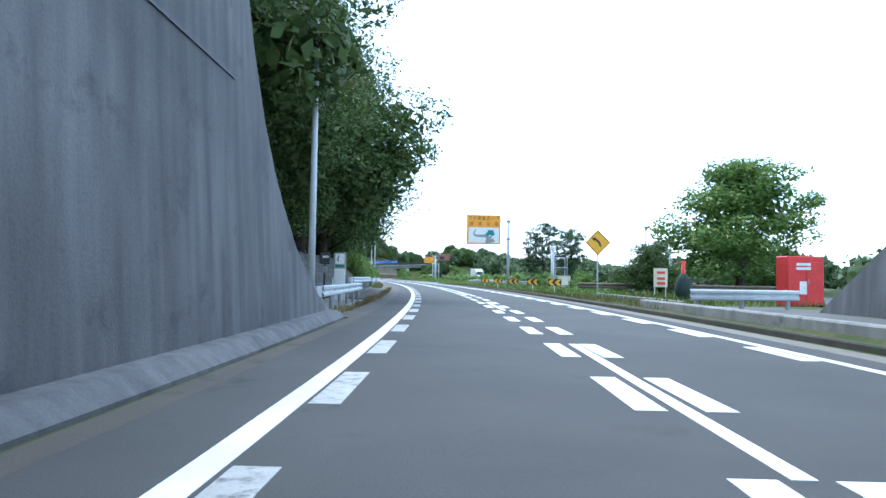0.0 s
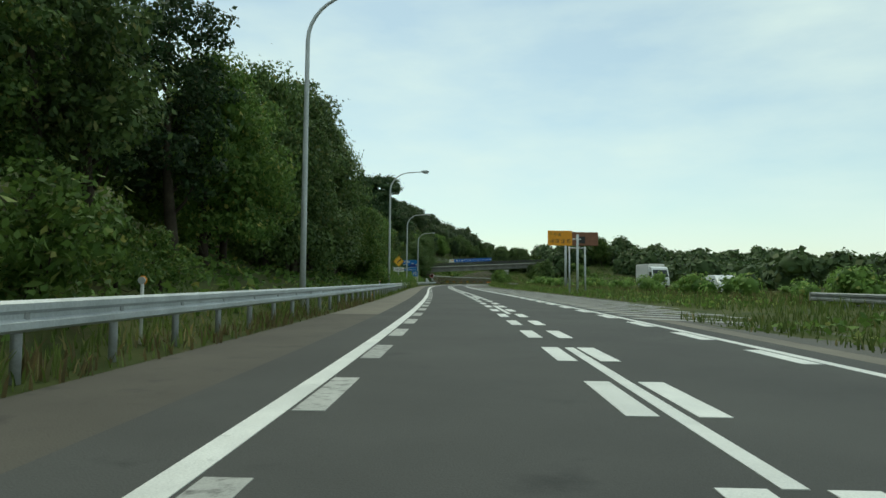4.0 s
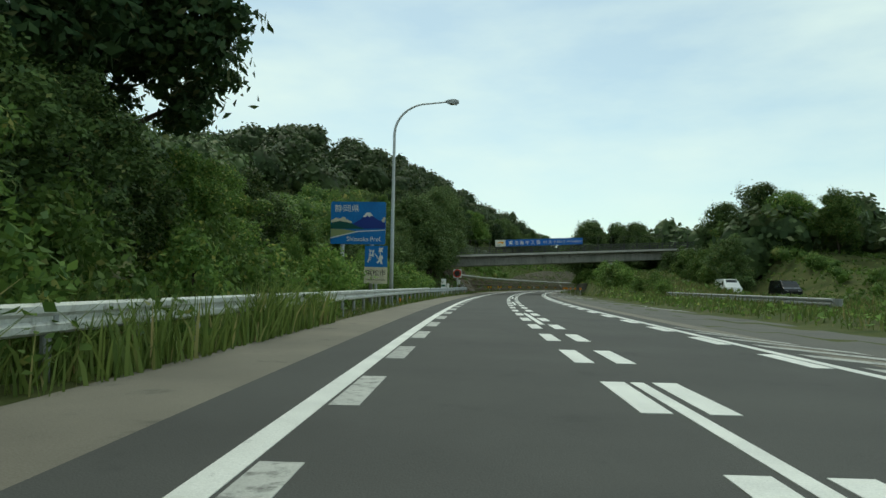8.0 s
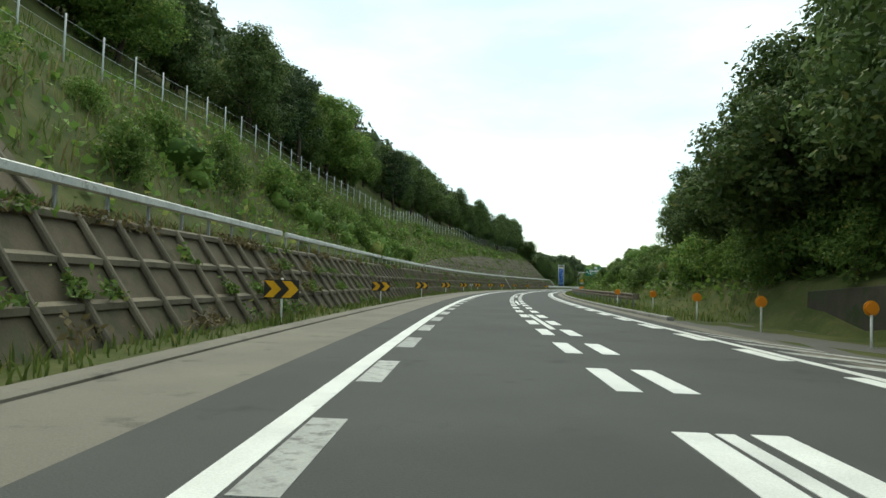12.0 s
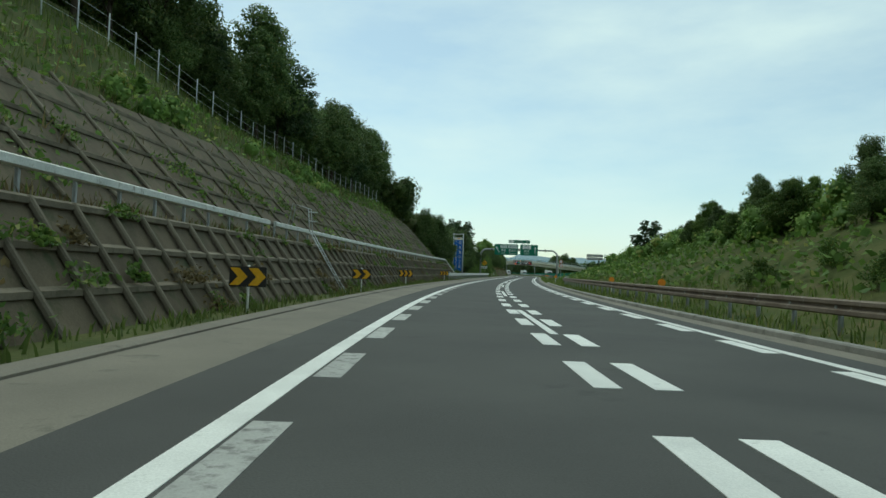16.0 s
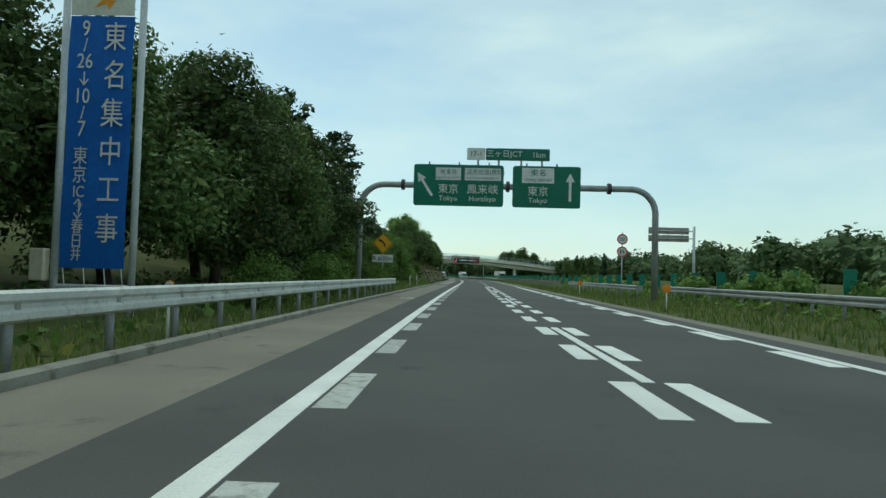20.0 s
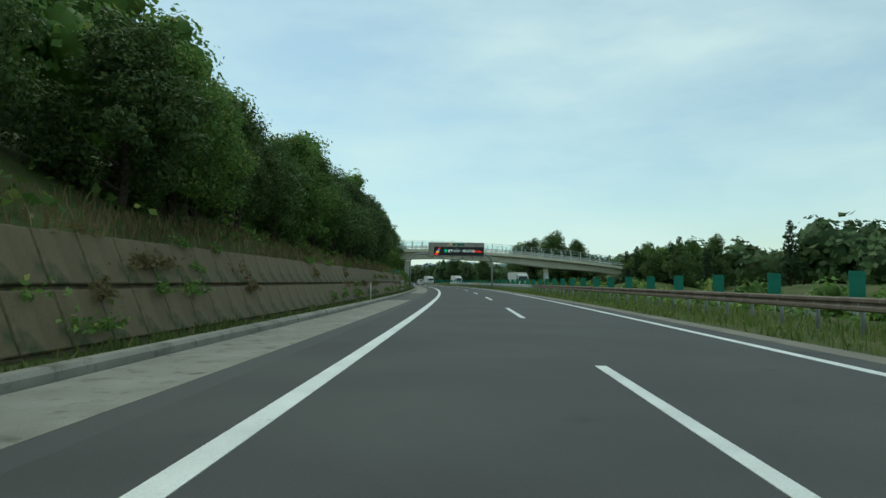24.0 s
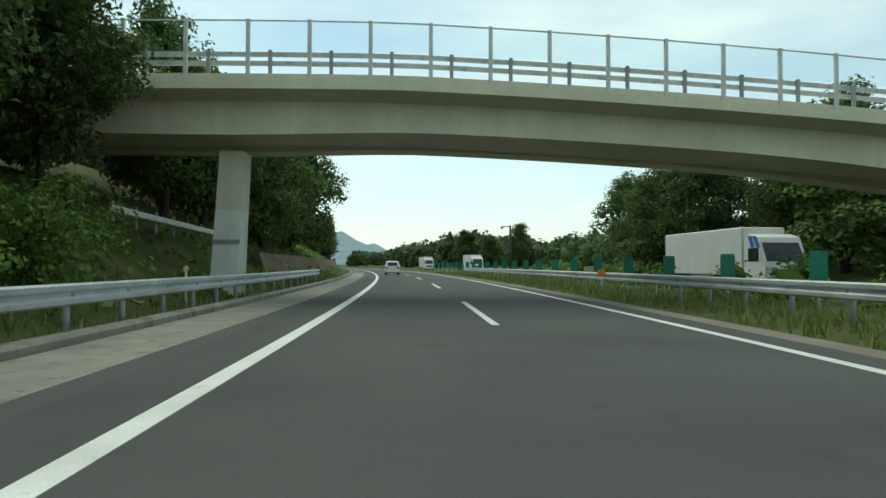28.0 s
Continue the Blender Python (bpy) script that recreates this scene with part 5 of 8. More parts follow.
hy = thing("fire_cabinet", stand(27.4, 11.75, 0.25, 6), "red fire-hose cabinet with white markings", "fire cabinet")
part("body", Shape().box((0, 0, 1.0), (1.55, 0.7, 1.95), 0.03), RED, hy)
part("door", Shape().box((-0.38, -0.36, 0.95), (0.7, 0.02, 1.6), 0.01), RED, hy)
dr = part("door", Shape().box((0.38, -0.36, 0.95), (0.7, 0.02, 1.6), 0.01), RED, hy)
part("handle", Shape().box((0.1, -0.385, 1.0), (0.04, 0.03, 0.2), 0.005), DULL_STEEL, dr)
for z in (1.66, 1.5):
    part("bar", Shape().box((-0.1, -0.376, z), (0.6, 0.006, 0.1)), WHITE, hy)
part("notice", Shape().box((-0.12, -0.376, 0.75), (0.3, 0.006, 0.5)), WHITE, hy)
hd = thing("hydrant", stand(33.5, 9.6, 0.26), "red standpipe wrapped in a dark green cover", "hydrant")
part("pipe", Shape().tube([(0, 0, -0.1), (0, 0, 1.9)], 0.09, 10), RED, hd, smooth=True)
part("cover", Shape().tube([(0, 0, 0), (0, 0, 0.5), (0, 0, 1.0), (0, 0, 1.3)], [0.36, 0.42, 0.32, 0.12], 10), plain("dark_cover", (0.02, 0.04, 0.03), 0.9), hd, smooth=True)
part("cap", Shape().tube([(-0.14, 0, 1.82), (0.12, 0, 1.82)], 0.06, 8), RED, hd)
nb = thing("notice_board", stand(36.5, 9.6, 0.2), "cream notice board with red marks on posts", "notice board")
part("board", Shape().box((0, 0, 1.15), (0.75, 0.04, 1.0), 0.01), CREAM_PLATE, nb)
for x in (-0.3, 0.3):
    part("post", Shape().box((x, 0.05, 0.5), (0.05, 0.05, 1.3), 0.005), POLE, nb)
for z in (1.42, 1.1, 0.85):
    part("bar", Shape().box((0.02, -0.025, z), (0.45, 0.008, 0.14)), RED_RING, nb)
rp = thing("extinguisher_sign", stand(101.7, -7.45, land(101.7, -7.45)), "white board and red cabinet behind the guard rail", "notice board")
part("board", Shape().box((0.05, 0, 1.5), (0.42, 0.04, 0.9), 0.01), WHITE, rp)
part("post", Shape().box((0.05, 0.05, 0.6), (0.06, 0.06, 1.6), 0.005), POLE, rp)
part("cabinet", Shape().box((-0.3, 0.1, 0.75), (0.35, 0.3, 0.9), 0.02), RED, rp)
part("bar", Shape().box((0.05, -0.026, 1.6), (0.26, 0.008, 0.3)), RED_RING, rp)

mast = thing("camera_mast", stand(63.4, 9.9, land(63.4, 9.9) - 0.6), "grey steel mast with a camera and a service cage", "mast")
part("pole", Shape().tube([(0, 0, -0.3), (0, 0, 4.4)], 0.16, 12), POLE, mast, smooth=True)
part("camera_housing", Shape().box((0, -0.1, 4.55), (0.45, 0.6, 0.35), 0.05), WHITE, mast)
cg = part("platform", Shape().box((0.75, 0, 1.9), (1.3, 0.9, 0.06), 0.01), DULL_STEEL, mast)
for x in (0.2, 1.3):
    for y in (-0.42, 0.42):
        part("cage_post", Shape().tube([(x, y, 1.9), (x, y, 3.6)], 0.025, 6), POLE, cg)
for z in (2.7, 3.6):
    part("cage_rail", Shape().tube([(0.2, -0.42, z), (1.3, -0.42, z), (1.3, 0.42, z), (0.2, 0.42, z)], 0.02, 6), POLE, cg)
bk = thing("louvred_sign", stand(58, 18.2, land(58, 18.2) - 1.5), "back of a louvred sign on a steel post", "road sign")
part("post", Shape().tube([(0.9, 0.1, -0.3), (0.9, 0.1, 6.4)], 0.1, 10), POLE, bk, smooth=True)
for k in range(4):
    part("panel", Shape().box((0, 0, 3.9 + k * 0.58), (1.3, 0.06, 0.5), 0.01), SIGN_BACK, bk)
tall = thing("thin_pole", stand(60, 17.6, land(60, 17.6) - 2.8), "thin grey pole with a small lamp head", "pole")
part("pole", Shape().tube([(0, 0, -0.3), (0, 0, 8.5)], 0.07, 8), POLE, tall, smooth=True)
part("head", Shape().box((0.1, 0, 8.55), (0.5, 0.25, 0.16), 0.03), DULL_STEEL, tall)

# ladder on the cutting's wall
ld = thing("access_ladder", stand(442.5, -7.35), "steel access ladder with a hooped handrail up the sloping wall", "ladder")
foot, top_ = Vector((0, 0, 0.05)), Vector((-1.62, 0.0, 2.45))
d = (top_ - foot)
for y in (-0.24, 0.24):
    part("stringer", Shape().tube([foot + Vector((0.1, y, 0)), top_ + Vector((0.1, y, 0.25))], 0.025, 6), POLE, ld, smooth=True)
    part("handrail", Shape().tube([top_ + Vector((0.1, y, 0.25)), top_ + Vector((0.0, y, 1.25)), top_ + Vector((-0.7, y, 1.45)), top_ + Vector((-0.9, y, 0.3))], 0.022, 6), POLE, ld, smooth=True)
for k in range(9):
    p = foot + d * (0.06 + 0.11 * k)
    part("rung", Shape().tube([p + Vector((0.1, -0.24, 0.1)), p + Vector((0.1, 0.24, 0.1))], 0.016, 6), POLE, ld)
for z in (0.7, 1.1):
    part("hoop", Shape().tube([top_ + Vector((0.03, -0.24, z)), top_ + Vector((0.35, 0, z)), top_ + Vector((0.03, 0.24, z))], 0.018, 6), POLE, ld)


# ---- the overbridge with the banner (it crosses at a slant) ----
def on_bridge(u, dy, z):
    """A place on the slanting bridge: u across the road, dy along the road from its near edge."""
    return at(300.9 + 0.375 * u + dy, u, z + 0.058 * u)


ob1 = thing("road_bridge", stand(301, -11), "old concrete overbridge with dark railings across the road", "bridge", "bridges")
ob1_inv = ob1.matrix_basis.inverted()


def bridge_bar(name, u0, u1, prof, mat, parent, fn, step=1.5):
    """prof: closed outline of (dy, z)."""
    k, n = max(1, int((u1 - u0) / step)), len(prof)
    sh = Shape()
    for i in range(k + 1):
        u = u0 + (u1 - u0) * i / k
        sh.v += [tuple(fn(u, dy, z)) for dy, z in prof]
    for i in range(k):
        sh.f += [(i * n + j, i * n + (j + 1) % n, (i + 1) * n + (j + 1) % n, (i + 1) * n + j) for j in range(n)]
    sh.f += [tuple(range(n))[::-1], tuple(range(k * n, k * n + n))]
    return part(name, sh, mat, parent, world=True)


B1L, B1R = -17, 26
# deck, girders and soffit in a darker concrete than fascia and pier
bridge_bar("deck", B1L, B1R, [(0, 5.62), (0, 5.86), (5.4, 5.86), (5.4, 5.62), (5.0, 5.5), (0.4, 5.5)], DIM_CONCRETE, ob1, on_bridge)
bridge_bar("fascia", B1L, B1R, [(-0.06, 5.64), (-0.06, 5.92), (0.3, 5.92), (0.3, 5.875), (0.0, 5.875), (0.0, 5.64)], CONCRETE, ob1, on_bridge)
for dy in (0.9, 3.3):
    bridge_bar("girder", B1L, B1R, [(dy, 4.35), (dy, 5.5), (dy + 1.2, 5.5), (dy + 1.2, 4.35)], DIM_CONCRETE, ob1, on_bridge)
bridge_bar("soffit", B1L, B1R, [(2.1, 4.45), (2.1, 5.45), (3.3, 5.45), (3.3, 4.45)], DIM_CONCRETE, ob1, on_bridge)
for z, r in ((6.24, 0.05), (6.52, 0.05), (6.82, 0.055)):
    bridge_bar("rail", B1L, B1R, [(0.1, z - r), (0.1, z + r), (0.2, z + r), (0.2, z - r)], DARK_STEEL, ob1, on_bridge)
    bridge_bar("rail", B1L, B1R, [(5.1, z - r), (5.1, z + r), (5.2, z + r), (5.2, z - r)], DARK_STEEL, ob1, on_bridge)
bridge_bar("wire_rail", B1L, B1R, [(0.14, 7.93), (0.14, 7.96), (0.17, 7.96), (0.17, 7.93)], DARK_STEEL, ob1, on_bridge)
R_POST = Shape().box((0, 0.05, 0.5), (0.13, 0.14, 1.05), 0.015).mesh("rail_post")
R_POST.materials.append(DARK_STEEL)
F_POST = Shape().box((0, 0, 1.05), (0.045, 0.045, 2.15)).mesh("fence_post")
F_POST.materials.append(DARK_STEEL)
for i in range(22):
    u = B1L + 1 + 1.95 * i
    for dy, me, nm in ((0.12, R_POST, "rail_post"), (0.16, F_POST, "fence_post"), (5.15, R_POST, "rail_post")):
        p = on_bridge(u, dy, 5.86)
        part(nm, me, None, ob1, m=ob1_inv @ (Matrix.Translation(p) @ pose(0, 0, 0, 0, 0, heading(301) + 20.5)))
pier = Shape()
for u, z in ((12.6, 0), (12.6, 4.9), (14.2, 4.9), (14.2, 0)):
    pier.v += [tuple(at(301.4 + 0.375 * u, u, z)), tuple(at(304.6 + 0.375 * u, u, z))]
pier.f = [(0, 1, 3, 2), (2, 3, 5, 4), (4, 5, 7, 6), (6, 7, 1, 0), (0, 2, 4, 6), (1, 7, 5, 3)]
part("pier", pier, CONCRETE, ob1, world=True)
ab = Shape()
for u, z in ((-13.2, 1.5), (-12.8, 4.2), (-17.5, 4.2), (-17.5, 1.5)):
    ab.v += [tuple(at(300.6 + 0.375 * u, u, z)), tuple(at(306.4 + 0.375 * u, u, z))]
ab.f = [(0, 1, 3, 2), (2, 3, 5, 4), (4, 5, 7, 6), (6, 7, 1, 0), (0, 2, 4, 6), (1, 7, 5, 3)]
part("abutment", ab, CONCRETE, ob1, world=True)

bnr = thing("bridge_banner", Matrix.Translation(on_bridge(-3.5, -0.02, 6.95)) @ pose(0, 0, 0, 0, 0, heading(301) + 20.5) @ pose(0, 0, 0, 0, -3.2, 0), "long blue roadworks banner with white lettering tied to the railings", "banner")
LB = 13.4
sh = Shape()
nb_ = 40
for i in range(nb_ + 1):
    x = 1.55 + (LB - 1.55) * i / nb_
    y = 0.02 * math.sin(x * 2.1)
    sh.v += [(x, y, 0), (x, y + 0.01, 0), (x, y + 0.01, 0.95), (x, y, 0.95)]
for i in range(nb_):
    sh.f += [(4 * i + j, 4 * i + 4 + j, 4 * i + 4 + (j + 1) % 4, 4 * i + (j + 1) % 4) for j in range(4)]
cl = part("cloth", sh, CLOTH, bnr)
wh = part("logo_cloth", Shape().box((0.78, 0, 0.475), (1.54, 0.015, 0.95), 0.003), CLOTH_WHITE, bnr)
part("logo_shape", Shape().slab([(0.2, 0.45), (0.75, 0.72), (1.35, 0.62), (1.05, 0.3), (0.9, 0.55)], -0.02, -0.012), ORANGE, wh)
part("logo_bar", Shape().box((0.5, -0.014, 0.2), (0.6, 0.008, 0.1)), ROAD_GREY, wh)
for i, ch in enumerate("東名集中工事"):
    text("lettering", ch, 0.66, 2.35 + i * 0.83, 0.47, -0.035, WHITE, cl)
for x, ch, sz in ((7.35, "9", 0.6), (7.75, "/", 0.55), (8.3, "26", 0.58), (8.98, "→", 0.6), (9.65, "10", 0.58), (10.1, "/", 0.55), (10.5, "7", 0.6)):
    text("lettering", ch, sz, x, 0.47, -0.035, WHITE, cl)
text("lettering", "東京IC⇔春日井IC", 0.34, 12.1, 0.47, -0.035, WHITE, cl, 0.85)

# ---- the vertical banner between poles ----
vb = thing("vertical_banner", stand(534.0, -10.6, -0.35) @ Matrix.Diagonal((0.95, 1, 1.22, 1)), "tall blue roadworks banner hung between two steel poles", "banner")
for x in (-0.95, 0.95):
    part("pole", Shape().tube([(x, 0.1, -0.4), (x, 0.1, 7.0)], 0.085, 10), POLE, vb, smooth=True)
for z in (6.85, 0.85):
    part("cross_bar", Shape().tube([(-0.95, 0.1, z), (0.95, 0.1, z)], 0.05, 8), POLE, vb)
sh = Shape()
for i in range(31):
    z = 1.2 + 4.75 * i / 30
    y = 0.03 * math.sin(z * 2.2)
    sh.v += [(-0.78, y, z), (0.78, y + 0.02, z), (0.78, y + 0.035, z), (-0.78, y + 0.015, z)]
for i in range(30):
    sh.f += [(4 * i + j, 4 * i + (j + 1) % 4, 4 * i + 4 + (j + 1) % 4, 4 * i + 4 + j) for j in range(4)]
cl = part("cloth", sh, CLOTH, vb)
wh = part("logo_cloth", Shape().box((0, 0.01, 6.16), (1.56, 0.02, 0.4), 0.004), CLOTH_WHITE, vb)
part("logo_shape", Shape().slab([(-0.2, 6.1), (0.0, 6.28), (0.3, 6.24), (0.14, 6.06), (0.08, 6.18)], -0.012, -0.004), ORANGE, wh)
for i, ch in enumerate("東名集中工事"):
    text("lettering", ch, 0.58, 0.36, 5.55 - i * 0.72, -0.04, WHITE, cl)
for z, ch, sz in ((5.7, "9", 0.42), (5.38, "/", 0.36), (5.08, "26", 0.4), (4.74, "↓", 0.36), (4.42, "10", 0.4), (4.1, "/", 0.36), (3.8, "7", 0.42), (3.3, "東", 0.36), (2.95, "京", 0.36), (2.62, "IC", 0.3), (2.3, "↕", 0.34), (1.98, "春", 0.3), (1.7, "日", 0.3), (1.46, "井", 0.26)):
    text("lettering", ch, sz, -0.36, z, -0.04, WHITE, cl)
for x in (-0.7, -0.2, 0.3, 0.72):
    part("tie", Shape().tube([(x, 0.03, 1.2), (x + 0.02, 0.08, 0.87)], 0.012, 5), WHITE, vb)
part("meter_box", Shape().box((-1.25, 0, 1.25), (0.35, 0.25, 0.6), 0.02), CREAM_PLATE, vb)


# ---- direction gantry ----
def arch_pipe(u0, u1, top, bend=1.3, y=0.0):
    pts = [(u0, y, -0.4), (u0, y, top - bend)]
    pts += [(u0 + bend - bend * math.cos(a), y, top - bend + bend * math.sin(a)) for a in np.linspace(0.15, math.pi / 2, 9)]
    pts += [(u1 - bend + bend * math.sin(a), y, top - bend + bend * math.cos(a)) for a in np.linspace(0, math.pi / 2 - 0.15, 9)]
    return pts + [(u1, y, top - bend), (u1, y, -0.4)]


gt = thing("sign_gantry", stand(556.0, 0) @ Matrix.Scale(1.045, 4), "grey pipe gantry with green direction signs over the lanes", "sign gantry")
part("arch", Shape().tube(arch_pipe(-7.9, 7.85, 5.95), 0.17, 14), PIPE, gt, smooth=True)
for x in (-5.6, 0.02, 5.4):
    part("flange", Shape().tube([(x - 0.09, 0, 5.95), (x + 0.09, 0, 5.95)], 0.29, 14), DARK_STEEL, gt)


def green_panel(x0, x1, z0, z1, r=0.14):
    rim = part("panel", Shape().slab(round_rect(x0, x1, z0, z1, r), -0.24, -0.2), GREEN, gt)
    return rim


def sign_arrow(parent, x0, z0, x1, z1):
    a, b = Vector((x0, z0)), Vector((x1, z1))
    d = (b - a).normalized()
    q = Vector((-d.y, d.x))
    neck = b - d * 0.42
    sh = Shape()
    sh.slab([tuple(a - q * 0.07), tuple(neck - q * 0.07), tuple(neck + q * 0.07), tuple(a + q * 0.07)], -0.25, -0.242)
    sh.slab([tuple(neck - q * 0.24 - d * 0.05), tuple(b), tuple(neck + q * 0.24 - d * 0.05)], -0.25, -0.242)
    part("arrow", sh, WHITE, parent)


def white_box(parent, x0, x1, z0, z1):
    return part("plate", Shape().slab([(x0, z0), (x0, z1), (x1, z1), (x1, z0)], -0.25, -0.242), WHITE, parent)


gp = green_panel(-5.02, -0.22, 4.83, 7.05)
sign_arrow(gp, -4.02, 5.35, -4.82, 6.6)
for x0, x1, big, small in ((-3.85, -2.5, "新東名", "SHIN-TOMEI EXPWY"), (-2.3, -0.36, "三遠南信道(無料)", "SAN-ENNANSHIN EXPWY")):
    white_box(gp, x0, x1, 6.22, 6.88)
    text("lettering", big, 0.32, (x0 + x1) / 2, 6.66, -0.255, GREEN, gp, 0.95)
    text("lettering", small, 0.16, (x0 + x1) / 2, 6.34, -0.255, GREEN, gp, 0.95)
text("lettering", "東京", 0.56, -3.17, 5.76, -0.25, WHITE, gp)
text("lettering", "鳳来峡", 0.56, -1.33, 5.76, -0.25, WHITE, gp)
text("lettering", "Tokyo", 0.38, -3.17, 5.2, -0.25, WHITE, gp)
text("lettering", "Horaikyo", 0.38, -1.33, 5.2, -0.25, WHITE, gp)
gp = green_panel(0.26, 3.85, 4.83, 7.05)
sign_arrow(gp, 3.3, 5.2, 3.3, 6.7)
white_box(gp, 0.75, 2.45, 6.14, 6.95)
text("lettering", "東名", 0.4, 1.6, 6.7, -0.255, GREEN, gp, 1.1)
text("lettering", "TOMEI EXPWY", 0.22, 1.6, 6.3, -0.255, GREEN, gp)
text("lettering", "東京", 0.56, 1.6, 5.72, -0.25, WHITE, gp)
text("lettering", "Tokyo", 0.38, 1.6, 5.18, -0.25, WHITE, gp)
gp = green_panel(-1.2, 2.2, 7.32, 7.97, 0.06)
text("lettering", "三ヶ日JCT", 0.42, -0.2, 7.65, -0.25, WHITE, gp)
text("lettering", "1km", 0.42, 1.65, 7.65, -0.25, WHITE, gp)
sg = part("exit_plate", Shape().slab(round_rect(-2.2, -1.22, 7.32, 7.97, 0.05), -0.24, -0.2), WHITE, gt)
text("lettering", "17-1", 0.38, -1.71, 7.65, -0.25, GREEN, sg)
for x in (-4.2, -2.6, -1.0, 1.0, 2.6):
    part("bracket", Shape().box((x, -0.12, 6.2), (0.08, 0.16, 2.0), 0.01), DULL_STEEL, gt)
for x in (-1.6, -0.5, 0.7, 1.8):
    part("stem", Shape().box((x, -0.18, 7.2), (0.1, 0.05, 0.5), 0.01), DULL_STEEL, gt)

# small round signs on one post in the median, and the back of a board
sp = thing("speed_limit_sign", stand(569.3, 9.45, land(569.3, 9.45)), "speed limit sign 50 above a round prohibition sign", "road sign")
pole_part(sp, 4.8, 0.05)
a = part("disc", Shape().slab(disc(0.4, 0, 4.25), -0.02, 0.0), RED_RING, sp)
part("face", Shape().slab(disc(0.3, 0, 4.25), -0.026, -0.021), WHITE, a)
text("lettering", "50", 0.36, 0, 4.25, -0.031, NAVY, a)
b_ = part("disc", Shape().slab(disc(0.4, 0, 3.3), -0.02, 0.0), RED_RING, sp)
part("face", Shape().slab(disc(0.3, 0, 3.3), -0.026, -0.021), WHITE, b_)
sh = Shape()
sh.slab([(-0.16, 3.15), (-0.08, 3.15), (-0.06, 3.42), (-0.12, 3.48), (-0.18, 3.42)], -0.032, -0.027)
sh.slab([(0.1, 3.12), (0.16, 3.12), (0.1, 3.44), (0.02, 3.4)], -0.032, -0.027)
part("mark", sh, BLACK, b_)
bb = thing("board_back", stand(589, 20.6, land(589, 20.6)), "weathered back of a roadside board on a grey post", "road sign")
part("post", Shape().tube([(0.7, 0, -0.4), (0.7, 0, 7.0)], 0.14, 12), POLE, bb, smooth=True)
for z0, z1 in ((5.35, 6.05), (6.15, 6.85)):
    part("panel", Shape().box((-1.9, 0.1, (z0 + z1) / 2), (4.2, 0.06, z1 - z0), 0.01), SIGN_BACK, bb)
for z in (5.7, 6.5):
    part("arm", Shape().tube([(0.75, 0, z), (-3.8, 0.0, z)], 0.05, 8), POLE, bb)
for x in (-3.4, -1.9, -0.5):
    part("batten", Shape().box((x, 0.03, 6.1), (0.08, 0.06, 1.5), 0.01), DULL_STEEL, bb)

# ---- display gantry ----
vg = thing("display_gantry", stand(735.9, 0), "double-pipe gantry carrying a lit message display over the lanes", "sign gantry")
for y in (-0.35, 0.45):
    part("arch", Shape().tube(arch_pipe(-7.65, 6.15, 5.75, 1.5, y), 0.13, 12), PIPE, vg, smooth=True)
for x in (-7.65, 6.15):
    k = 9
    for i in range(k):
        z0, z1 = 0.4 + i * 0.44, 0.4 + (i + 1) * 0.44
        y0, y1 = (-0.35, 0.45) if i % 2 else (0.45, -0.35)
        part("brace", Shape().tube([(x, y0, z0), (x, y1, z1)], 0.04, 6), PIPE, vg)
    part("base_plate", Shape().box((x, 0.05, 0.03), (0.6, 1.4, 0.08), 0.01), DULL_STEEL, vg)
for i in range(16):
    x = -4.8 + i * 0.62
    y0, y1 = (-0.35, 0.45) if i % 2 else (0.45, -0.35)
    part("brace", Shape().tube([(x, y0, 5.75), (x + 0.62, y1, 5.75)], 0.035, 6), PIPE, vg)
for x in (-4.0, -2.3, -0.6, 1.1, 2.8, 4.2):
    part("lug", Shape().slab([(x - 0.12, 5.2), (x + 0.12, 5.2), (x, 4.98)], -0.45, -0.3), DARK_STEEL, vg)
bx = part("display", Shape().box((0.05, -0.55, 6.45), (9.35, 0.62, 2.4), 0.04), SIGN_BACK, vg, "grey display housing")
part("face", Shape().box((0.45, -0.872, 6.2), (8.3, 0.02, 1.45), 0.005), LED_BOARD, bx)
gh = part("head_plate", Shape().box((0.35, -0.872, 7.3), (1.9, 0.02, 0.4), 0.005), GREEN, bx)
text("lettering", "東　名", 0.34, 0.35, 7.3, -0.89, WHITE, gh)
for x in (-1.25, -0.85, 1.6):
    part("lamp", Shape().tube([(x, -0.86, 7.3), (x, -0.9, 7.3)], 0.12, 10), LAMP_GLASS if x != -0.85 else LED_AMBER, bx)
text("lettering", "秦野中井－横浜町田", 0.52, 0.85, 6.25, -0.888, LED_WHITE, bx, 0.98)
text("lettering", "渋滞20km", 0.46, 3.6, 6.2, -0.888, LED_RED, bx, 0.72)
part("emblem", Shape().slab(round_rect(-1.95, -1.55, 6.02, 6.5, 0.05), -0.89, -0.884), LED_GREEN, bx)
for k, (x, z, mt) in enumerate(((-3.3, 5.72, LED_RED), (-3.12, 6.06, LED_AMBER), (-2.96, 6.36, LED_BLUE), (-2.82, 6.66, LED_RED))):
    f = 1.0 - 0.14 * k
    part("car_mark", Shape().slab([(x - 0.28 * f, z - 0.13 * f), (x - 0.28 * f, z + 0.04 * f), (x - 0.16 * f, z + 0.16 * f), (x + 0.16 * f, z + 0.16 * f), (x + 0.28 * f, z + 0.04 * f), (x + 0.28 * f, z - 0.13 * f)], -0.89, -0.884), mt, bx)

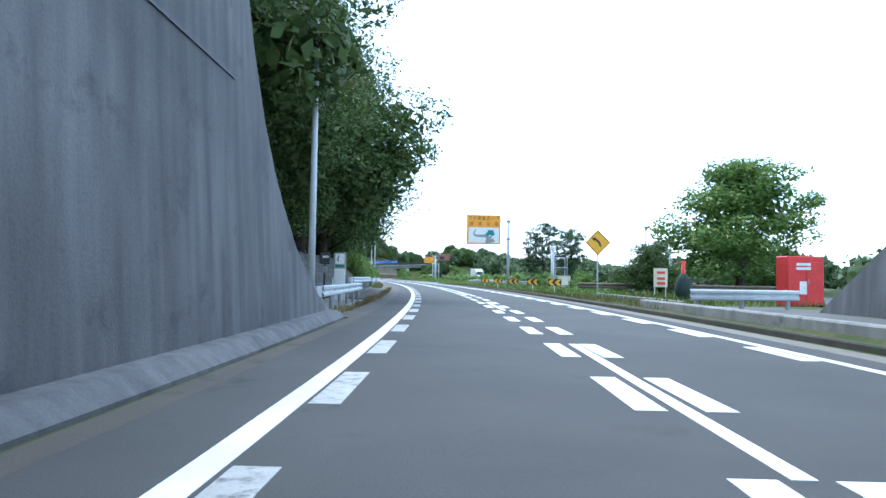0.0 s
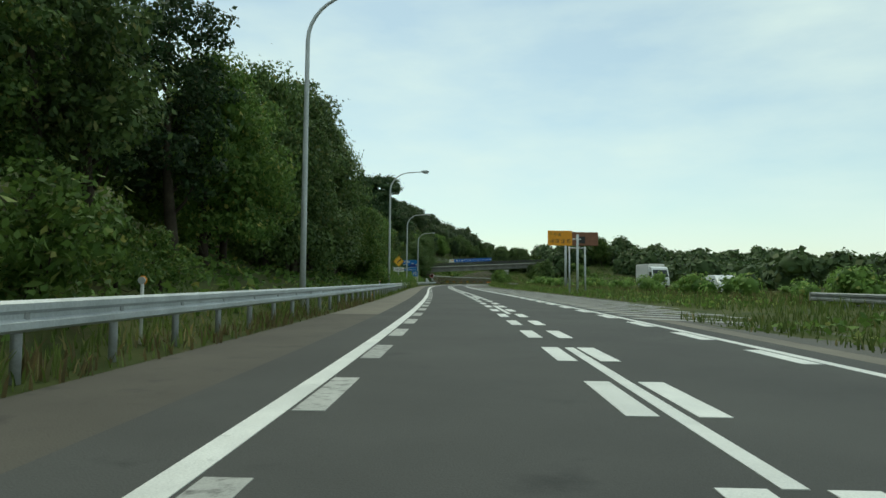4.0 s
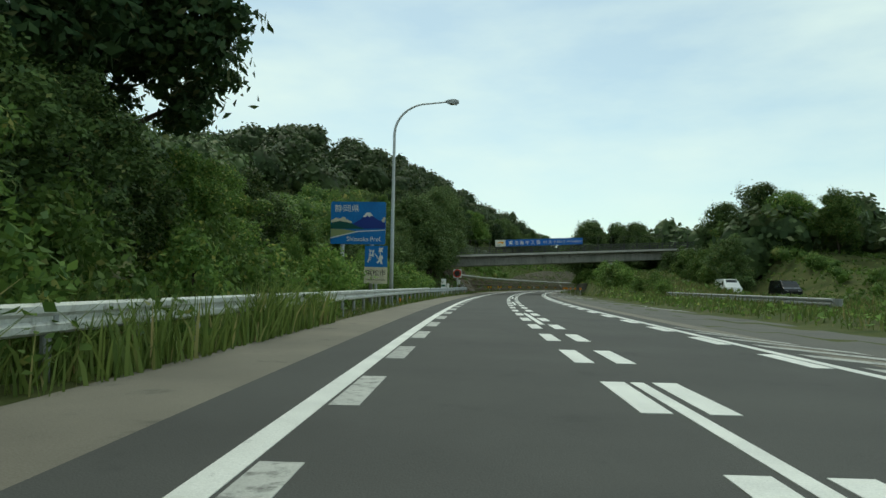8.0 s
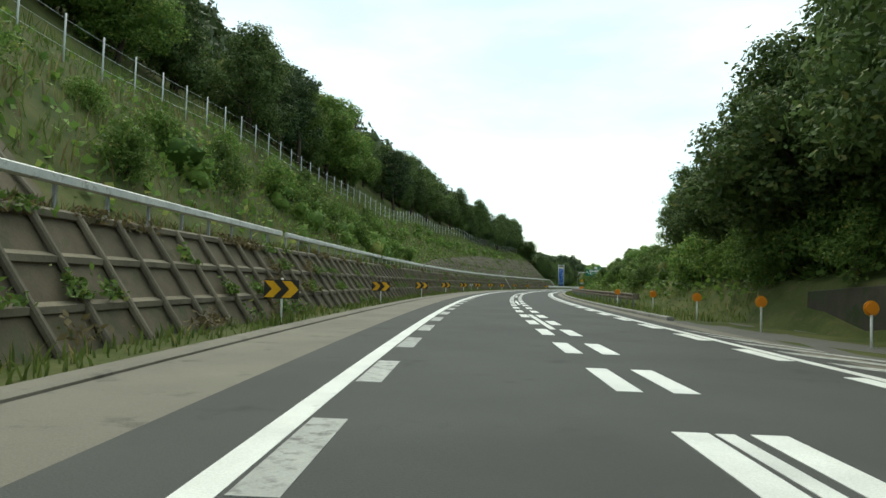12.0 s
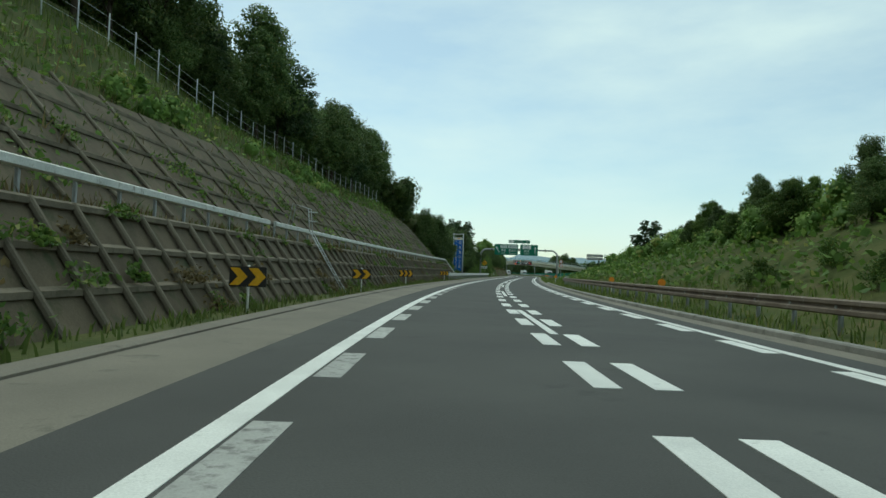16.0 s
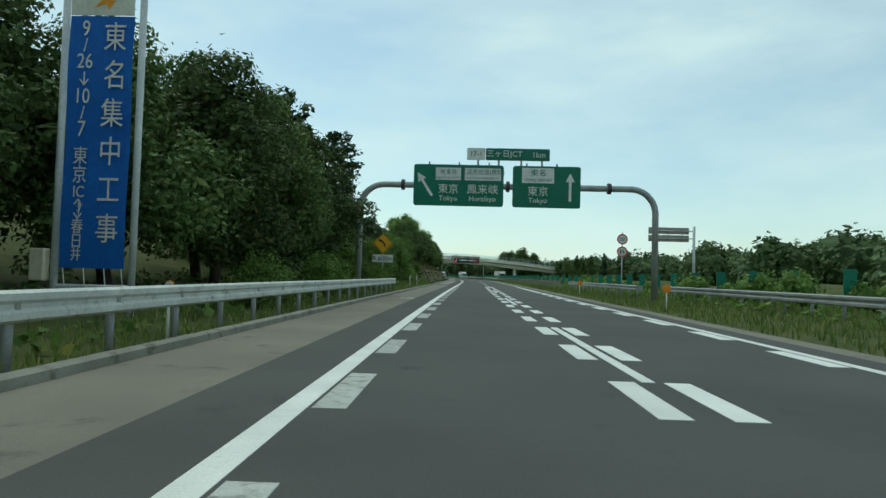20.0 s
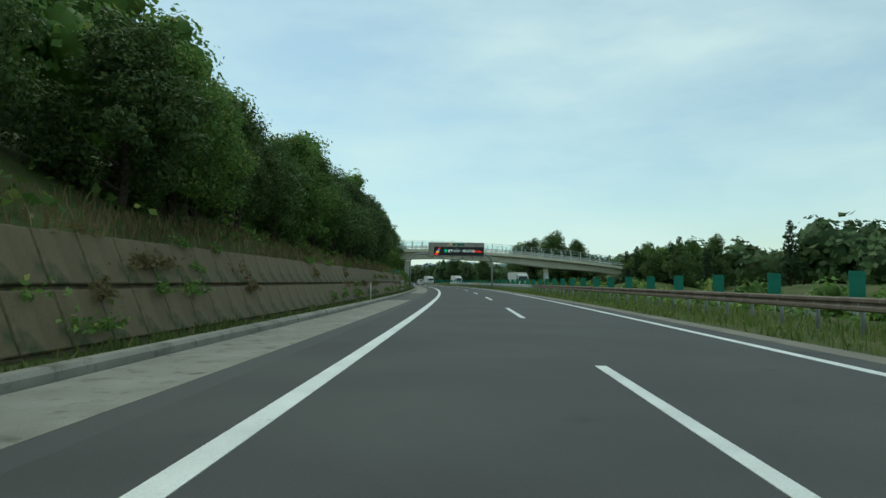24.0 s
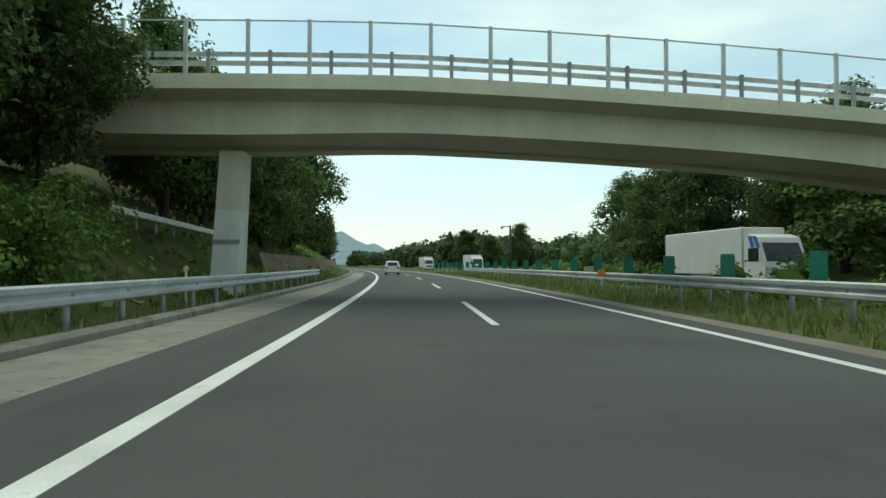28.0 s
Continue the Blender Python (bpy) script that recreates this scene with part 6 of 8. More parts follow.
# ---- cream footbridge-like road bridge ----
def on_b2(u, dy, z):
    return at(756.5 + dy, u, z + 0.35 - 0.03 * max(u + 2, 0) - 0.0013 * (u + 2) ** 2)


ob2 = thing("road_bridge", stand(757, -15), "cream painted concrete overbridge with clear panel railings", "bridge", "bridges")
ob2_inv = ob2.matrix_basis.inverted()
C1, C2 = -24, 36
bridge_bar("deck", C1, C2, [(0, 6.6), (0, 6.95), (6.6, 6.95), (6.6, 6.6), (5.6, 6.42), (1.0, 6.42)], CREAM, ob2, on_b2)


def haunch(u):
    return 5.42 - 0.14 * math.exp(-((u + 7.7) / 4.5) ** 2) - 0.3 * math.exp(-((u - 20.6) / 6) ** 2)


for dy in (1.0, 4.4):
    sh = Shape()
    us = np.arange(C1, C2 + 0.1, 1.5)
    for u in us:
        sh.v += [tuple(on_b2(u, dy, haunch(u))), tuple(on_b2(u, dy, 6.42)), tuple(on_b2(u, dy + 1.2, 6.42)), tuple(on_b2(u, dy + 1.2, haunch(u)))]
    for i in range(len(us) - 1):
        sh.f += [(4 * i + j, 4 * i + (j + 1) % 4, 4 * i + 4 + (j + 1) % 4, 4 * i + 4 + j) for j in range(4)]
    sh.f += [(3, 2, 1, 0), tuple(range(len(sh.v) - 4, len(sh.v)))]
    part("girder", sh, CREAM, ob2, world=True)
bridge_bar("soffit", C1, C2, [(2.2, 5.5), (2.2, 6.4), (4.4, 6.4), (4.4, 5.5)], CREAM, ob2, on_b2)
for dy in (0.1, 6.4):
    bridge_bar("kerb", C1, C2, [(dy, 6.955), (dy, 7.12), (dy + 0.14, 7.12), (dy + 0.14, 6.955)], CREAM, ob2, on_b2)
    for z in (7.42, 7.72):
        bridge_bar("rail", C1, C2, [(dy + 0.14, z), (dy + 0.14, z + 0.16), (dy + 0.2, z + 0.16), (dy + 0.2, z)], OLD_RAIL, ob2, on_b2)
    bridge_bar("top_rail", C1, C2, [(dy, 8.86), (dy, 8.9), (dy + 0.05, 8.9), (dy + 0.05, 8.86)], POLE, ob2, on_b2)
B_POST = Shape().box((0, 0, 0.98), (0.13, 0.1, 1.96), 0.01).mesh("panel_post")
B_POST.materials.append(OLD_RAIL)
PANE = Shape().box((0, 0, 0), (1.9, 0.012, 0.98)).mesh("pane")
PANE.materials.append(PANEL_GLASS)
S_POST = Shape().box((0, 0, 0.4), (0.12, 0.1, 0.85), 0.01).mesh("rail_post")
S_POST.materials.append(DULL_STEEL)
for i in range(29):
    u = C1 + 1 + 2.0 * i
    for dy in (0.07, 6.5):
        p = on_b2(u, dy, 6.95)
        turn = pose(0, 0, 0, 0, 0, heading(757))
        part("panel_post", B_POST, None, ob2, m=ob2_inv @ (Matrix.Translation(p) @ turn))
        part("rail_post", S_POST, None, ob2, m=ob2_inv @ (Matrix.Translation(on_b2(u + 0.7, dy + 0.12, 7.1)) @ turn))
        g = part("pane", PANE, None, ob2, m=ob2_inv @ (Matrix.Translation(on_b2(u + 1.0, dy, 8.35)) @ turn))
        g.visible_shadow = False
for u in (-8.25, 20.6):
    sh = Shape()
    lo, hi = Shape(), Shape()
    for z0, z1, w0, w1, tgt in ((-0.4, 3.1, 0.5, 0.44, lo), (3.1, 5.2 if u < 0 else 4.0, 0.44, 0.42, hi)):
        for z, w in ((z0, w0), (z1, w1)):
            for du, ds in ((-w, 2.0), (w, 2.0), (w, 3.2), (-w, 3.2)):
                tgt.v.append(tuple(at(756.5 + ds, u + du + (0.05 * z if u < 0 else -0.05 * z), z)))
        tgt.f = [(0, 1, 5, 4), (1, 2, 6, 5), (2, 3, 7, 6), (3, 0, 4, 7), (0, 3, 2, 1), (4, 5, 6, 7)]
    part("pier_foot", lo, WHITE_PAINT, ob2, "white painted lower pier", world=True)
    part("pier_head", hi, CREAM, ob2, world=True)
part("pier_band", Shape().add([tuple(at(758.48, -8.25 + a + 0.05 * z, z)) for z in (1.9, 2.05) for a in (-0.48, 0.48)] + [tuple(at(758.46, -8.25 + a + 0.05 * z, z)) for z in (1.9, 2.05) for a in (-0.48, 0.48)], [(4, 5, 7, 6), (0, 2, 3, 1), (0, 1, 5, 4), (2, 6, 7, 3)]), ROAD_GREY, ob2, world=True)

lp = thing("camera_post", stand(802, 10.2, land(802, 10.2)), "dark steel post with a short arm and camera", "mast")
part("pole", Shape().tube([(0, 0, -0.3), (0, 0, 5.2)], 0.11, 10), DARK_STEEL, lp, smooth=True)
part("arm", Shape().tube([(0, 0, 5.1), (-0.9, 0, 5.1)], 0.05, 8), DARK_STEEL, lp)
part("camera_housing", Shape().box((-0.9, -0.1, 4.95), (0.2, 0.45, 0.22), 0.03), DARK_STEEL, lp)

# green glare plates on the median
GLARE_PLATE = Shape().slab(round_rect(-0.24, 0.24, 0.55, 1.5, 0.05), -0.02, 0.02).mesh("plate")
GLARE_PLATE.materials.append(GLARE)
GLARE_POST = Shape().tube([(0, 0, -0.2), (0, 0, 0.6)], 0.035, 6).mesh("post", True)
GLARE_POST.materials.append(POLE)
for s in list(np.arange(536, 596, 4.0)) + list(np.arange(598, 860, 4.8)):
    u = float(np.interp(s, [536, 600, 660, 760, 860], [12.0, 11.4, 9.3, 9.0, 9.2]))
    g = thing("glare_plate", stand(s, u, land(s, u) + 0.05), "green plastic glare plate on a short post in the hedge", "glare plate", "glare plates")
    part("plate", GLARE_PLATE, None, g)
    part("post", GLARE_POST, None, g)


# ---- vehicles ----
def wheel(parent, x, y, r, w=0.22):
    t = part("wheel", Shape().tube([(x - w / 2, y, r), (x + w / 2, y, r)], r, 18), TYRE, parent, smooth=False)
    part("rim", Shape().tube([(x - w / 2 - 0.01, y, r), (x + w / 2 + 0.01, y, r)], r * 0.58, 12), DULL_STEEL, t)


def car(m, paint, label, length=4.1, width=1.68, high=1.52, van=False):
    """Its nose along +y."""
    c = thing("van" if van else "car", m, label, "car", "vehicles on the road")
    hl, hw = length / 2, width / 2
    belt = high * (0.55 if van else 0.6)
    if van:
        side = [(-hl, 0.35), (-hl, belt), (-hl + 0.06, belt + 0.1), (-hl + 0.12, high - 0.1), (-hl + 0.3, high), (hl - 1.7, high), (hl - 1.3, high - 0.1), (hl - 0.55, belt + 0.12), (hl - 0.08, belt - 0.05), (hl, belt - 0.3), (hl, 0.35), (hl - 0.2, 0.25), (-hl + 0.2, 0.25)]
    else:
        side = [(-hl, 0.35), (-hl, belt - 0.05), (-hl + 0.12, belt + 0.06), (-hl + 0.42, high - 0.08), (-hl + 0.7, high), (hl - 2.1, high), (hl - 1.8, high - 0.06), (hl - 1.05, belt + 0.06), (hl - 0.15, belt - 0.15), (hl, belt - 0.35), (hl, 0.35), (hl - 0.2, 0.25), (-hl + 0.2, 0.25)]
    sh = Shape()
    n = len(side)
    for x, inset in ((-hw, 1), (-hw + 0.1, 0), (hw - 0.1, 0), (hw, 1)):
        for y, z in side:
            lean = 0.12 * max(0, (z - belt) / (high - belt)) * (1 if x > 0 else -1)
            sh.v.append((x - lean - (0.0), y * (0.985 if inset else 1), z - (0.03 if inset and z > belt else 0)))
    for k in range(3):
        sh.f += [(k * n + i, k * n + (i + 1) % n, (k + 1) * n + (i + 1) % n, (k + 1) * n + i) for i in range(n)]
    sh.f += [tuple(range(n))[::-1], tuple(range(3 * n, 4 * n))]
    body = part("body", sh, paint, c, smooth=False)
    rear_z0, rear_z1 = belt + 0.08, high - 0.14
    y0 = (-hl + 0.06 if van else -hl + 0.1)
    sh = Shape()
    wr = hw - 0.22
    dy = 0.06 if van else 0.3
    sh.v = [(-wr, y0 - 0.03, rear_z0), (wr, y0 - 0.03, rear_z0), (wr - 0.06, y0 + dy - 0.03, rear_z1), (-wr + 0.06, y0 + dy - 0.03, rear_z1)]
    sh.v += [(x, y + 0.02, z) for x, y, z in sh.v]
    sh.f = [(0, 1, 2, 3), (7, 6, 5, 4), (0, 4, 5, 1), (2, 6, 7, 3), (1, 5, 6, 2), (0, 3, 7, 4)]
    part("rear_window", sh, GLASS_DARK, body)
    fz0, fz1 = belt + 0.1, high - 0.12
    fy0, fy1 = (hl - 0.6, hl - 1.26) if van else (hl - 1.12, hl - 1.74)
    sh = Shape()
    sh.v = [(-wr, fy0 + 0.02, fz0), (wr, fy0 + 0.02, fz0), (wr - 0.06, fy1 + 0.02, fz1), (-wr + 0.06, fy1 + 0.02, fz1)]
    sh.v += [(x, y - 0.02, z) for x, y, z in sh.v]
    sh.f = [(3, 2, 1, 0), (4, 5, 6, 7), (1, 5, 4, 0), (3, 7, 6, 2), (2, 6, 5, 1), (4, 7, 3, 0)]
    part("windscreen", sh, GLASS_DARK, body)
    for sx in (-1, 1):
        x = sx * (hw - 0.045)
        for a, b in (((-hl + 0.55, -0.3), (-0.2, hl - 1.75)) if not van else ((-hl + 0.4, -hl + 1.5), (-hl + 1.6, 0.3), (0.4, hl - 1.35))):
            sh = Shape()
            sh.v = [(x + sx * 0.02, a, belt + 0.08), (x + sx * 0.02, b, belt + 0.08), (x - sx * 0.07, b - 0.1, high - 0.16), (x - sx * 0.07, a + 0.08, high - 0.16)]
            sh.v += [(p - sx * 0.03, q, r) for p, q, r in sh.v]
            sh.f = [(0, 1, 2, 3), (7, 6, 5, 4), (0, 4, 5, 1), (2, 6, 7, 3), (1, 5, 6, 2), (0, 3, 7, 4)]
            part("side_window", sh, GLASS_DARK, body)
        part("tail_lamp", Shape().box((sx * (hw - 0.16), -hl - 0.0, belt - 0.12), (0.24, 0.06, 0.26), 0.02), TAIL, body)
        part("head_lamp", Shape().box((sx * (hw - 0.28), hl - 0.06, belt - 0.3), (0.36, 0.1, 0.16), 0.03), LAMP_GLASS, body)
        part("mirror", Shape().box((sx * (hw + 0.08), hl - 1.5, belt + 0.12), (0.18, 0.1, 0.14), 0.02), paint, body)
    part("plate", Shape().box((0, -hl - 0.015, 0.62), (0.34, 0.02, 0.17)), WHITE, body)
    part("bumper", Shape().box((0, -hl + 0.02, 0.42), (width - 0.1, 0.1, 0.2), 0.03), paint, body)
    for x in (-hw + 0.1, hw - 0.1):
        for y in (-hl + 0.75, hl - 0.8):
            wheel(c, x, y, 0.31, 0.2)
    return c


def truck(m, label, length=9.0, stripes=False):
    """Its nose along +y."""
    t = thing("truck", m, label, "truck", "vehicles on the road")
    hl = length / 2
    box_len = length - 2.1
    part("cargo_box", Shape().box((0, -hl + box_len / 2, 2.25), (2.4, box_len, 2.6), 0.05), CARGO, t)
    part("chassis", Shape().box((0, -0.4, 0.75), (1.1, length - 1.2, 0.3), 0.02), DARK_STEEL, t)
    cab = Shape()
    side = [(hl - 2.0, 0.55), (hl - 2.0, 2.95), (hl - 1.5, 3.15), (hl - 0.75, 2.95), (hl - 0.12, 1.7), (hl, 1.4), (hl, 0.55)]
    n = len(side)
    for x in (-1.15, 1.15):
        cab.v += [(x, y, z) for y, z in side]
    cab.f = [(i, (i + 1) % n, n + (i + 1) % n, n + i) for i in range(n)] + [tuple(range(n))[::-1], tuple(range(n, 2 * n))]
    cb = part("cab", cab, CAR_WHITE, t)
    sh = Shape()
    sh.v = [(-1.0, hl - 0.1, 1.72), (1.0, hl - 0.1, 1.72), (0.98, hl - 0.6, 2.68), (-0.98, hl - 0.6, 2.68)]
    sh.v += [(x, y - 0.04, z - 0.02) for x, y, z in sh.v]
    sh.f = [(3, 2, 1, 0), (4, 5, 6, 7), (1, 5, 4, 0), (3, 7, 6, 2), (2, 6, 5, 1), (4, 7, 3, 0)]
    part("windscreen", sh, GLASS_DARK, cb)
    for sx in (-1, 1):
        part("side_window", Shape().box((sx * 1.15, hl - 1.1, 2.05), (0.03, 1.0, 0.7), 0.01), GLASS_DARK, cb)
        part("mirror", Shape().box((sx * 1.32, hl - 0.45, 2.1), (0.14, 0.08, 0.5), 0.02), BLACK, cb)
        part("head_lamp", Shape().box((sx * 0.85, hl + 0.01, 0.85), (0.4, 0.06, 0.22), 0.03), LAMP_GLASS, cb)
        part("side_guard", Shape().box((sx * 1.1, -0.9, 0.7), (0.05, 2.8, 0.45), 0.01), POLE, t)
        if stripes:
            for dy in (0.0, 0.42):
                st = Shape()
                st.v = [(sx * 1.16, hl - 1.3 + dy * 1.2, 2.42), (sx * 1.16, hl - 0.95 + dy * 1.2, 2.42), (sx * 1.16, hl - 1.25 + dy, 3.02), (sx * 1.16, hl - 1.6 + dy, 3.02)]
                st.v += [(x - sx * 0.02, y, z) for x, y, z in st.v]
                st.f = [(0, 1, 2, 3), (7, 6, 5, 4), (0, 4, 5, 1), (2, 6, 7, 3), (1, 5, 6, 2), (0, 3, 7, 4)]
                part("stripe", st, CAR_BLUE, cb)
    part("grille", Shape().box((0, hl + 0.005, 1.15), (1.6, 0.03, 0.3), 0.01), BLACK, cb)
    for y in (hl - 1.1, -hl + 1.2, -hl + 2.3):
        for x in (-1.0, 1.0):
            wheel(t, x, y, 0.48, 0.28)
    return t


car(stand(812, -1.75), CAR_WHITE, "small white hatchback driving ahead in the slow lane", 3.6, 1.62, 1.6)
truck(stand(772.5, 17.4, FAR_RISE(772), 180), "white box truck with blue stripes on its cab", 12.0, True)
truck(stand(868, 19.0, FAR_RISE(868), 180), "white box truck on the far carriageway", 9.0)
truck(stand(905, 15.6, FAR_RISE(905), 180), "white box truck on the far carriageway", 8.6)
truck(stand(196, far_lane(196) + 6.0, 0.37, 180), "white box truck on the far carriageway", 7.5)
car(stand(283, far_lane(283) - 2.0, 0.37, 180), CAR_WHITE, "white van on the far carriageway behind the rail", 4.7, 1.7, 2.0, True)
car(stand(281, far_lane(281) + 3.4, 0.37, 180), CAR_BLACK, "black minivan on the far carriageway", 4.7, 1.8, 1.9, True)
car(stand(150, far_lane(150) - 1.8, 0.37, 180), CAR_WHITE, "white car on the far carriageway", 4.2, 1.7, 1.45)

# ---- plants ----
def leaf_mesh(name, p, nrm, size, rng, slim=0.5, core=()):
    """Many small folded leaves at p, facing nrm; core: (middle, radius) of the dense inside of a crown."""
    n = len(p)
    nrm = nrm / (np.linalg.norm(nrm, axis=1, keepdims=True) + 1e-9)
    t = rng.normal(size=(n, 3))
    t[:, 2] -= 0.5
    t -= nrm * (t * nrm).sum(1, keepdims=True)
    t /= np.linalg.norm(t, axis=1, keepdims=True) + 1e-9
    b = np.cross(nrm, t)
    L, W = size[:, None] / 2, size[:, None] * slim / 2
    v = np.stack([p - t * L, p + b * W - nrm * L * 0.2, p + t * L, p - b * W - nrm * L * 0.2], 1).reshape(-1, 3)
    f = np.arange(4 * n).reshape(-1, 4)
    if len(core):
        vs, fs, k = [v], [f], 4 * n
        nu, nv = 8, 5
        for c, r in core:
            th, ph = np.meshgrid(np.linspace(0, 2 * np.pi, nu, endpoint=False), np.linspace(0.25, np.pi - 0.25, nv))
            rr = r * (1 + 0.25 * rng.normal(size=th.shape))
            q = np.stack([rr * np.sin(ph) * np.cos(th), rr * np.sin(ph) * np.sin(th), rr * np.cos(ph)], -1).reshape(-1, 3) + c
            i, j = np.meshgrid(np.arange(nv - 1), np.arange(nu), indexing="ij")
            fs.append(np.stack([i * nu + j, i * nu + (j + 1) % nu, (i + 1) * nu + (j + 1) % nu, (i + 1) * nu + j], -1).reshape(-1, 4) + k)
            vs.append(q)
            k += len(q)
        v, f = np.concatenate(vs), np.concatenate(fs)
    me = bpy.data.meshes.new(name)
    me.vertices.add(len(v))
    me.vertices.foreach_set("co", v.astype(np.float32).ravel())
    me.loops.add(f.size)
    me.loops.foreach_set("vertex_index", f.astype(np.int32).ravel())
    me.polygons.add(len(f))
    me.polygons.foreach_set("loop_start", np.arange(0, f.size, 4, dtype=np.int32))
    me.update(calc_edges=True)
    return me


def on_balls(rng, balls, per_area, size, flat=1.0):
    """Places and facings of leaves over a heap of balls."""
    ps, ns, ss = [], [], []
    for c, r in balls:
        k = int(per_area * r * r)
        d = rng.normal(size=(k, 3))
        d /= np.linalg.norm(d, axis=1, keepdims=True)
        lump = 1 + 0.16 * np.sin(d[:, 0] * 5 + c[0] * 3) * np.sin(d[:, 1] * 6 + c[1]) + 0.12 * np.sin(d[:, 2] * 9 + c[2])
        rad = r * lump * (0.72 + 0.42 * rng.random(k) ** 0.6)
        ps.append(c + d * rad[:, None] * np.array([1, 1, flat]))
        ns.append(d + 0.45 * rng.normal(size=(k, 3)) + np.array([0, 0, 0.3]))
        ss.append(size * (0.6 + 0.8 * rng.random(k)))
    return np.concatenate(ps), np.concatenate(ns), np.concatenate(ss)


def make_tree(name, label, category, seed, high, wide, low, balls, r, size, leaf, per_area=190, flat=1.0, cone=0.0, group="roadside trees"):
    rng = np.random.default_rng(seed)
    root = thing(name, Matrix(), label, category, group)
    heap = []
    for i in range(balls):
        f = (i + 0.5) / balls
        z = low + (high - r * 0.8 - low) * f
        spread = wide * (1 - cone * f) * (math.sin(math.pi * min(1, 0.25 + 0.75 * f)) if not cone else 1)
        a = i * 2.4 + rng.random() * 0.9
        d = spread * (0.35 + 0.65 * rng.random())
        heap.append((np.array([math.cos(a) * d, math.sin(a) * d, z]), r * (0.7 + 0.6 * rng.random()) * (1 - cone * 0.6 * f)))
    heap.append((np.array([0, 0, high - r * 0.7]), r * (0.9 - 0.5 * cone)))
    # boughs: small clumps over each mass, with gaps of shade between them
    tufts = []
    for c, q in heap:
        for j in range(11):
            d = rng.normal(size=3) + np.array([0, 0, 0.25])
            d /= np.linalg.norm(d)
            tufts.append((c + d * q * np.array([1, 1, max(flat, 0.8)]) * (0.62 + 0.3 * rng.random()), q * (0.26 + 0.24 * rng.random())))
    p, nn, ss = on_balls(rng, tufts, per_area * 0.68, size, flat * 0.8)
    # stray sprays that break the outline
    k = len(p) // 18
    pick = rng.integers(0, len(p), k)
    mid = np.array([0, 0, (low + high) / 2])
    p[pick] += (p[pick] - mid) / np.linalg.norm(p[pick] - mid, axis=1, keepdims=True) * rng.random((k, 1)) * r * 0.4
    # larger leaves deep inside keep the crown dense
    for c, q in heap:
        m_ = int(70 * q * q)
        d = rng.normal(size=(m_, 3))
        d /= np.linalg.norm(d, axis=1, keepdims=True)
        p = np.concatenate([p, c + d * q * (0.25 + 0.42 * rng.random((m_, 1)))])
        nn = np.concatenate([nn, d + 0.6 * rng.normal(size=(m_, 3))])
        ss = np.concatenate([ss, q * (0.17 + 0.13 * rng.random(m_))])
    part("crown", leaf_mesh("crown", p, nn, ss, rng, 0.55), leaf, root)
    tr = Shape()
    bend = [(0.12 * math.sin(i), 0.12 * math.cos(i * 1.3), -0.5 + (high * 0.8 + 0.5) * i / 6) for i in range(7)]
    tr.tube(bend, list(np.linspace(0.022 * high + 0.03, 0.03, 7)), 8)
    for c, q in heap[::3]:
        base = Vector((0, 0, max(0.4, c[2] - 0.9 - 0.35 * math.hypot(c[0], c[1]))))
        mid_ = base.lerp(Vector(c), 0.55) + Vector((0, 0, -0.15))
        tr.tube([base, mid_, Vector(c)], [0.009 * high, 0.006 * high, 0.012], 5)
    part("trunk", tr, BARK, root, smooth=True)
    return root


def broad(label, seed, wide, low, balls, r, leaf, fine):
    return make_tree("broadleaf_tree", label, "tree", seed, 8.0, wide, low, balls, r, 0.18 if fine else 0.2, leaf, 620 if fine else 470)


BROAD = [broad("broadleaf tree with a dense dark green crown by the road", 11, 2.3, 1.2, 15, 1.35, LEAF_DARK, False),
         broad("leafy green tree with an uneven crown by the road", 12, 2.6, 1.0, 16, 1.3, LEAF, False),
         broad("tall dark broadleaf tree leaning over the verge", 13, 2.0, 1.6, 14, 1.3, LEAF_DARK, False),
         broad("spreading green tree on the slope", 14, 2.9, 1.8, 15, 1.4, LEAF, False)]
FINE = [broad("broadleaf tree with a dense dark green crown by the road", 15, 2.5, 1.4, 15, 1.3, LEAF_DARK, True),
        broad("leafy green tree with an uneven crown by the road", 16, 2.6, 1.0, 16, 1.25, LEAF, True),
        broad("tall broadleaf tree with spreading dark limbs", 17, 2.3, 2.0, 14, 1.2, LEAF_DARK, True)]
CEDAR = [make_tree("conifer", "tall dark conifer with a pointed crown", "conifer", 21, 8.0, 1.7, 0.9, 20, 0.85, 0.27, LEAF_CEDAR, 330, 0.7, 0.8, "conifers"),
         make_tree("conifer", "dark pine with an open layered crown", "conifer", 22, 8.0, 1.8, 2.3, 17, 1.0, 0.17, LEAF_CEDAR, 560, 0.7, 0.35, "conifers")]
SHRUB = [make_tree("shrub", "green shrub at the foot of the trees", "shrub", 31, 2.4, 1.1, 0.35, 7, 0.75, 0.15, VINE, 420, 0.9, 0.0, "shrubs"),
         make_tree("shrub", "dark green shrub by the guard rail", "shrub", 32, 2.4, 1.25, 0.3, 8, 0.7, 0.15, LEAF, 420, 0.85, 0.0, "shrubs")]
TALL = [make_tree("broadleaf_tree", "tall broadleaf tree with hanging dark boughs over the road", "tree", 18, 14.0, 4.2, 2.2, 24, 2.0, 0.17, LEAF_DARK, 470),
        make_tree("broadleaf_tree", "tall dense broadleaf tree above the block wall", "tree", 19, 14.0, 3.8, 3.0, 22, 2.0, 0.18, LEAF_DARK, 450)]
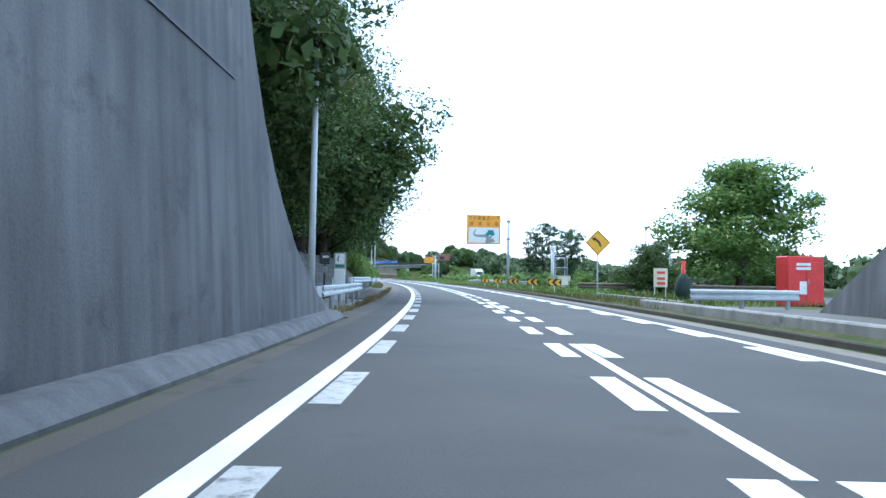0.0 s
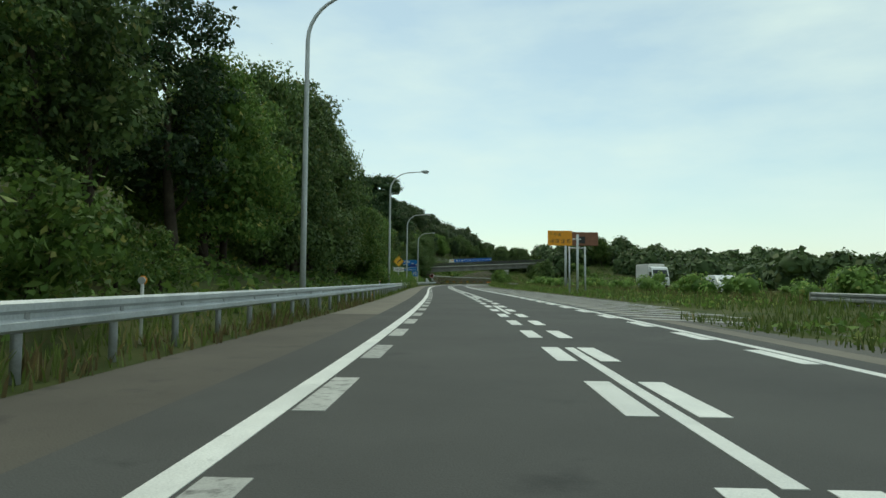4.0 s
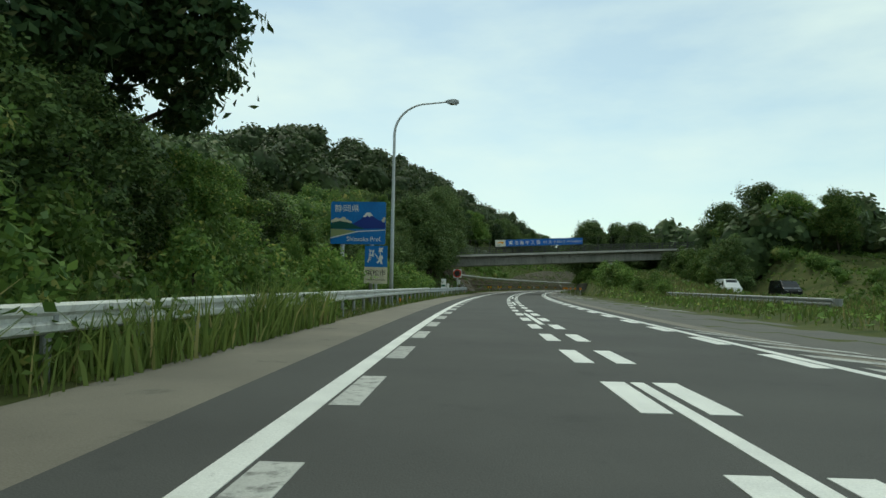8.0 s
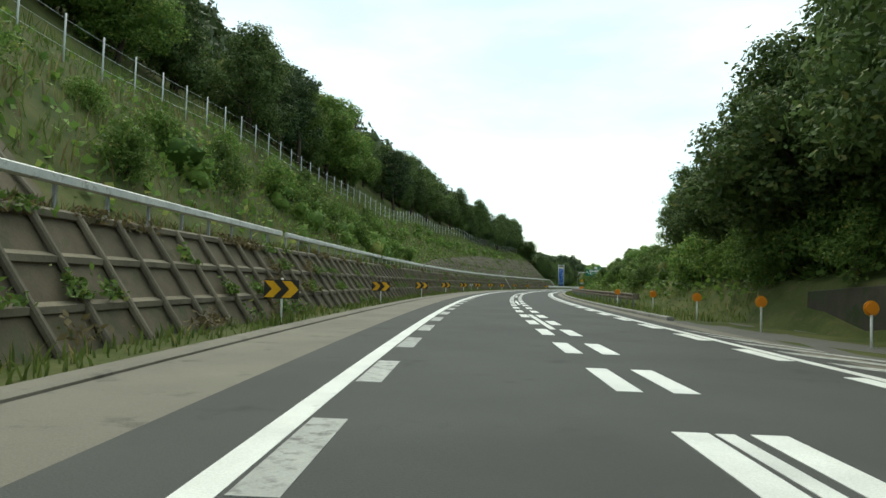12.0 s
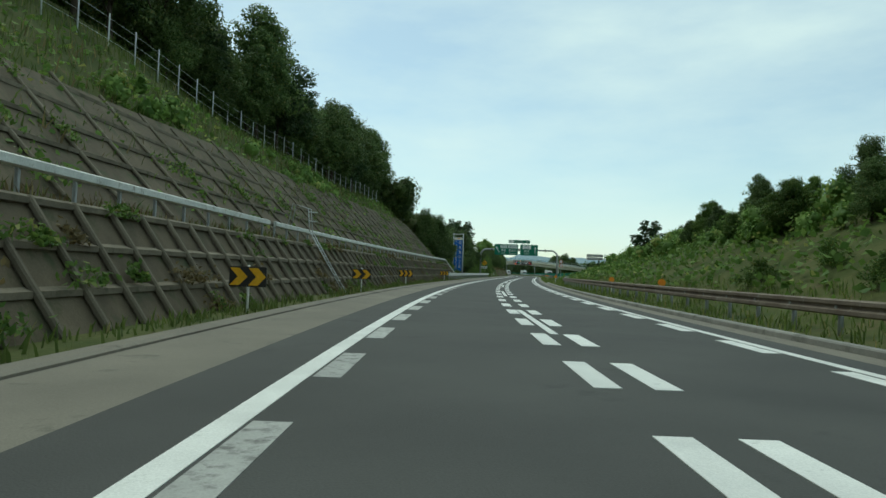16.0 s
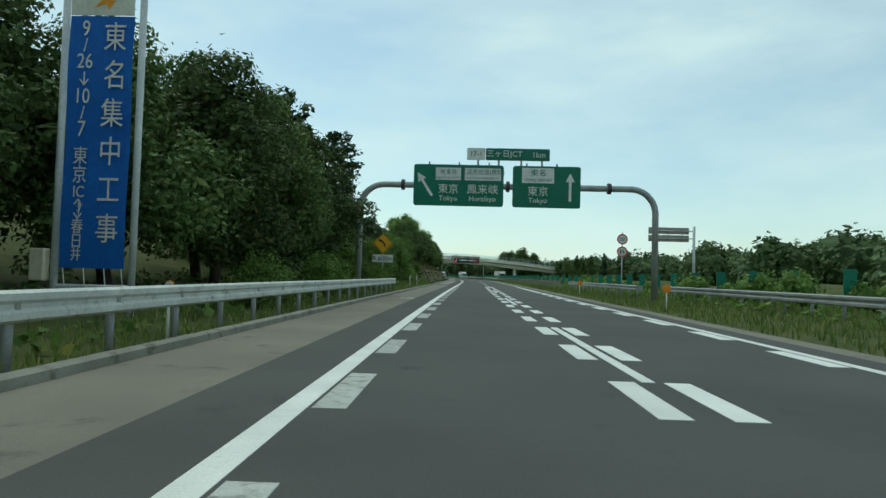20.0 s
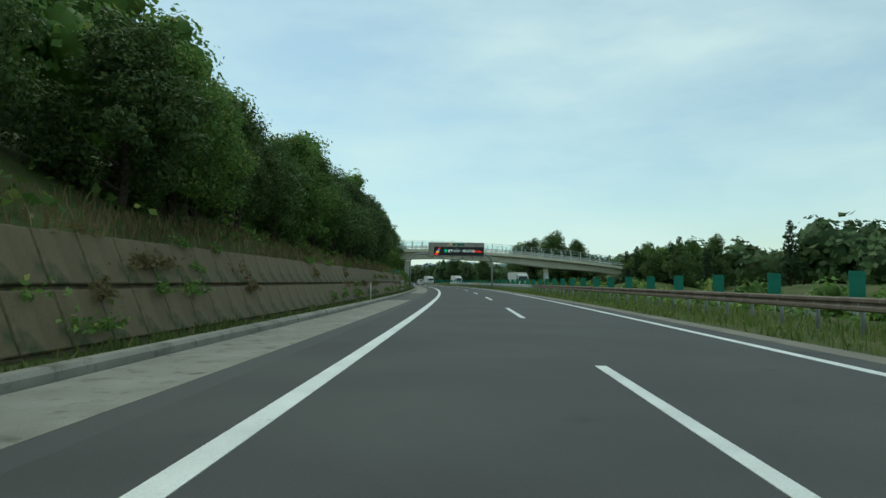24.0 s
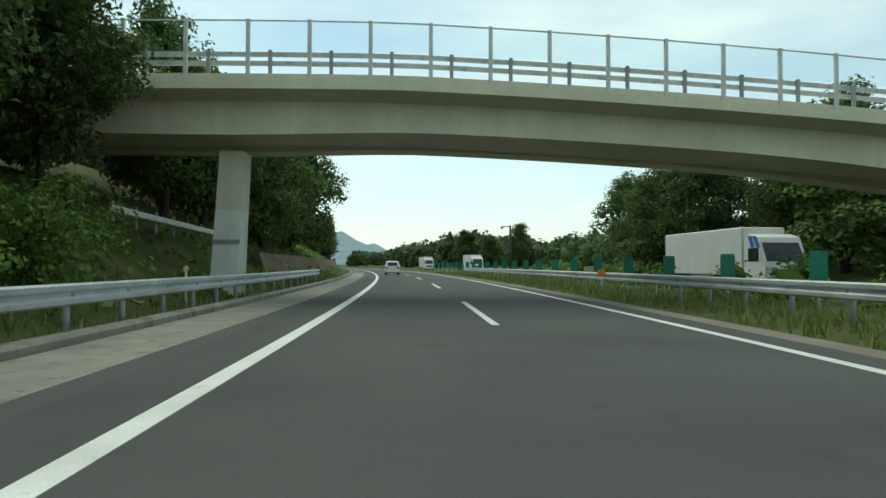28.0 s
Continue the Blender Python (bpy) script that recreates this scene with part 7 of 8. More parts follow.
PINE = make_tree("conifer", "tall dark pine spreading high over the verge", "conifer", 23, 18.0, 4.8, 5.4, 28, 2.0, 0.3, LEAF_CEDAR, 520, 0.6, 0.2, "conifers")
ALL_PLANTS = BROAD + FINE + CEDAR + SHRUB + TALL + [PINE]
for ob in ALL_PLANTS:
    ob["spare"] = 1


def plant(ob, s, u, high, turn, lean=0.0, wide=1.0, sink=0.15):
    base = 2.4 if ob in SHRUB else 18.0 if ob is PINE else 14.0 if ob in TALL else 8.0
    k = high / base
    m = stand(s, u, land(s, u) - sink, turn, lean) @ Matrix.Diagonal((k * wide, k * wide, k, 1))
    if ob.get("spare"):
        del ob["spare"]
        ob.matrix_basis = m
        return ob
    made = copy_thing(ob, m)
    made.matrix_basis = m
    return made


def scatter(kinds, s0, s1, u0, u1, gap, h0, h1, seed, wide=1.0):
    rng = np.random.default_rng(seed)
    s = s0
    while s < s1:
        u = u0 + (u1 - u0) * rng.random()
        plant(kinds[rng.integers(len(kinds))], s, u, h0 + (h1 - h0) * rng.random(), 360 * rng.random(), 5 * (rng.random() - 0.5), wide * (0.85 + 0.35 * rng.random()))
        s += gap * (0.7 + 0.6 * rng.random())


DARK = [BROAD[0], BROAD[2]]
# on the near side, from the tunnel to the bridge
scatter(TALL, 22, 48, -13.4, -12.2, 6.0, 12, 15, 1)
plant(TALL[1], 28.0, -10.4, 14.0, 30, 0, 1.2)
plant(TALL[0], 22.6, -11.2, 14.5, 110, 0, 1.15)
scatter(TALL, 38, 50, -10.1, -9.6, 4.0, 13.5, 15.5, 2, 1.15)
scatter([FINE[0], FINE[2]], 25, 56, -11.4, -10.3, 2.3, 4.6, 6.4, 61, 1.3)
plant(TALL[0], 54.5, -10.6, 13.0, 200, 0, 1.15)
scatter(FINE, 54, 68, -13.0, -11.8, 2.8, 5.0, 6.2, 3, 1.25)
scatter(FINE, 69, 83, -12.4, -10.8, 3.2, 5.0, 6.2, 4)
scatter(FINE, 81, 88, -13.2, -12.2, 3.0, 7.6, 9.0, 57)
scatter(BROAD + FINE, 95, 116, -12.5, -10.6, 3.0, 5.0, 6.6, 4)
scatter(FINE + CEDAR[1:], 117, 134, -12.4, -10.8, 3.4, 8.4, 10.2, 58)
scatter(FINE + DARK, 136, 158, -12.6, -10.8, 3.4, 10.2, 13.0, 59, 0.8)
scatter(BROAD + FINE[:2], 160, 190, -13, -10.8, 3.4, 5.8, 7.4, 6)
scatter(BROAD + FINE[:2], 190, 207, -13.5, -11.0, 3.2, 8.6, 10.6, 68)
scatter(FINE, 208, 232, -13.0, -11.0, 2.6, 4.6, 6.0, 69, 1.15)
plant(PINE, 225.0, -14.6, 20.0, 20)
plant(CEDAR[1], 213.0, -14.5, 15.0, 80, 0, 0.9)
scatter(BROAD, 236, 262, -15, -12.0, 4.0, 2.6, 3.8, 9)
scatter(FINE, 266, 274, -13.4, -11.6, 3.2, 3.6, 4.6, 10, 1.2)
scatter(FINE, 275, 281, -13.4, -11.6, 3.2, 5.4, 6.6, 73, 1.2)
scatter(FINE, 282, 298, -13.0, -11.2, 3.4, 8.8, 10.6, 8, 1.15)
scatter([SHRUB[0]], 265, 277, -9.7, -8.7, 1.8, 1.6, 2.1, 7)
scatter(TALL, 283, 291, -11.8, -11.2, 4.2, 9.4, 10.2, 11, 1.0)
scatter(TALL, 292, 300, -11.4, -10.8, 3.6, 11.2, 12.6, 72, 0.95)
scatter(SHRUB, 66, 118, -9.2, -8.2, 2.8, 1.6, 2.6, 12)
scatter(SHRUB, 164, 262, -9.4, -8.0, 2.3, 1.5, 2.8, 13)
scatter([SHRUB[1]], 244, 264, -10.2, -9.0, 2.0, 1.6, 2.5, 14)
# above the cutting
scatter(DARK + FINE[:2] + CEDAR[1:], 302, 346, -24, -19.4, 4.8, 4.0, 7.4, 15)
scatter(DARK + FINE[:2] + CEDAR[1:], 347, 400, -23, -18.8, 4.4, 5.0, 10.0, 49)
scatter([FINE[0], FINE[2], CEDAR[1], DARK[0]], 402, 462, -24, -20.4, 4.6, 5.8, 10.0, 52)
scatter([FINE[0], FINE[2], DARK[0], CEDAR[1]], 456, 506, -21.2, -18.9, 3.5, 6.0, 10.5, 16)
scatter([FINE[0], BROAD[0]], 452, 507, -21.0, -19.6, 2.6, 3.6, 5.4, 34, 1.05)
scatter(SHRUB, 306, 374, -15, -10.8, 2.6, 1.2, 2.4, 17)
# past the cutting
scatter([FINE[0], FINE[2]], 510, 524, -13.5, -11.4, 3.6, 6.0, 8.6, 20)
scatter([FINE[0], FINE[2]], 525, 538, -15.6, -14.2, 3.2, 7.0, 9.4, 74)
scatter([FINE[0], FINE[2]], 539, 556, -13.5, -11.4, 3.4, 6.8, 9.0, 75)
scatter(CEDAR[:1], 556, 577, -17.0, -13.0, 2.4, 10.0, 12.5, 22, 1.1)
scatter(BROAD, 562, 604, -11.5, -9.6, 3.0, 2.6, 4.2, 23)
scatter(SHRUB, 510, 524, -9.8, -8.8, 3.0, 1.0, 1.8, 24)
scatter(SHRUB, 540, 600, -9.8, -8.6, 3.0, 1.2, 2.2, 76)
scatter(FINE, 604, 636, -12.0, -10.2, 3.0, 3.8, 5.6, 26)
scatter(FINE, 638, 690, -12.0, -10.3, 3.3, 4.8, 6.4, 25)
scatter(FINE, 690, 712, -12.6, -10.6, 3.0, 5.6, 7.0, 28)
scatter(FINE[1:2] + BROAD[3:], 713, 734, -12.6, -10.6, 3.0, 3.9, 5.2, 38)
scatter(FINE[1:2], 735, 743, -13.4, -11.4, 3.0, 5.4, 6.6, 28)
scatter([FINE[0], FINE[2]], 744, 755, -14.0, -12.6, 2.8, 8.6, 10.4, 35, 1.0)
scatter(DARK, 766, 802, -13.0, -10.6, 3.4, 8.5, 12.0, 29)
scatter(SHRUB, 728, 752, -9.8, -8.8, 2.8, 1.4, 2.4, 31)
# on the far side
plant(FINE[1], 46, 18.8, 9.8, 40, 0, 1.4)
plant(BROAD[0], 43.5, 11.8, 3.4, 10, 0, 1.6)
plant(BROAD[1], 56, 25.0, 6.0, 10, 0, 1.4)
scatter(SHRUB, 44, 60, 9.5, 13, 3.4, 1.4, 2.2, 40)
for s, u, h, k in ((78.7, 12.7, 7.9, 0), (80, 16.6, 7.4, 1)):
    plant(CEDAR[1], s, u, h, 70 * k, 0, 1.25)
scatter(BROAD, 285, 318, 19, 26, 3.6, 5.0, 7.5, 42)
scatter([SHRUB[0]], 266, 276, 11.0, 14.5, 2.0, 1.4, 2.4, 43)
scatter(SHRUB, 280, 296, 11.0, 14.0, 1.7, 1.9, 2.9, 70, 1.2)
scatter([FINE[0], FINE[2]], 321, 341, 10.5, 11.7, 2.8, 9.0, 11.0, 44, 1.12)
scatter([FINE[0]], 342, 350, 12.6, 13.4, 3.0, 7.5, 8.5, 39)
scatter(BROAD, 318, 350, 15, 19, 3.0, 6.5, 8.5, 46)
scatter(SHRUB, 318, 348, 9.4, 11, 1.6, 1.8, 3.0, 48)
scatter(BROAD, 298, 332, 27, 42, 3.0, 8.0, 11.0, 41)
scatter(BROAD, 352, 374, 14.5, 17.0, 2.8, 5.6, 7.2, 45)
scatter(SHRUB, 330, 440, 8.8, 12, 4.0, 1.0, 1.8, 47)
plant(CEDAR[0], 540, 23.9, 12.3, 0, 0, 1.45)
plant(CEDAR[0], 544, 26.4, 12.0, 70, 0, 1.3)
plant(CEDAR[0], 552, 24.2, 10.2, 140, 0, 1.4)
scatter(FINE, 425, 482, 13.0, 16.5, 3.6, 1.8, 3.2, 51)
scatter(FINE, 452, 500, 18.5, 24, 8, 2.6, 4.2, 50)
scatter(CEDAR[:1], 700, 756, 33, 48, 9, 6.5, 9, 54)
scatter(BROAD, 716, 760, 30, 42, 6, 5, 8, 53)
scatter(DARK, 768, 812, 24, 31, 3.6, 9, 12, 55)
scatter(DARK, 880, 960, 24, 36, 8, 6, 10, 56)
for ob in ALL_PLANTS:
    if ob.get("spare"):
        for o in (*ob.children_recursive, ob):
            bpy.data.objects.remove(o)


def woods(name, label, s0, s1, u0, u1, gap, r0, r1, seed, leaf, size=0.8, lift=0.7, tall=0.0, category="woods"):
    """Crowns heaped side by side, too many to count. tall: how far they rise above the lowest ones."""
    rng = np.random.default_rng(seed)
    n = int((s1 - s0) * abs(u1 - u0) / gap ** 2)
    s, u = s0 + (s1 - s0) * rng.random(n), u0 + (u1 - u0) * rng.random(n)
    r = r0 + (r1 - r0) * rng.random(n)
    c = at_all(s, u, land_all(s, u) + r * lift + tall * rng.random(n))
    heap = []
    for i in range(n):
        heap.append((c[i], r[i]))
        a = rng.random() * 6.28
        heap.append((c[i] + np.array([math.cos(a) * r[i] * 0.6, math.sin(a) * r[i] * 0.6, r[i] * (0.2 + 0.5 * rng.random())]), r[i] * 0.65))
    p, nn, ss = on_balls(rng, heap, (26 if size > 0.5 else 44) / size, size)
    me = leaf_mesh(name, p, nn, ss, rng, 0.75, [(q, k * (0.8 if size > 0.5 else 0.66)) for q, k in heap])
    me.materials.append(leaf)
    return tagged(new(name, me), label, category, kind="stuff")


for s0, s1, u0, u1, tall, seed in ((28, 66, -17, -13.5, 11, 101), (72, 126, -18, -14, 5, 102), (126, 222, -20, -15.5, 4.5, 103), (238, 300, -20, -15.5, 2, 104),
                                   (300, 492, -29, -23.5, 2, 105), (504, 560, -19, -14.5, 4.5, 106), (632, 700, -17, -13, 5, 107), (716, 835, -20, -14.5, 4, 108),
                                   (320, 376, 18, 26, 3, 109), (830, 900, -17, -10.5, 4, 110), (238, 300, -28, -20, 1.5, 111)):
    woods("tree_belt", "trees standing close behind the roadside row", s0, s1, u0, u1, 2.6, 1.3, 1.9, seed, LEAF_DARK if seed in (101, 106, 108, 110) else LEAF, 0.26, 0.8, tall)
for s0, s1, u0, u1, seed in ((330, 376, -12.8, -10.6, 121), (380, 478, -16, -13.8, 122), (64, 100, 11.0, 12.6, 124), (318, 334, 10.6, 14, 125),
                             (400, 522, 12.5, 18, 126), (530, 800, 11.4, 13.4, 127), (334, 400, 9.5, 13, 128), (110, 232, 15, 17, 129), (262, 300, 33, 37, 131)):
    woods("bushes", "low green bushes growing into one another", s0, s1, u0, u1, 1.9, 0.3 if seed == 122 else 0.45, 0.6 if seed == 122 else 0.95, seed, VINE, 0.19, 0.6, 0.2, "bushes")
woods("hillside_woods", "dense green woods covering the hillside above the road", 90, 300, -84, -33, 6.0, 2.8, 4.2, 61, FAR_WOOD, 0.75)
woods("hillside_woods", "dense green woods covering the hill beyond the bridge", 300, 560, -78, -30, 6.5, 2.8, 4.4, 62, FAR_WOOD, 0.8)
woods("hillside_woods", "dense woods behind the roadside trees", 560, 860, -60, -27, 7.0, 2.6, 3.8, 63, FAR_WOOD, 1.1)
woods("far_woods", "low belt of woods beyond the far carriageway", 40, 330, 44, 100, 8.0, 2.0, 3.2, 64, FAR_WOOD, 1.1)
woods("far_woods", "woods on the rise beside the bridge", 300, 420, 24, 60, 7.0, 2.8, 4.4, 65, FAR_WOOD, 1.1)
woods("far_woods", "belt of woods beyond the far carriageway", 540, 900, 46, 85, 8.0, 3.2, 4.8, 66, FAR_WOOD, 1.0)
woods("far_woods", "distant woods round the end of the road", 930, 1250, -70, -9, 11.0, 3.5, 5.5, 67, FAR_WOOD, 1.8)
woods("far_woods", "distant woods round the end of the road", 900, 1250, 26, 90, 11.0, 3.5, 5.5, 68, FAR_WOOD, 1.8)


def carpet(name, label, s0, s1, u0, u1, density, size, high, seed, leaf, kind_="plants", lump=0.5):
    """Leaves of creepers and weeds lying over the ground."""
    rng = np.random.default_rng(seed)
    n = int((s1 - s0) * abs(u1 - u0) * density)
    s, u = s0 + (s1 - s0) * rng.random(n), u0 + (u1 - u0) * rng.random(n)
    swell = 0.5 + 0.5 * np.sin(1.1 * s + 0.4 * u) * np.sin(0.9 * u - 0.37 * s)
    keep = rng.random(n) < 0.35 + 0.65 * swell
    s, u, swell = s[keep], u[keep], swell[keep]
    z = land_all(s, u) + high * (0.15 + lump * swell) * rng.random(len(s)) ** 0.6
    nn = rng.normal(size=(len(s), 3)) * 0.8 + np.array([0, 0, 0.9])
    me = leaf_mesh(name, at_all(s, u, z), nn, size * (0.5 + rng.random(len(s))), rng, 0.7)
    me.materials.append(leaf)
    return tagged(new(name, me), label, kind_, kind="stuff")


carpet("creepers", "green creepers covering the slope beside the road", 334, 520, 8.2, 18.5, 11, 0.3, 1.3, 71, VINE)
carpet("creepers", "green weeds and creepers on the cutting's upper slope", 300, 500, -17.6, -10.4, 9, 0.28, 0.8, 72, VINE)
carpet("undergrowth", "dark undergrowth below the roadside trees", 68, 298, -15, -7.7, 9, 0.28, 0.9, 73, LEAF)
carpet("undergrowth", "undergrowth on the bank above the stained wall", 590, 730, -13.5, -9.6, 10, 0.26, 0.9, 74, LEAF)
carpet("undergrowth", "undergrowth below the trees by the gantries", 500, 604, -14, -7.8, 8, 0.26, 0.7, 75, LEAF)
carpet("undergrowth", "undergrowth on the bank behind the guard rail", 724, 830, -14, -8.0, 9, 0.26, 0.8, 76, LEAF)
carpet("hedge", "low green hedge along the median", 534, 830, 8.9, 13.2, 11, 0.24, 0.95, 77, VINE)
carpet("weeds", "green weeds in the median", 40, 120, 5.6, 11.5, 12, 0.2, 0.75, 78, VINE)
carpet("weeds", "weeds along the edge of the hatched area", 130, 300, 9.0, 16, 7, 0.22, 0.6, 79, VINE)
carpet("creepers", "creepers on the bank behind the rough wall", 300, 350, 9.0, 18, 16, 0.28, 0.9, 70, VINE)
carpet("undergrowth", "rough green cover on the rise beyond the far carriageway", 225, 300, 17, 46, 5, 0.4, 0.9, 118, VINE)
carpet("undergrowth", "dark bank above the block wall", 20, 60, -14, -9.2, 10, 0.28, 0.8, 80, LEAF_DARK)


def grass(name, label, s0, s1, u0, u1, density, high, seed, leaf, clump=1.0):
    """Standing blades."""
    rng = np.random.default_rng(seed)
    n = int((s1 - s0) * abs(u1 - u0) * density)
    s, u = s0 + (s1 - s0) * rng.random(n), u0 + (u1 - u0) * rng.random(n)
    thick = 0.5 + 0.5 * np.sin(0.9 * s + 1.7 * u) * np.sin(0.41 * s - 2.2 * u + 1)
    keep = rng.random(n) < 0.25 + clump * 0.75 * thick
    s, u, thick = s[keep], u[keep], thick[keep]
    n = len(s)
    p = at_all(s, u, land_all(s, u) - 0.02)
    h = high * (0.35 + 0.65 * rng.random(n)) * (0.6 + 0.6 * thick)
    a = rng.random(n) * 2 * np.pi
    w = np.stack([np.cos(a), np.sin(a), 0 * a], 1) * (0.012 + 0.016 * rng.random(n))[:, None]
    lean = rng.normal(size=(n, 2)) * 0.28 * h[:, None]
    mid = p + np.concatenate([lean * 0.4, (h * 0.6)[:, None]], 1)
    tip = p + np.concatenate([lean, h[:, None]], 1)
    v = np.stack([p - w, p + w, mid + w * 0.8, tip, mid - w * 0.8], 1).reshape(-1, 3)
    k = np.arange(n) * 5
    q = np.stack([k, k + 1, k + 2, k + 4], 1)
    t = np.stack([k + 4, k + 2, k + 3], 1)
    me = bpy.data.meshes.new(name)
    me.vertices.add(len(v))
    me.vertices.foreach_set("co", v.astype(np.float32).ravel())
    me.loops.add(q.size + t.size)
    me.loops.foreach_set("vertex_index", np.concatenate([q.ravel(), t.ravel()]).astype(np.int32))
    me.polygons.add(2 * n)
    me.polygons.foreach_set("loop_start", np.concatenate([np.arange(n) * 4, 4 * n + np.arange(n) * 3]).astype(np.int32))
    me.update(calc_edges=True)
    me.materials.append(leaf)
    return tagged(new(name, me), label, "grass", kind="stuff")


grass("verge_grass", "green grass along the guard rail", 60, 300, -8.6, -6.45, 46, 0.42, 81, BLADE)
grass("verge_grass", "dry yellow grass at the shoulder's edge", 20.7, 26, -5.9, -5.5, 60, 0.3, 82, DRY)
grass("verge_grass", "dry yellow grass along the narrow shoulder", 24, 66, -5.74, -5.38, 300, 0.3, 98, DRY)
grass("verge_grass", "dry yellow grass under the guard rail", 61, 140, -7.1, -6.3, 42, 0.42, 99, DRY)
grass("tall_grass", "tall green weeds leaning over the rail", 200, 228, -8.3, -6.65, 60, 1.25, 83, BLADE)
carpet("weeds", "leafy weeds hanging over the guard rail", 196, 228, -8.2, -6.4, 90, 0.15, 1.9, 97, VINE)
grass("tall_grass", "tall weeds in front of the guard rail", 205, 226, -6.8, -6.2, 170, 1.3, 117, BLADE, 1.2)
grass("verge_grass", "grass at the foot of the sloping wall", 297, 500, -7.5, -6.7, 55, 0.36, 84, BLADE, 1.2)
grass("verge_grass", "grass along the kerb below the trees", 500, 606, -9.5, -6.6, 40, 0.36, 85, BLADE)
grass("verge_grass", "grass below the stained wall", 600, 722, -7.9, -7.0, 62, 0.3, 86, BLADE, 1.2)
grass("verge_grass", "grass behind the guard rail", 722, 800, -9, -6.9, 40, 0.38, 87, BLADE)
grass("median_grass", "green and yellow grass of the median", 26, 124, 5.3, 12.0, 34, 0.4, 88, BLADE)
grass("median_grass", "dry grass at the kerb of the median", 24, 112, 5.2, 6.2, 40, 0.34, 89, DRY)
grass("meadow_grass", "grass beside the hatched area", 124, 300, 9.0, 22, 24, 0.6, 90, BLADE)
grass("meadow_grass", "dry grass further back", 130, 300, 12, 22, 8, 0.75, 91, DRY)
grass("bank_grass", "grass at the foot of the overgrown bank", 334, 500, 5.4, 9.0, 34, 0.4, 92, BLADE)
grass("median_grass", "green grass of the median", 500, 600, 5.0, 12, 30, 0.38, 93, BLADE)
grass("median_grass", "grass before the guard rail and hedge", 600, 830, 5.0, 9.4, 32, 0.36, 94, BLADE)
grass("slope_grass", "long grass on the cutting's upper slope", 306, 504, -20.5, -11, 15, 0.8, 95, BLADE)
grass("slope_dry_grass", "dry grass on the cutting's upper slope", 320, 480, -16.5, -11, 5, 0.8, 96, DRY)

# ---- pieces of the walls and the road, last ----
grass("wall_top_grass", "dry grass along the top of the sloping wall", 300, 506, -10.3, -9.2, 40, 0.4, 111, DRY)
grass("wall_top_grass", "dry grass on top of the stained wall", 606, 727, -10.6, -9.0, 46, 0.6, 119, DRY)
grass("wall_top_grass", "green grass along the top of the sloping wall", 300, 503, -10.3, -9.15, 30, 0.42, 112, BLADE)


def wall_weeds(label, s0, s1, foot, top, count, seed, leaf):
    """Tufts that root in the joints of a sloping wall, from foot to top (u, z)."""
    rng = np.random.default_rng(seed)
    cs, cf = s0 + (s1 - s0) * rng.random(count), rng.choice([0.08, 0.36, 0.66, 0.95], count) + 0.04 * rng.random(count)
    k = rng.integers(25, 120, count)
    wide = (0.12 + 0.4 * rng.random(count))[np.repeat(np.arange(count), k)]
    idx = np.repeat(np.arange(count), k)
    s = cs[idx] + wide * rng.normal(size=len(idx))
    f = np.clip(cf[idx] + 0.08 * np.abs(rng.normal(size=len(idx))) - 0.05, 0, 1.05)
    u = foot[0] + (top[0] - foot[0]) * f + 0.05 + 0.16 * rng.random(len(idx))
    z = foot[1] + (top[1] - foot[1]) * f + 0.05
    me = leaf_mesh("wall_weeds", at_all(s, u, z), rng.normal(size=(len(idx), 3)) + np.array([0.4, 0, 0.6]), 0.07 + 0.13 * rng.random(len(idx)), rng, 0.5)
    me.materials.append(leaf)
    return tagged(new("wall_weeds", me), label, "weeds", kind="stuff")


wall_weeds("green tufts growing from the joints of the wall", 300, 500, (-7.45, 0), (-8.98, 2.12), 150, 113, VINE)
wall_weeds("dry tufts growing from the joints of the wall", 300, 500, (-7.45, 0), (-8.98, 2.12), 110, 114, DRY)
wall_weeds("tufts growing on the upper sloping wall", 400, 500, (-10.0, 2.4), (-14.2, 7.0), 90, 115, VINE)
wall_weeds("creepers hanging over the stained wall", 604, 722, (-7.9, 0.2), (-8.78, 2.02), 50, 116, LEAF)
wall_weeds("dry tufts along the joints of the stained wall", 608, 720, (-7.9, 0.2), (-8.78, 2.02), 60, 139, DRY)

# concrete panels of the stained wall, two rows on the slope
recline = math.degrees(math.atan2(0.87, 2.08))
PANEL_MESH = Shape().box((0, 0, 0.47), (0.1, 1.17, 0.95), 0.02).mesh("panel")
PANEL_MESH.materials.append(EARTH_WALL)
for i in range(90):
    s = 612.6 + 1.2 * i
    for u, z in ((-7.955, 0.1), (-8.365, 1.07)):
        part("panel", PANEL_MESH, None, stained_wall, m=stand(s, u, z, 0, 0, -recline))

# green net along the top of the stained wall
NET_POST = Shape().tube([(0, 0, -0.3), (0, 0, 0.62)], 0.018, 6).mesh("post", True)
NET_POST.materials.append(GLARE)
net = thing("net_fence", stand(708, -9.15, 1.95), "low sagging green net on thin posts above the stained wall", "net fence")
back = net.matrix_basis.inverted()
for i in range(17):
    part("post", NET_POST, None, net, m=back @ stand(702 + 1.5 * i, -9.15, 1.95))
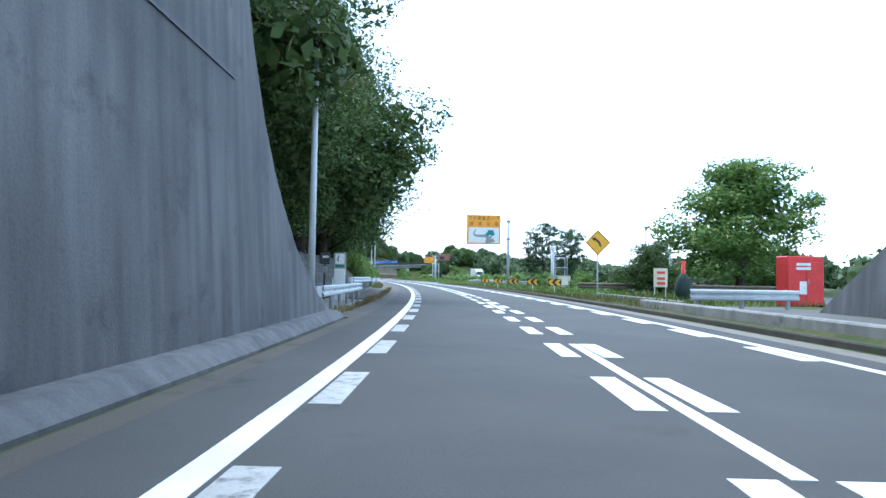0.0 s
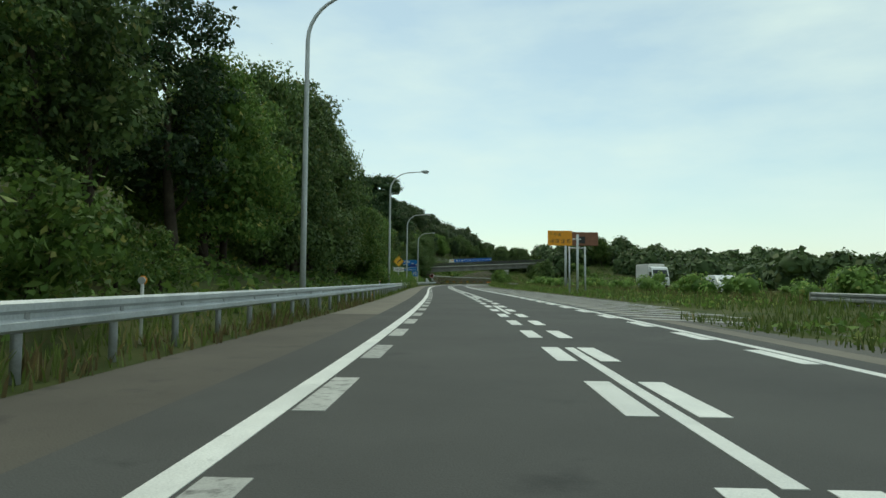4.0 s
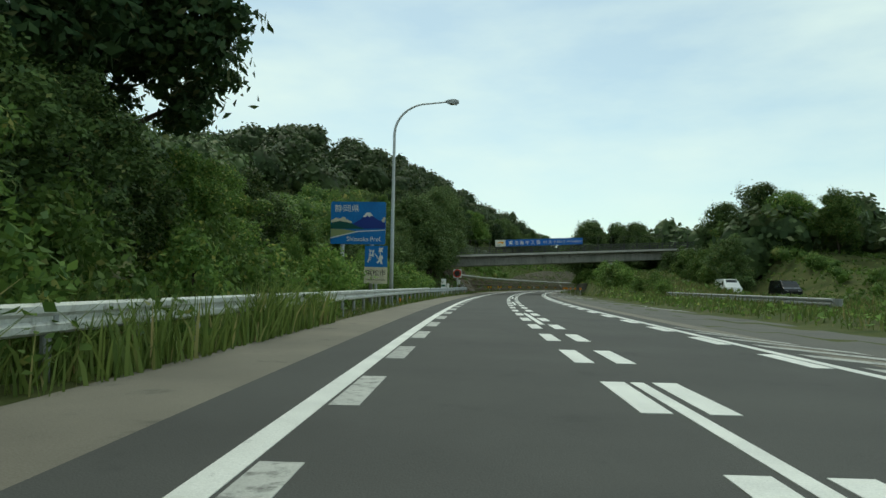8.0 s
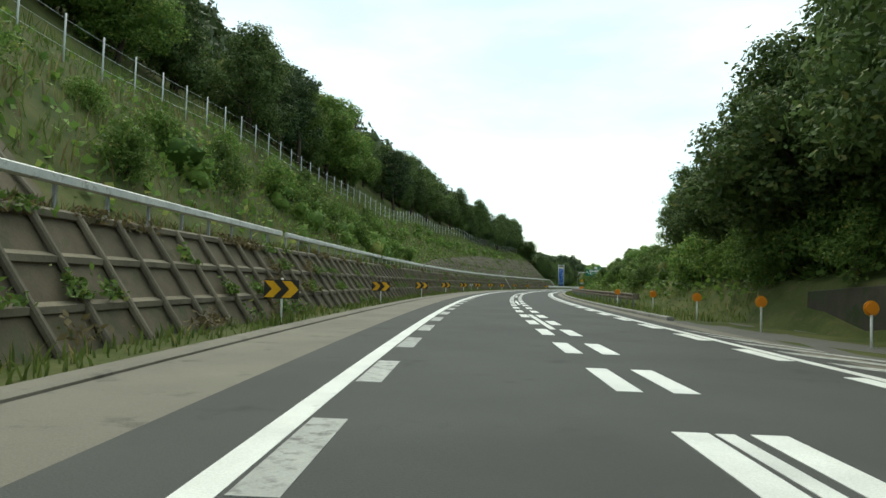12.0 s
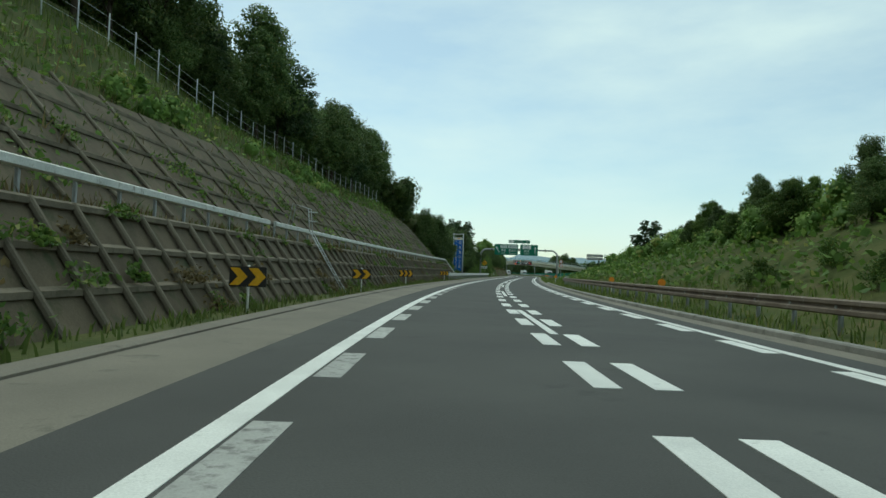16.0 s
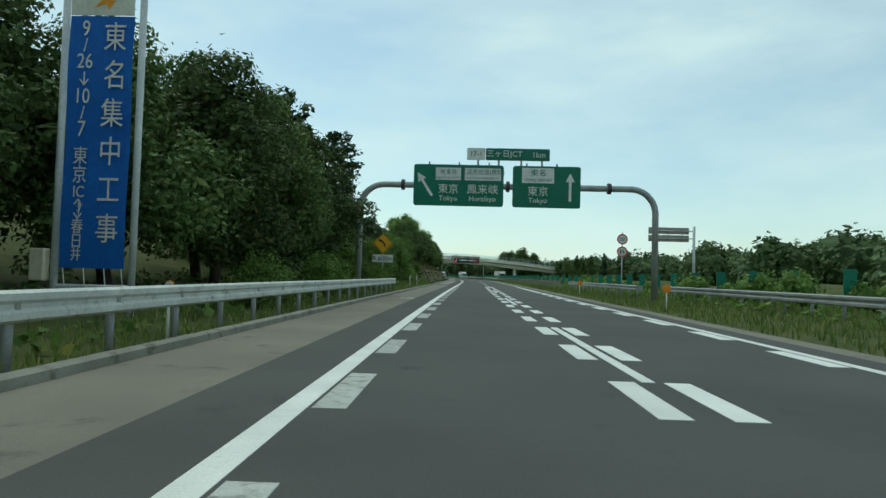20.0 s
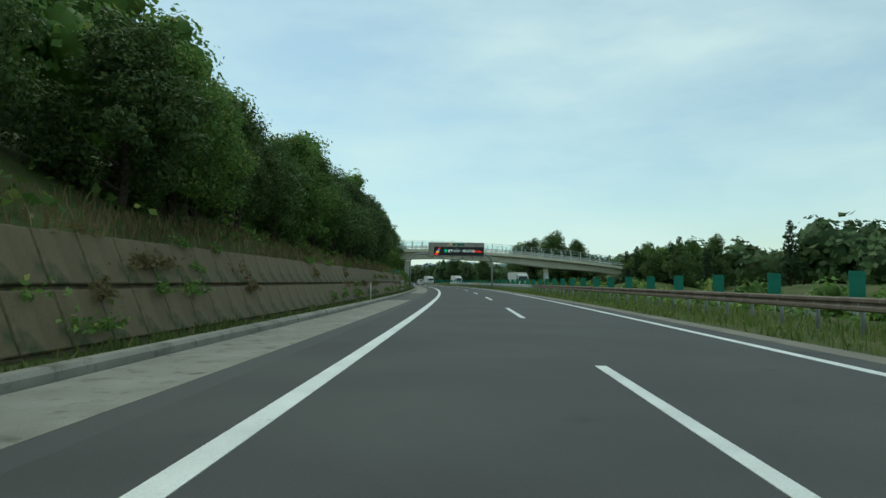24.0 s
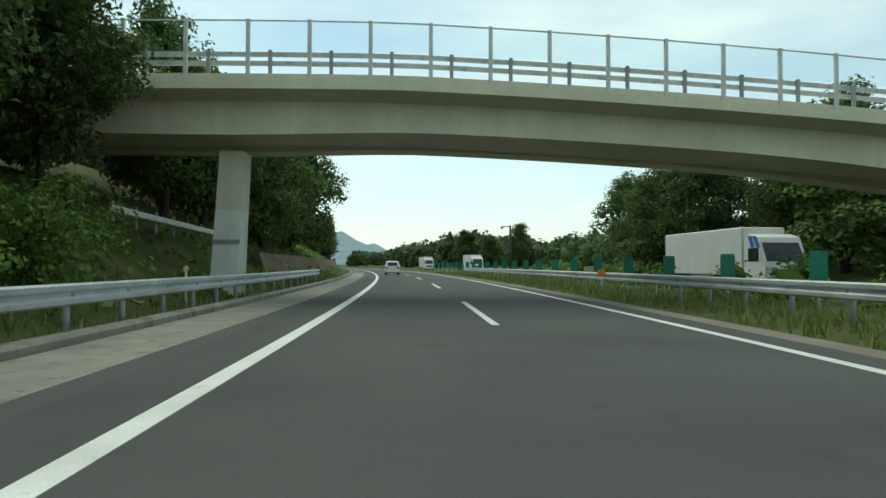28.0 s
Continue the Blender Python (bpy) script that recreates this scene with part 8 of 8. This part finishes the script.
for i in range(8):
    sh = Shape()
    for j in range(6):
        z = 2.02 + 0.09 * j
        sh.tube([at(702 + 3 * i + 0.5 * k, -9.15, z + 0.03 * math.sin(i + k * 1.9 + j)) for k in range(7)], 0.008, 4)
    for k in range(20):
        sh.tube([at(702 + 3 * i + 0.15 * k, -9.15, 2.0), at(702 + 3 * i + 0.15 * k, -9.15, 2.48 + 0.03 * math.sin(i + k * 0.6))], 0.007, 3)
    part("net_panel", sh, GLARE, net, world=True)

lean_rib = math.degrees(math.atan2(1.67, 2.43))
RIB_MESH = Shape().box((0.02, 0, 1.29), (0.12, 0.12, 2.58), 0.03).mesh("rib")
RIB_MESH.materials.append(RIB)
wall_ob = bpy.data.objects["cutting_wall"]
for i in range(163):
    s = 311.5 + i * 1.2
    p = part("rib", RIB_MESH, None, wall_ob, m=stand(s, -7.45, 0.0) @ pose(0, 0, 0, 0, -lean_rib, 0))
for f in (0.29, 0.57, 0.86):
    u, z = -7.45 - 1.67 * f, 2.43 * f - 0.1 + 0.1 * f
    part("band", Shape().along([(u - 0.04, z - 0.1), (u + 0.07, z - 0.06), (u + 0.07, z + 0.04), (u - 0.1, z + 0.1)], 311, 506.8, 2), RIB, wall_ob)
up_ob = bpy.data.objects["upper_wall_2"]
UP_MESHES = {}
for i in range(53):
    s = 379 + i * 2.4
    rise = upper_top(s) - 2.4
    if rise < 0.5:
        continue
    key = round(rise * 2) / 2
    if key not in UP_MESHES:
        UP_MESHES[key] = Shape().box((0.0, 0, key * 0.686), (0.09, 0.13, key * 1.372), 0.03).mesh("rib")
        UP_MESHES[key].materials.append(RIB)
    part("rib", UP_MESHES[key], None, up_ob, m=stand(s, -9.98, 2.4) @ pose(0, 0, 0, 0, -43.2, 0))
for k in range(6):
    z0 = 3.0 + k * 0.75
    inside = [s for s in np.arange(378, 505, 1.0) if upper_top(s) > z0 + 0.1]
    if len(inside) > 8:
        u = -10.0 - (z0 - 2.4) * 0.94
        part("band", Shape().along([(u - 0.05, z0 - 0.09), (u + 0.07, z0 - 0.07), (u + 0.07, z0 + 0.03), (u - 0.1, z0 + 0.08)], inside[0], inside[-1], 2), RIB, up_ob)
u1_ob = bpy.data.objects["upper_wall"]
for i in range(16):
    s = 301 + i * 1.3
    key = round((upper_top(s) - 2.4) * 2) / 2
    if key not in UP_MESHES:
        UP_MESHES[key] = Shape().box((0.0, 0, key * 0.686), (0.09, 0.13, key * 1.372), 0.03).mesh("rib")
        UP_MESHES[key].materials.append(RIB)
    part("rib", UP_MESHES[key], None, u1_ob, m=stand(s, -9.98, 2.4) @ pose(0, 0, 0, 0, -43.2, 0))

# blocks set on their corners, in rows
BLOCK = Shape()
q = 0.225
BLOCK.v = [(0, -q * 1.3, 0), (0, 0, -q * 1.3), (0, q * 1.3, 0), (0, 0, q * 1.3), (0.09, -q * 1.02, 0), (0.09, 0, -q * 1.02), (0.09, q * 1.02, 0), (0.09, 0, q * 1.02)]
BLOCK.f = [(4, 5, 6, 7), (0, 1, 5, 4), (1, 2, 6, 5), (2, 3, 7, 6), (3, 0, 4, 7)]
BLOCK_MESH = BLOCK.mesh("block")
BLOCK_MESH.materials.append(STONE)
rows, loose, count = 8, Shape(), 0
tilt = -math.degrees(math.atan2(0.74, 2.3))
for j in range(rows):
    z = 0.12 + j * 0.285
    s = 25.0 + (j % 2) * 0.31
    while s < 56.6:
        u = -8.62 - 0.322 * (z + 0.1)
        m = stand(s, u + 0.0, z) @ pose(0, 0, 0, 0, tilt, 0)
        if 27 < s < 50 and count < 300:
            part("block", BLOCK_MESH, None, mason, m=m)
            count += 1
        else:
            loose.add(BLOCK.v, BLOCK.f, m)
        s += 0.62
tagged(part("blocks", loose, STONE, mason), kind="stuff")

# painted blocks along the lanes
MARK = 1.00245  # the painted pattern's true spacing
rest = Shape()
for i in range(-12, 148):
    s = MARK * (4 * i + 1) - 1.09
    h = 0.006
    part("marking", faded_mesh, None, road, m=stand(s, -3.29))
    part("marking", block_mesh, None, road, m=stand(s, -0.32))
    for u in (0.32, 3.29):
        rest.add([(-0.15, 0, 0), (0.15, 0, 0), (0.15, 2, 0), (-0.15, 2, 0), (-0.15, 0, h), (0.15, 0, h), (0.15, 2, h), (-0.15, 2, h)], [(4, 5, 6, 7), (0, 1, 5, 4), (1, 2, 6, 5), (2, 3, 7, 6), (3, 0, 4, 7)], stand(s, u))
tagged(part("markings", rest, PAINT, road), kind="stuff")
for k in range(-3, 45):
    part("lane_dash", dash_mesh, None, road, m=stand(MARK * (20 * k + 7) - 1.09, 0))
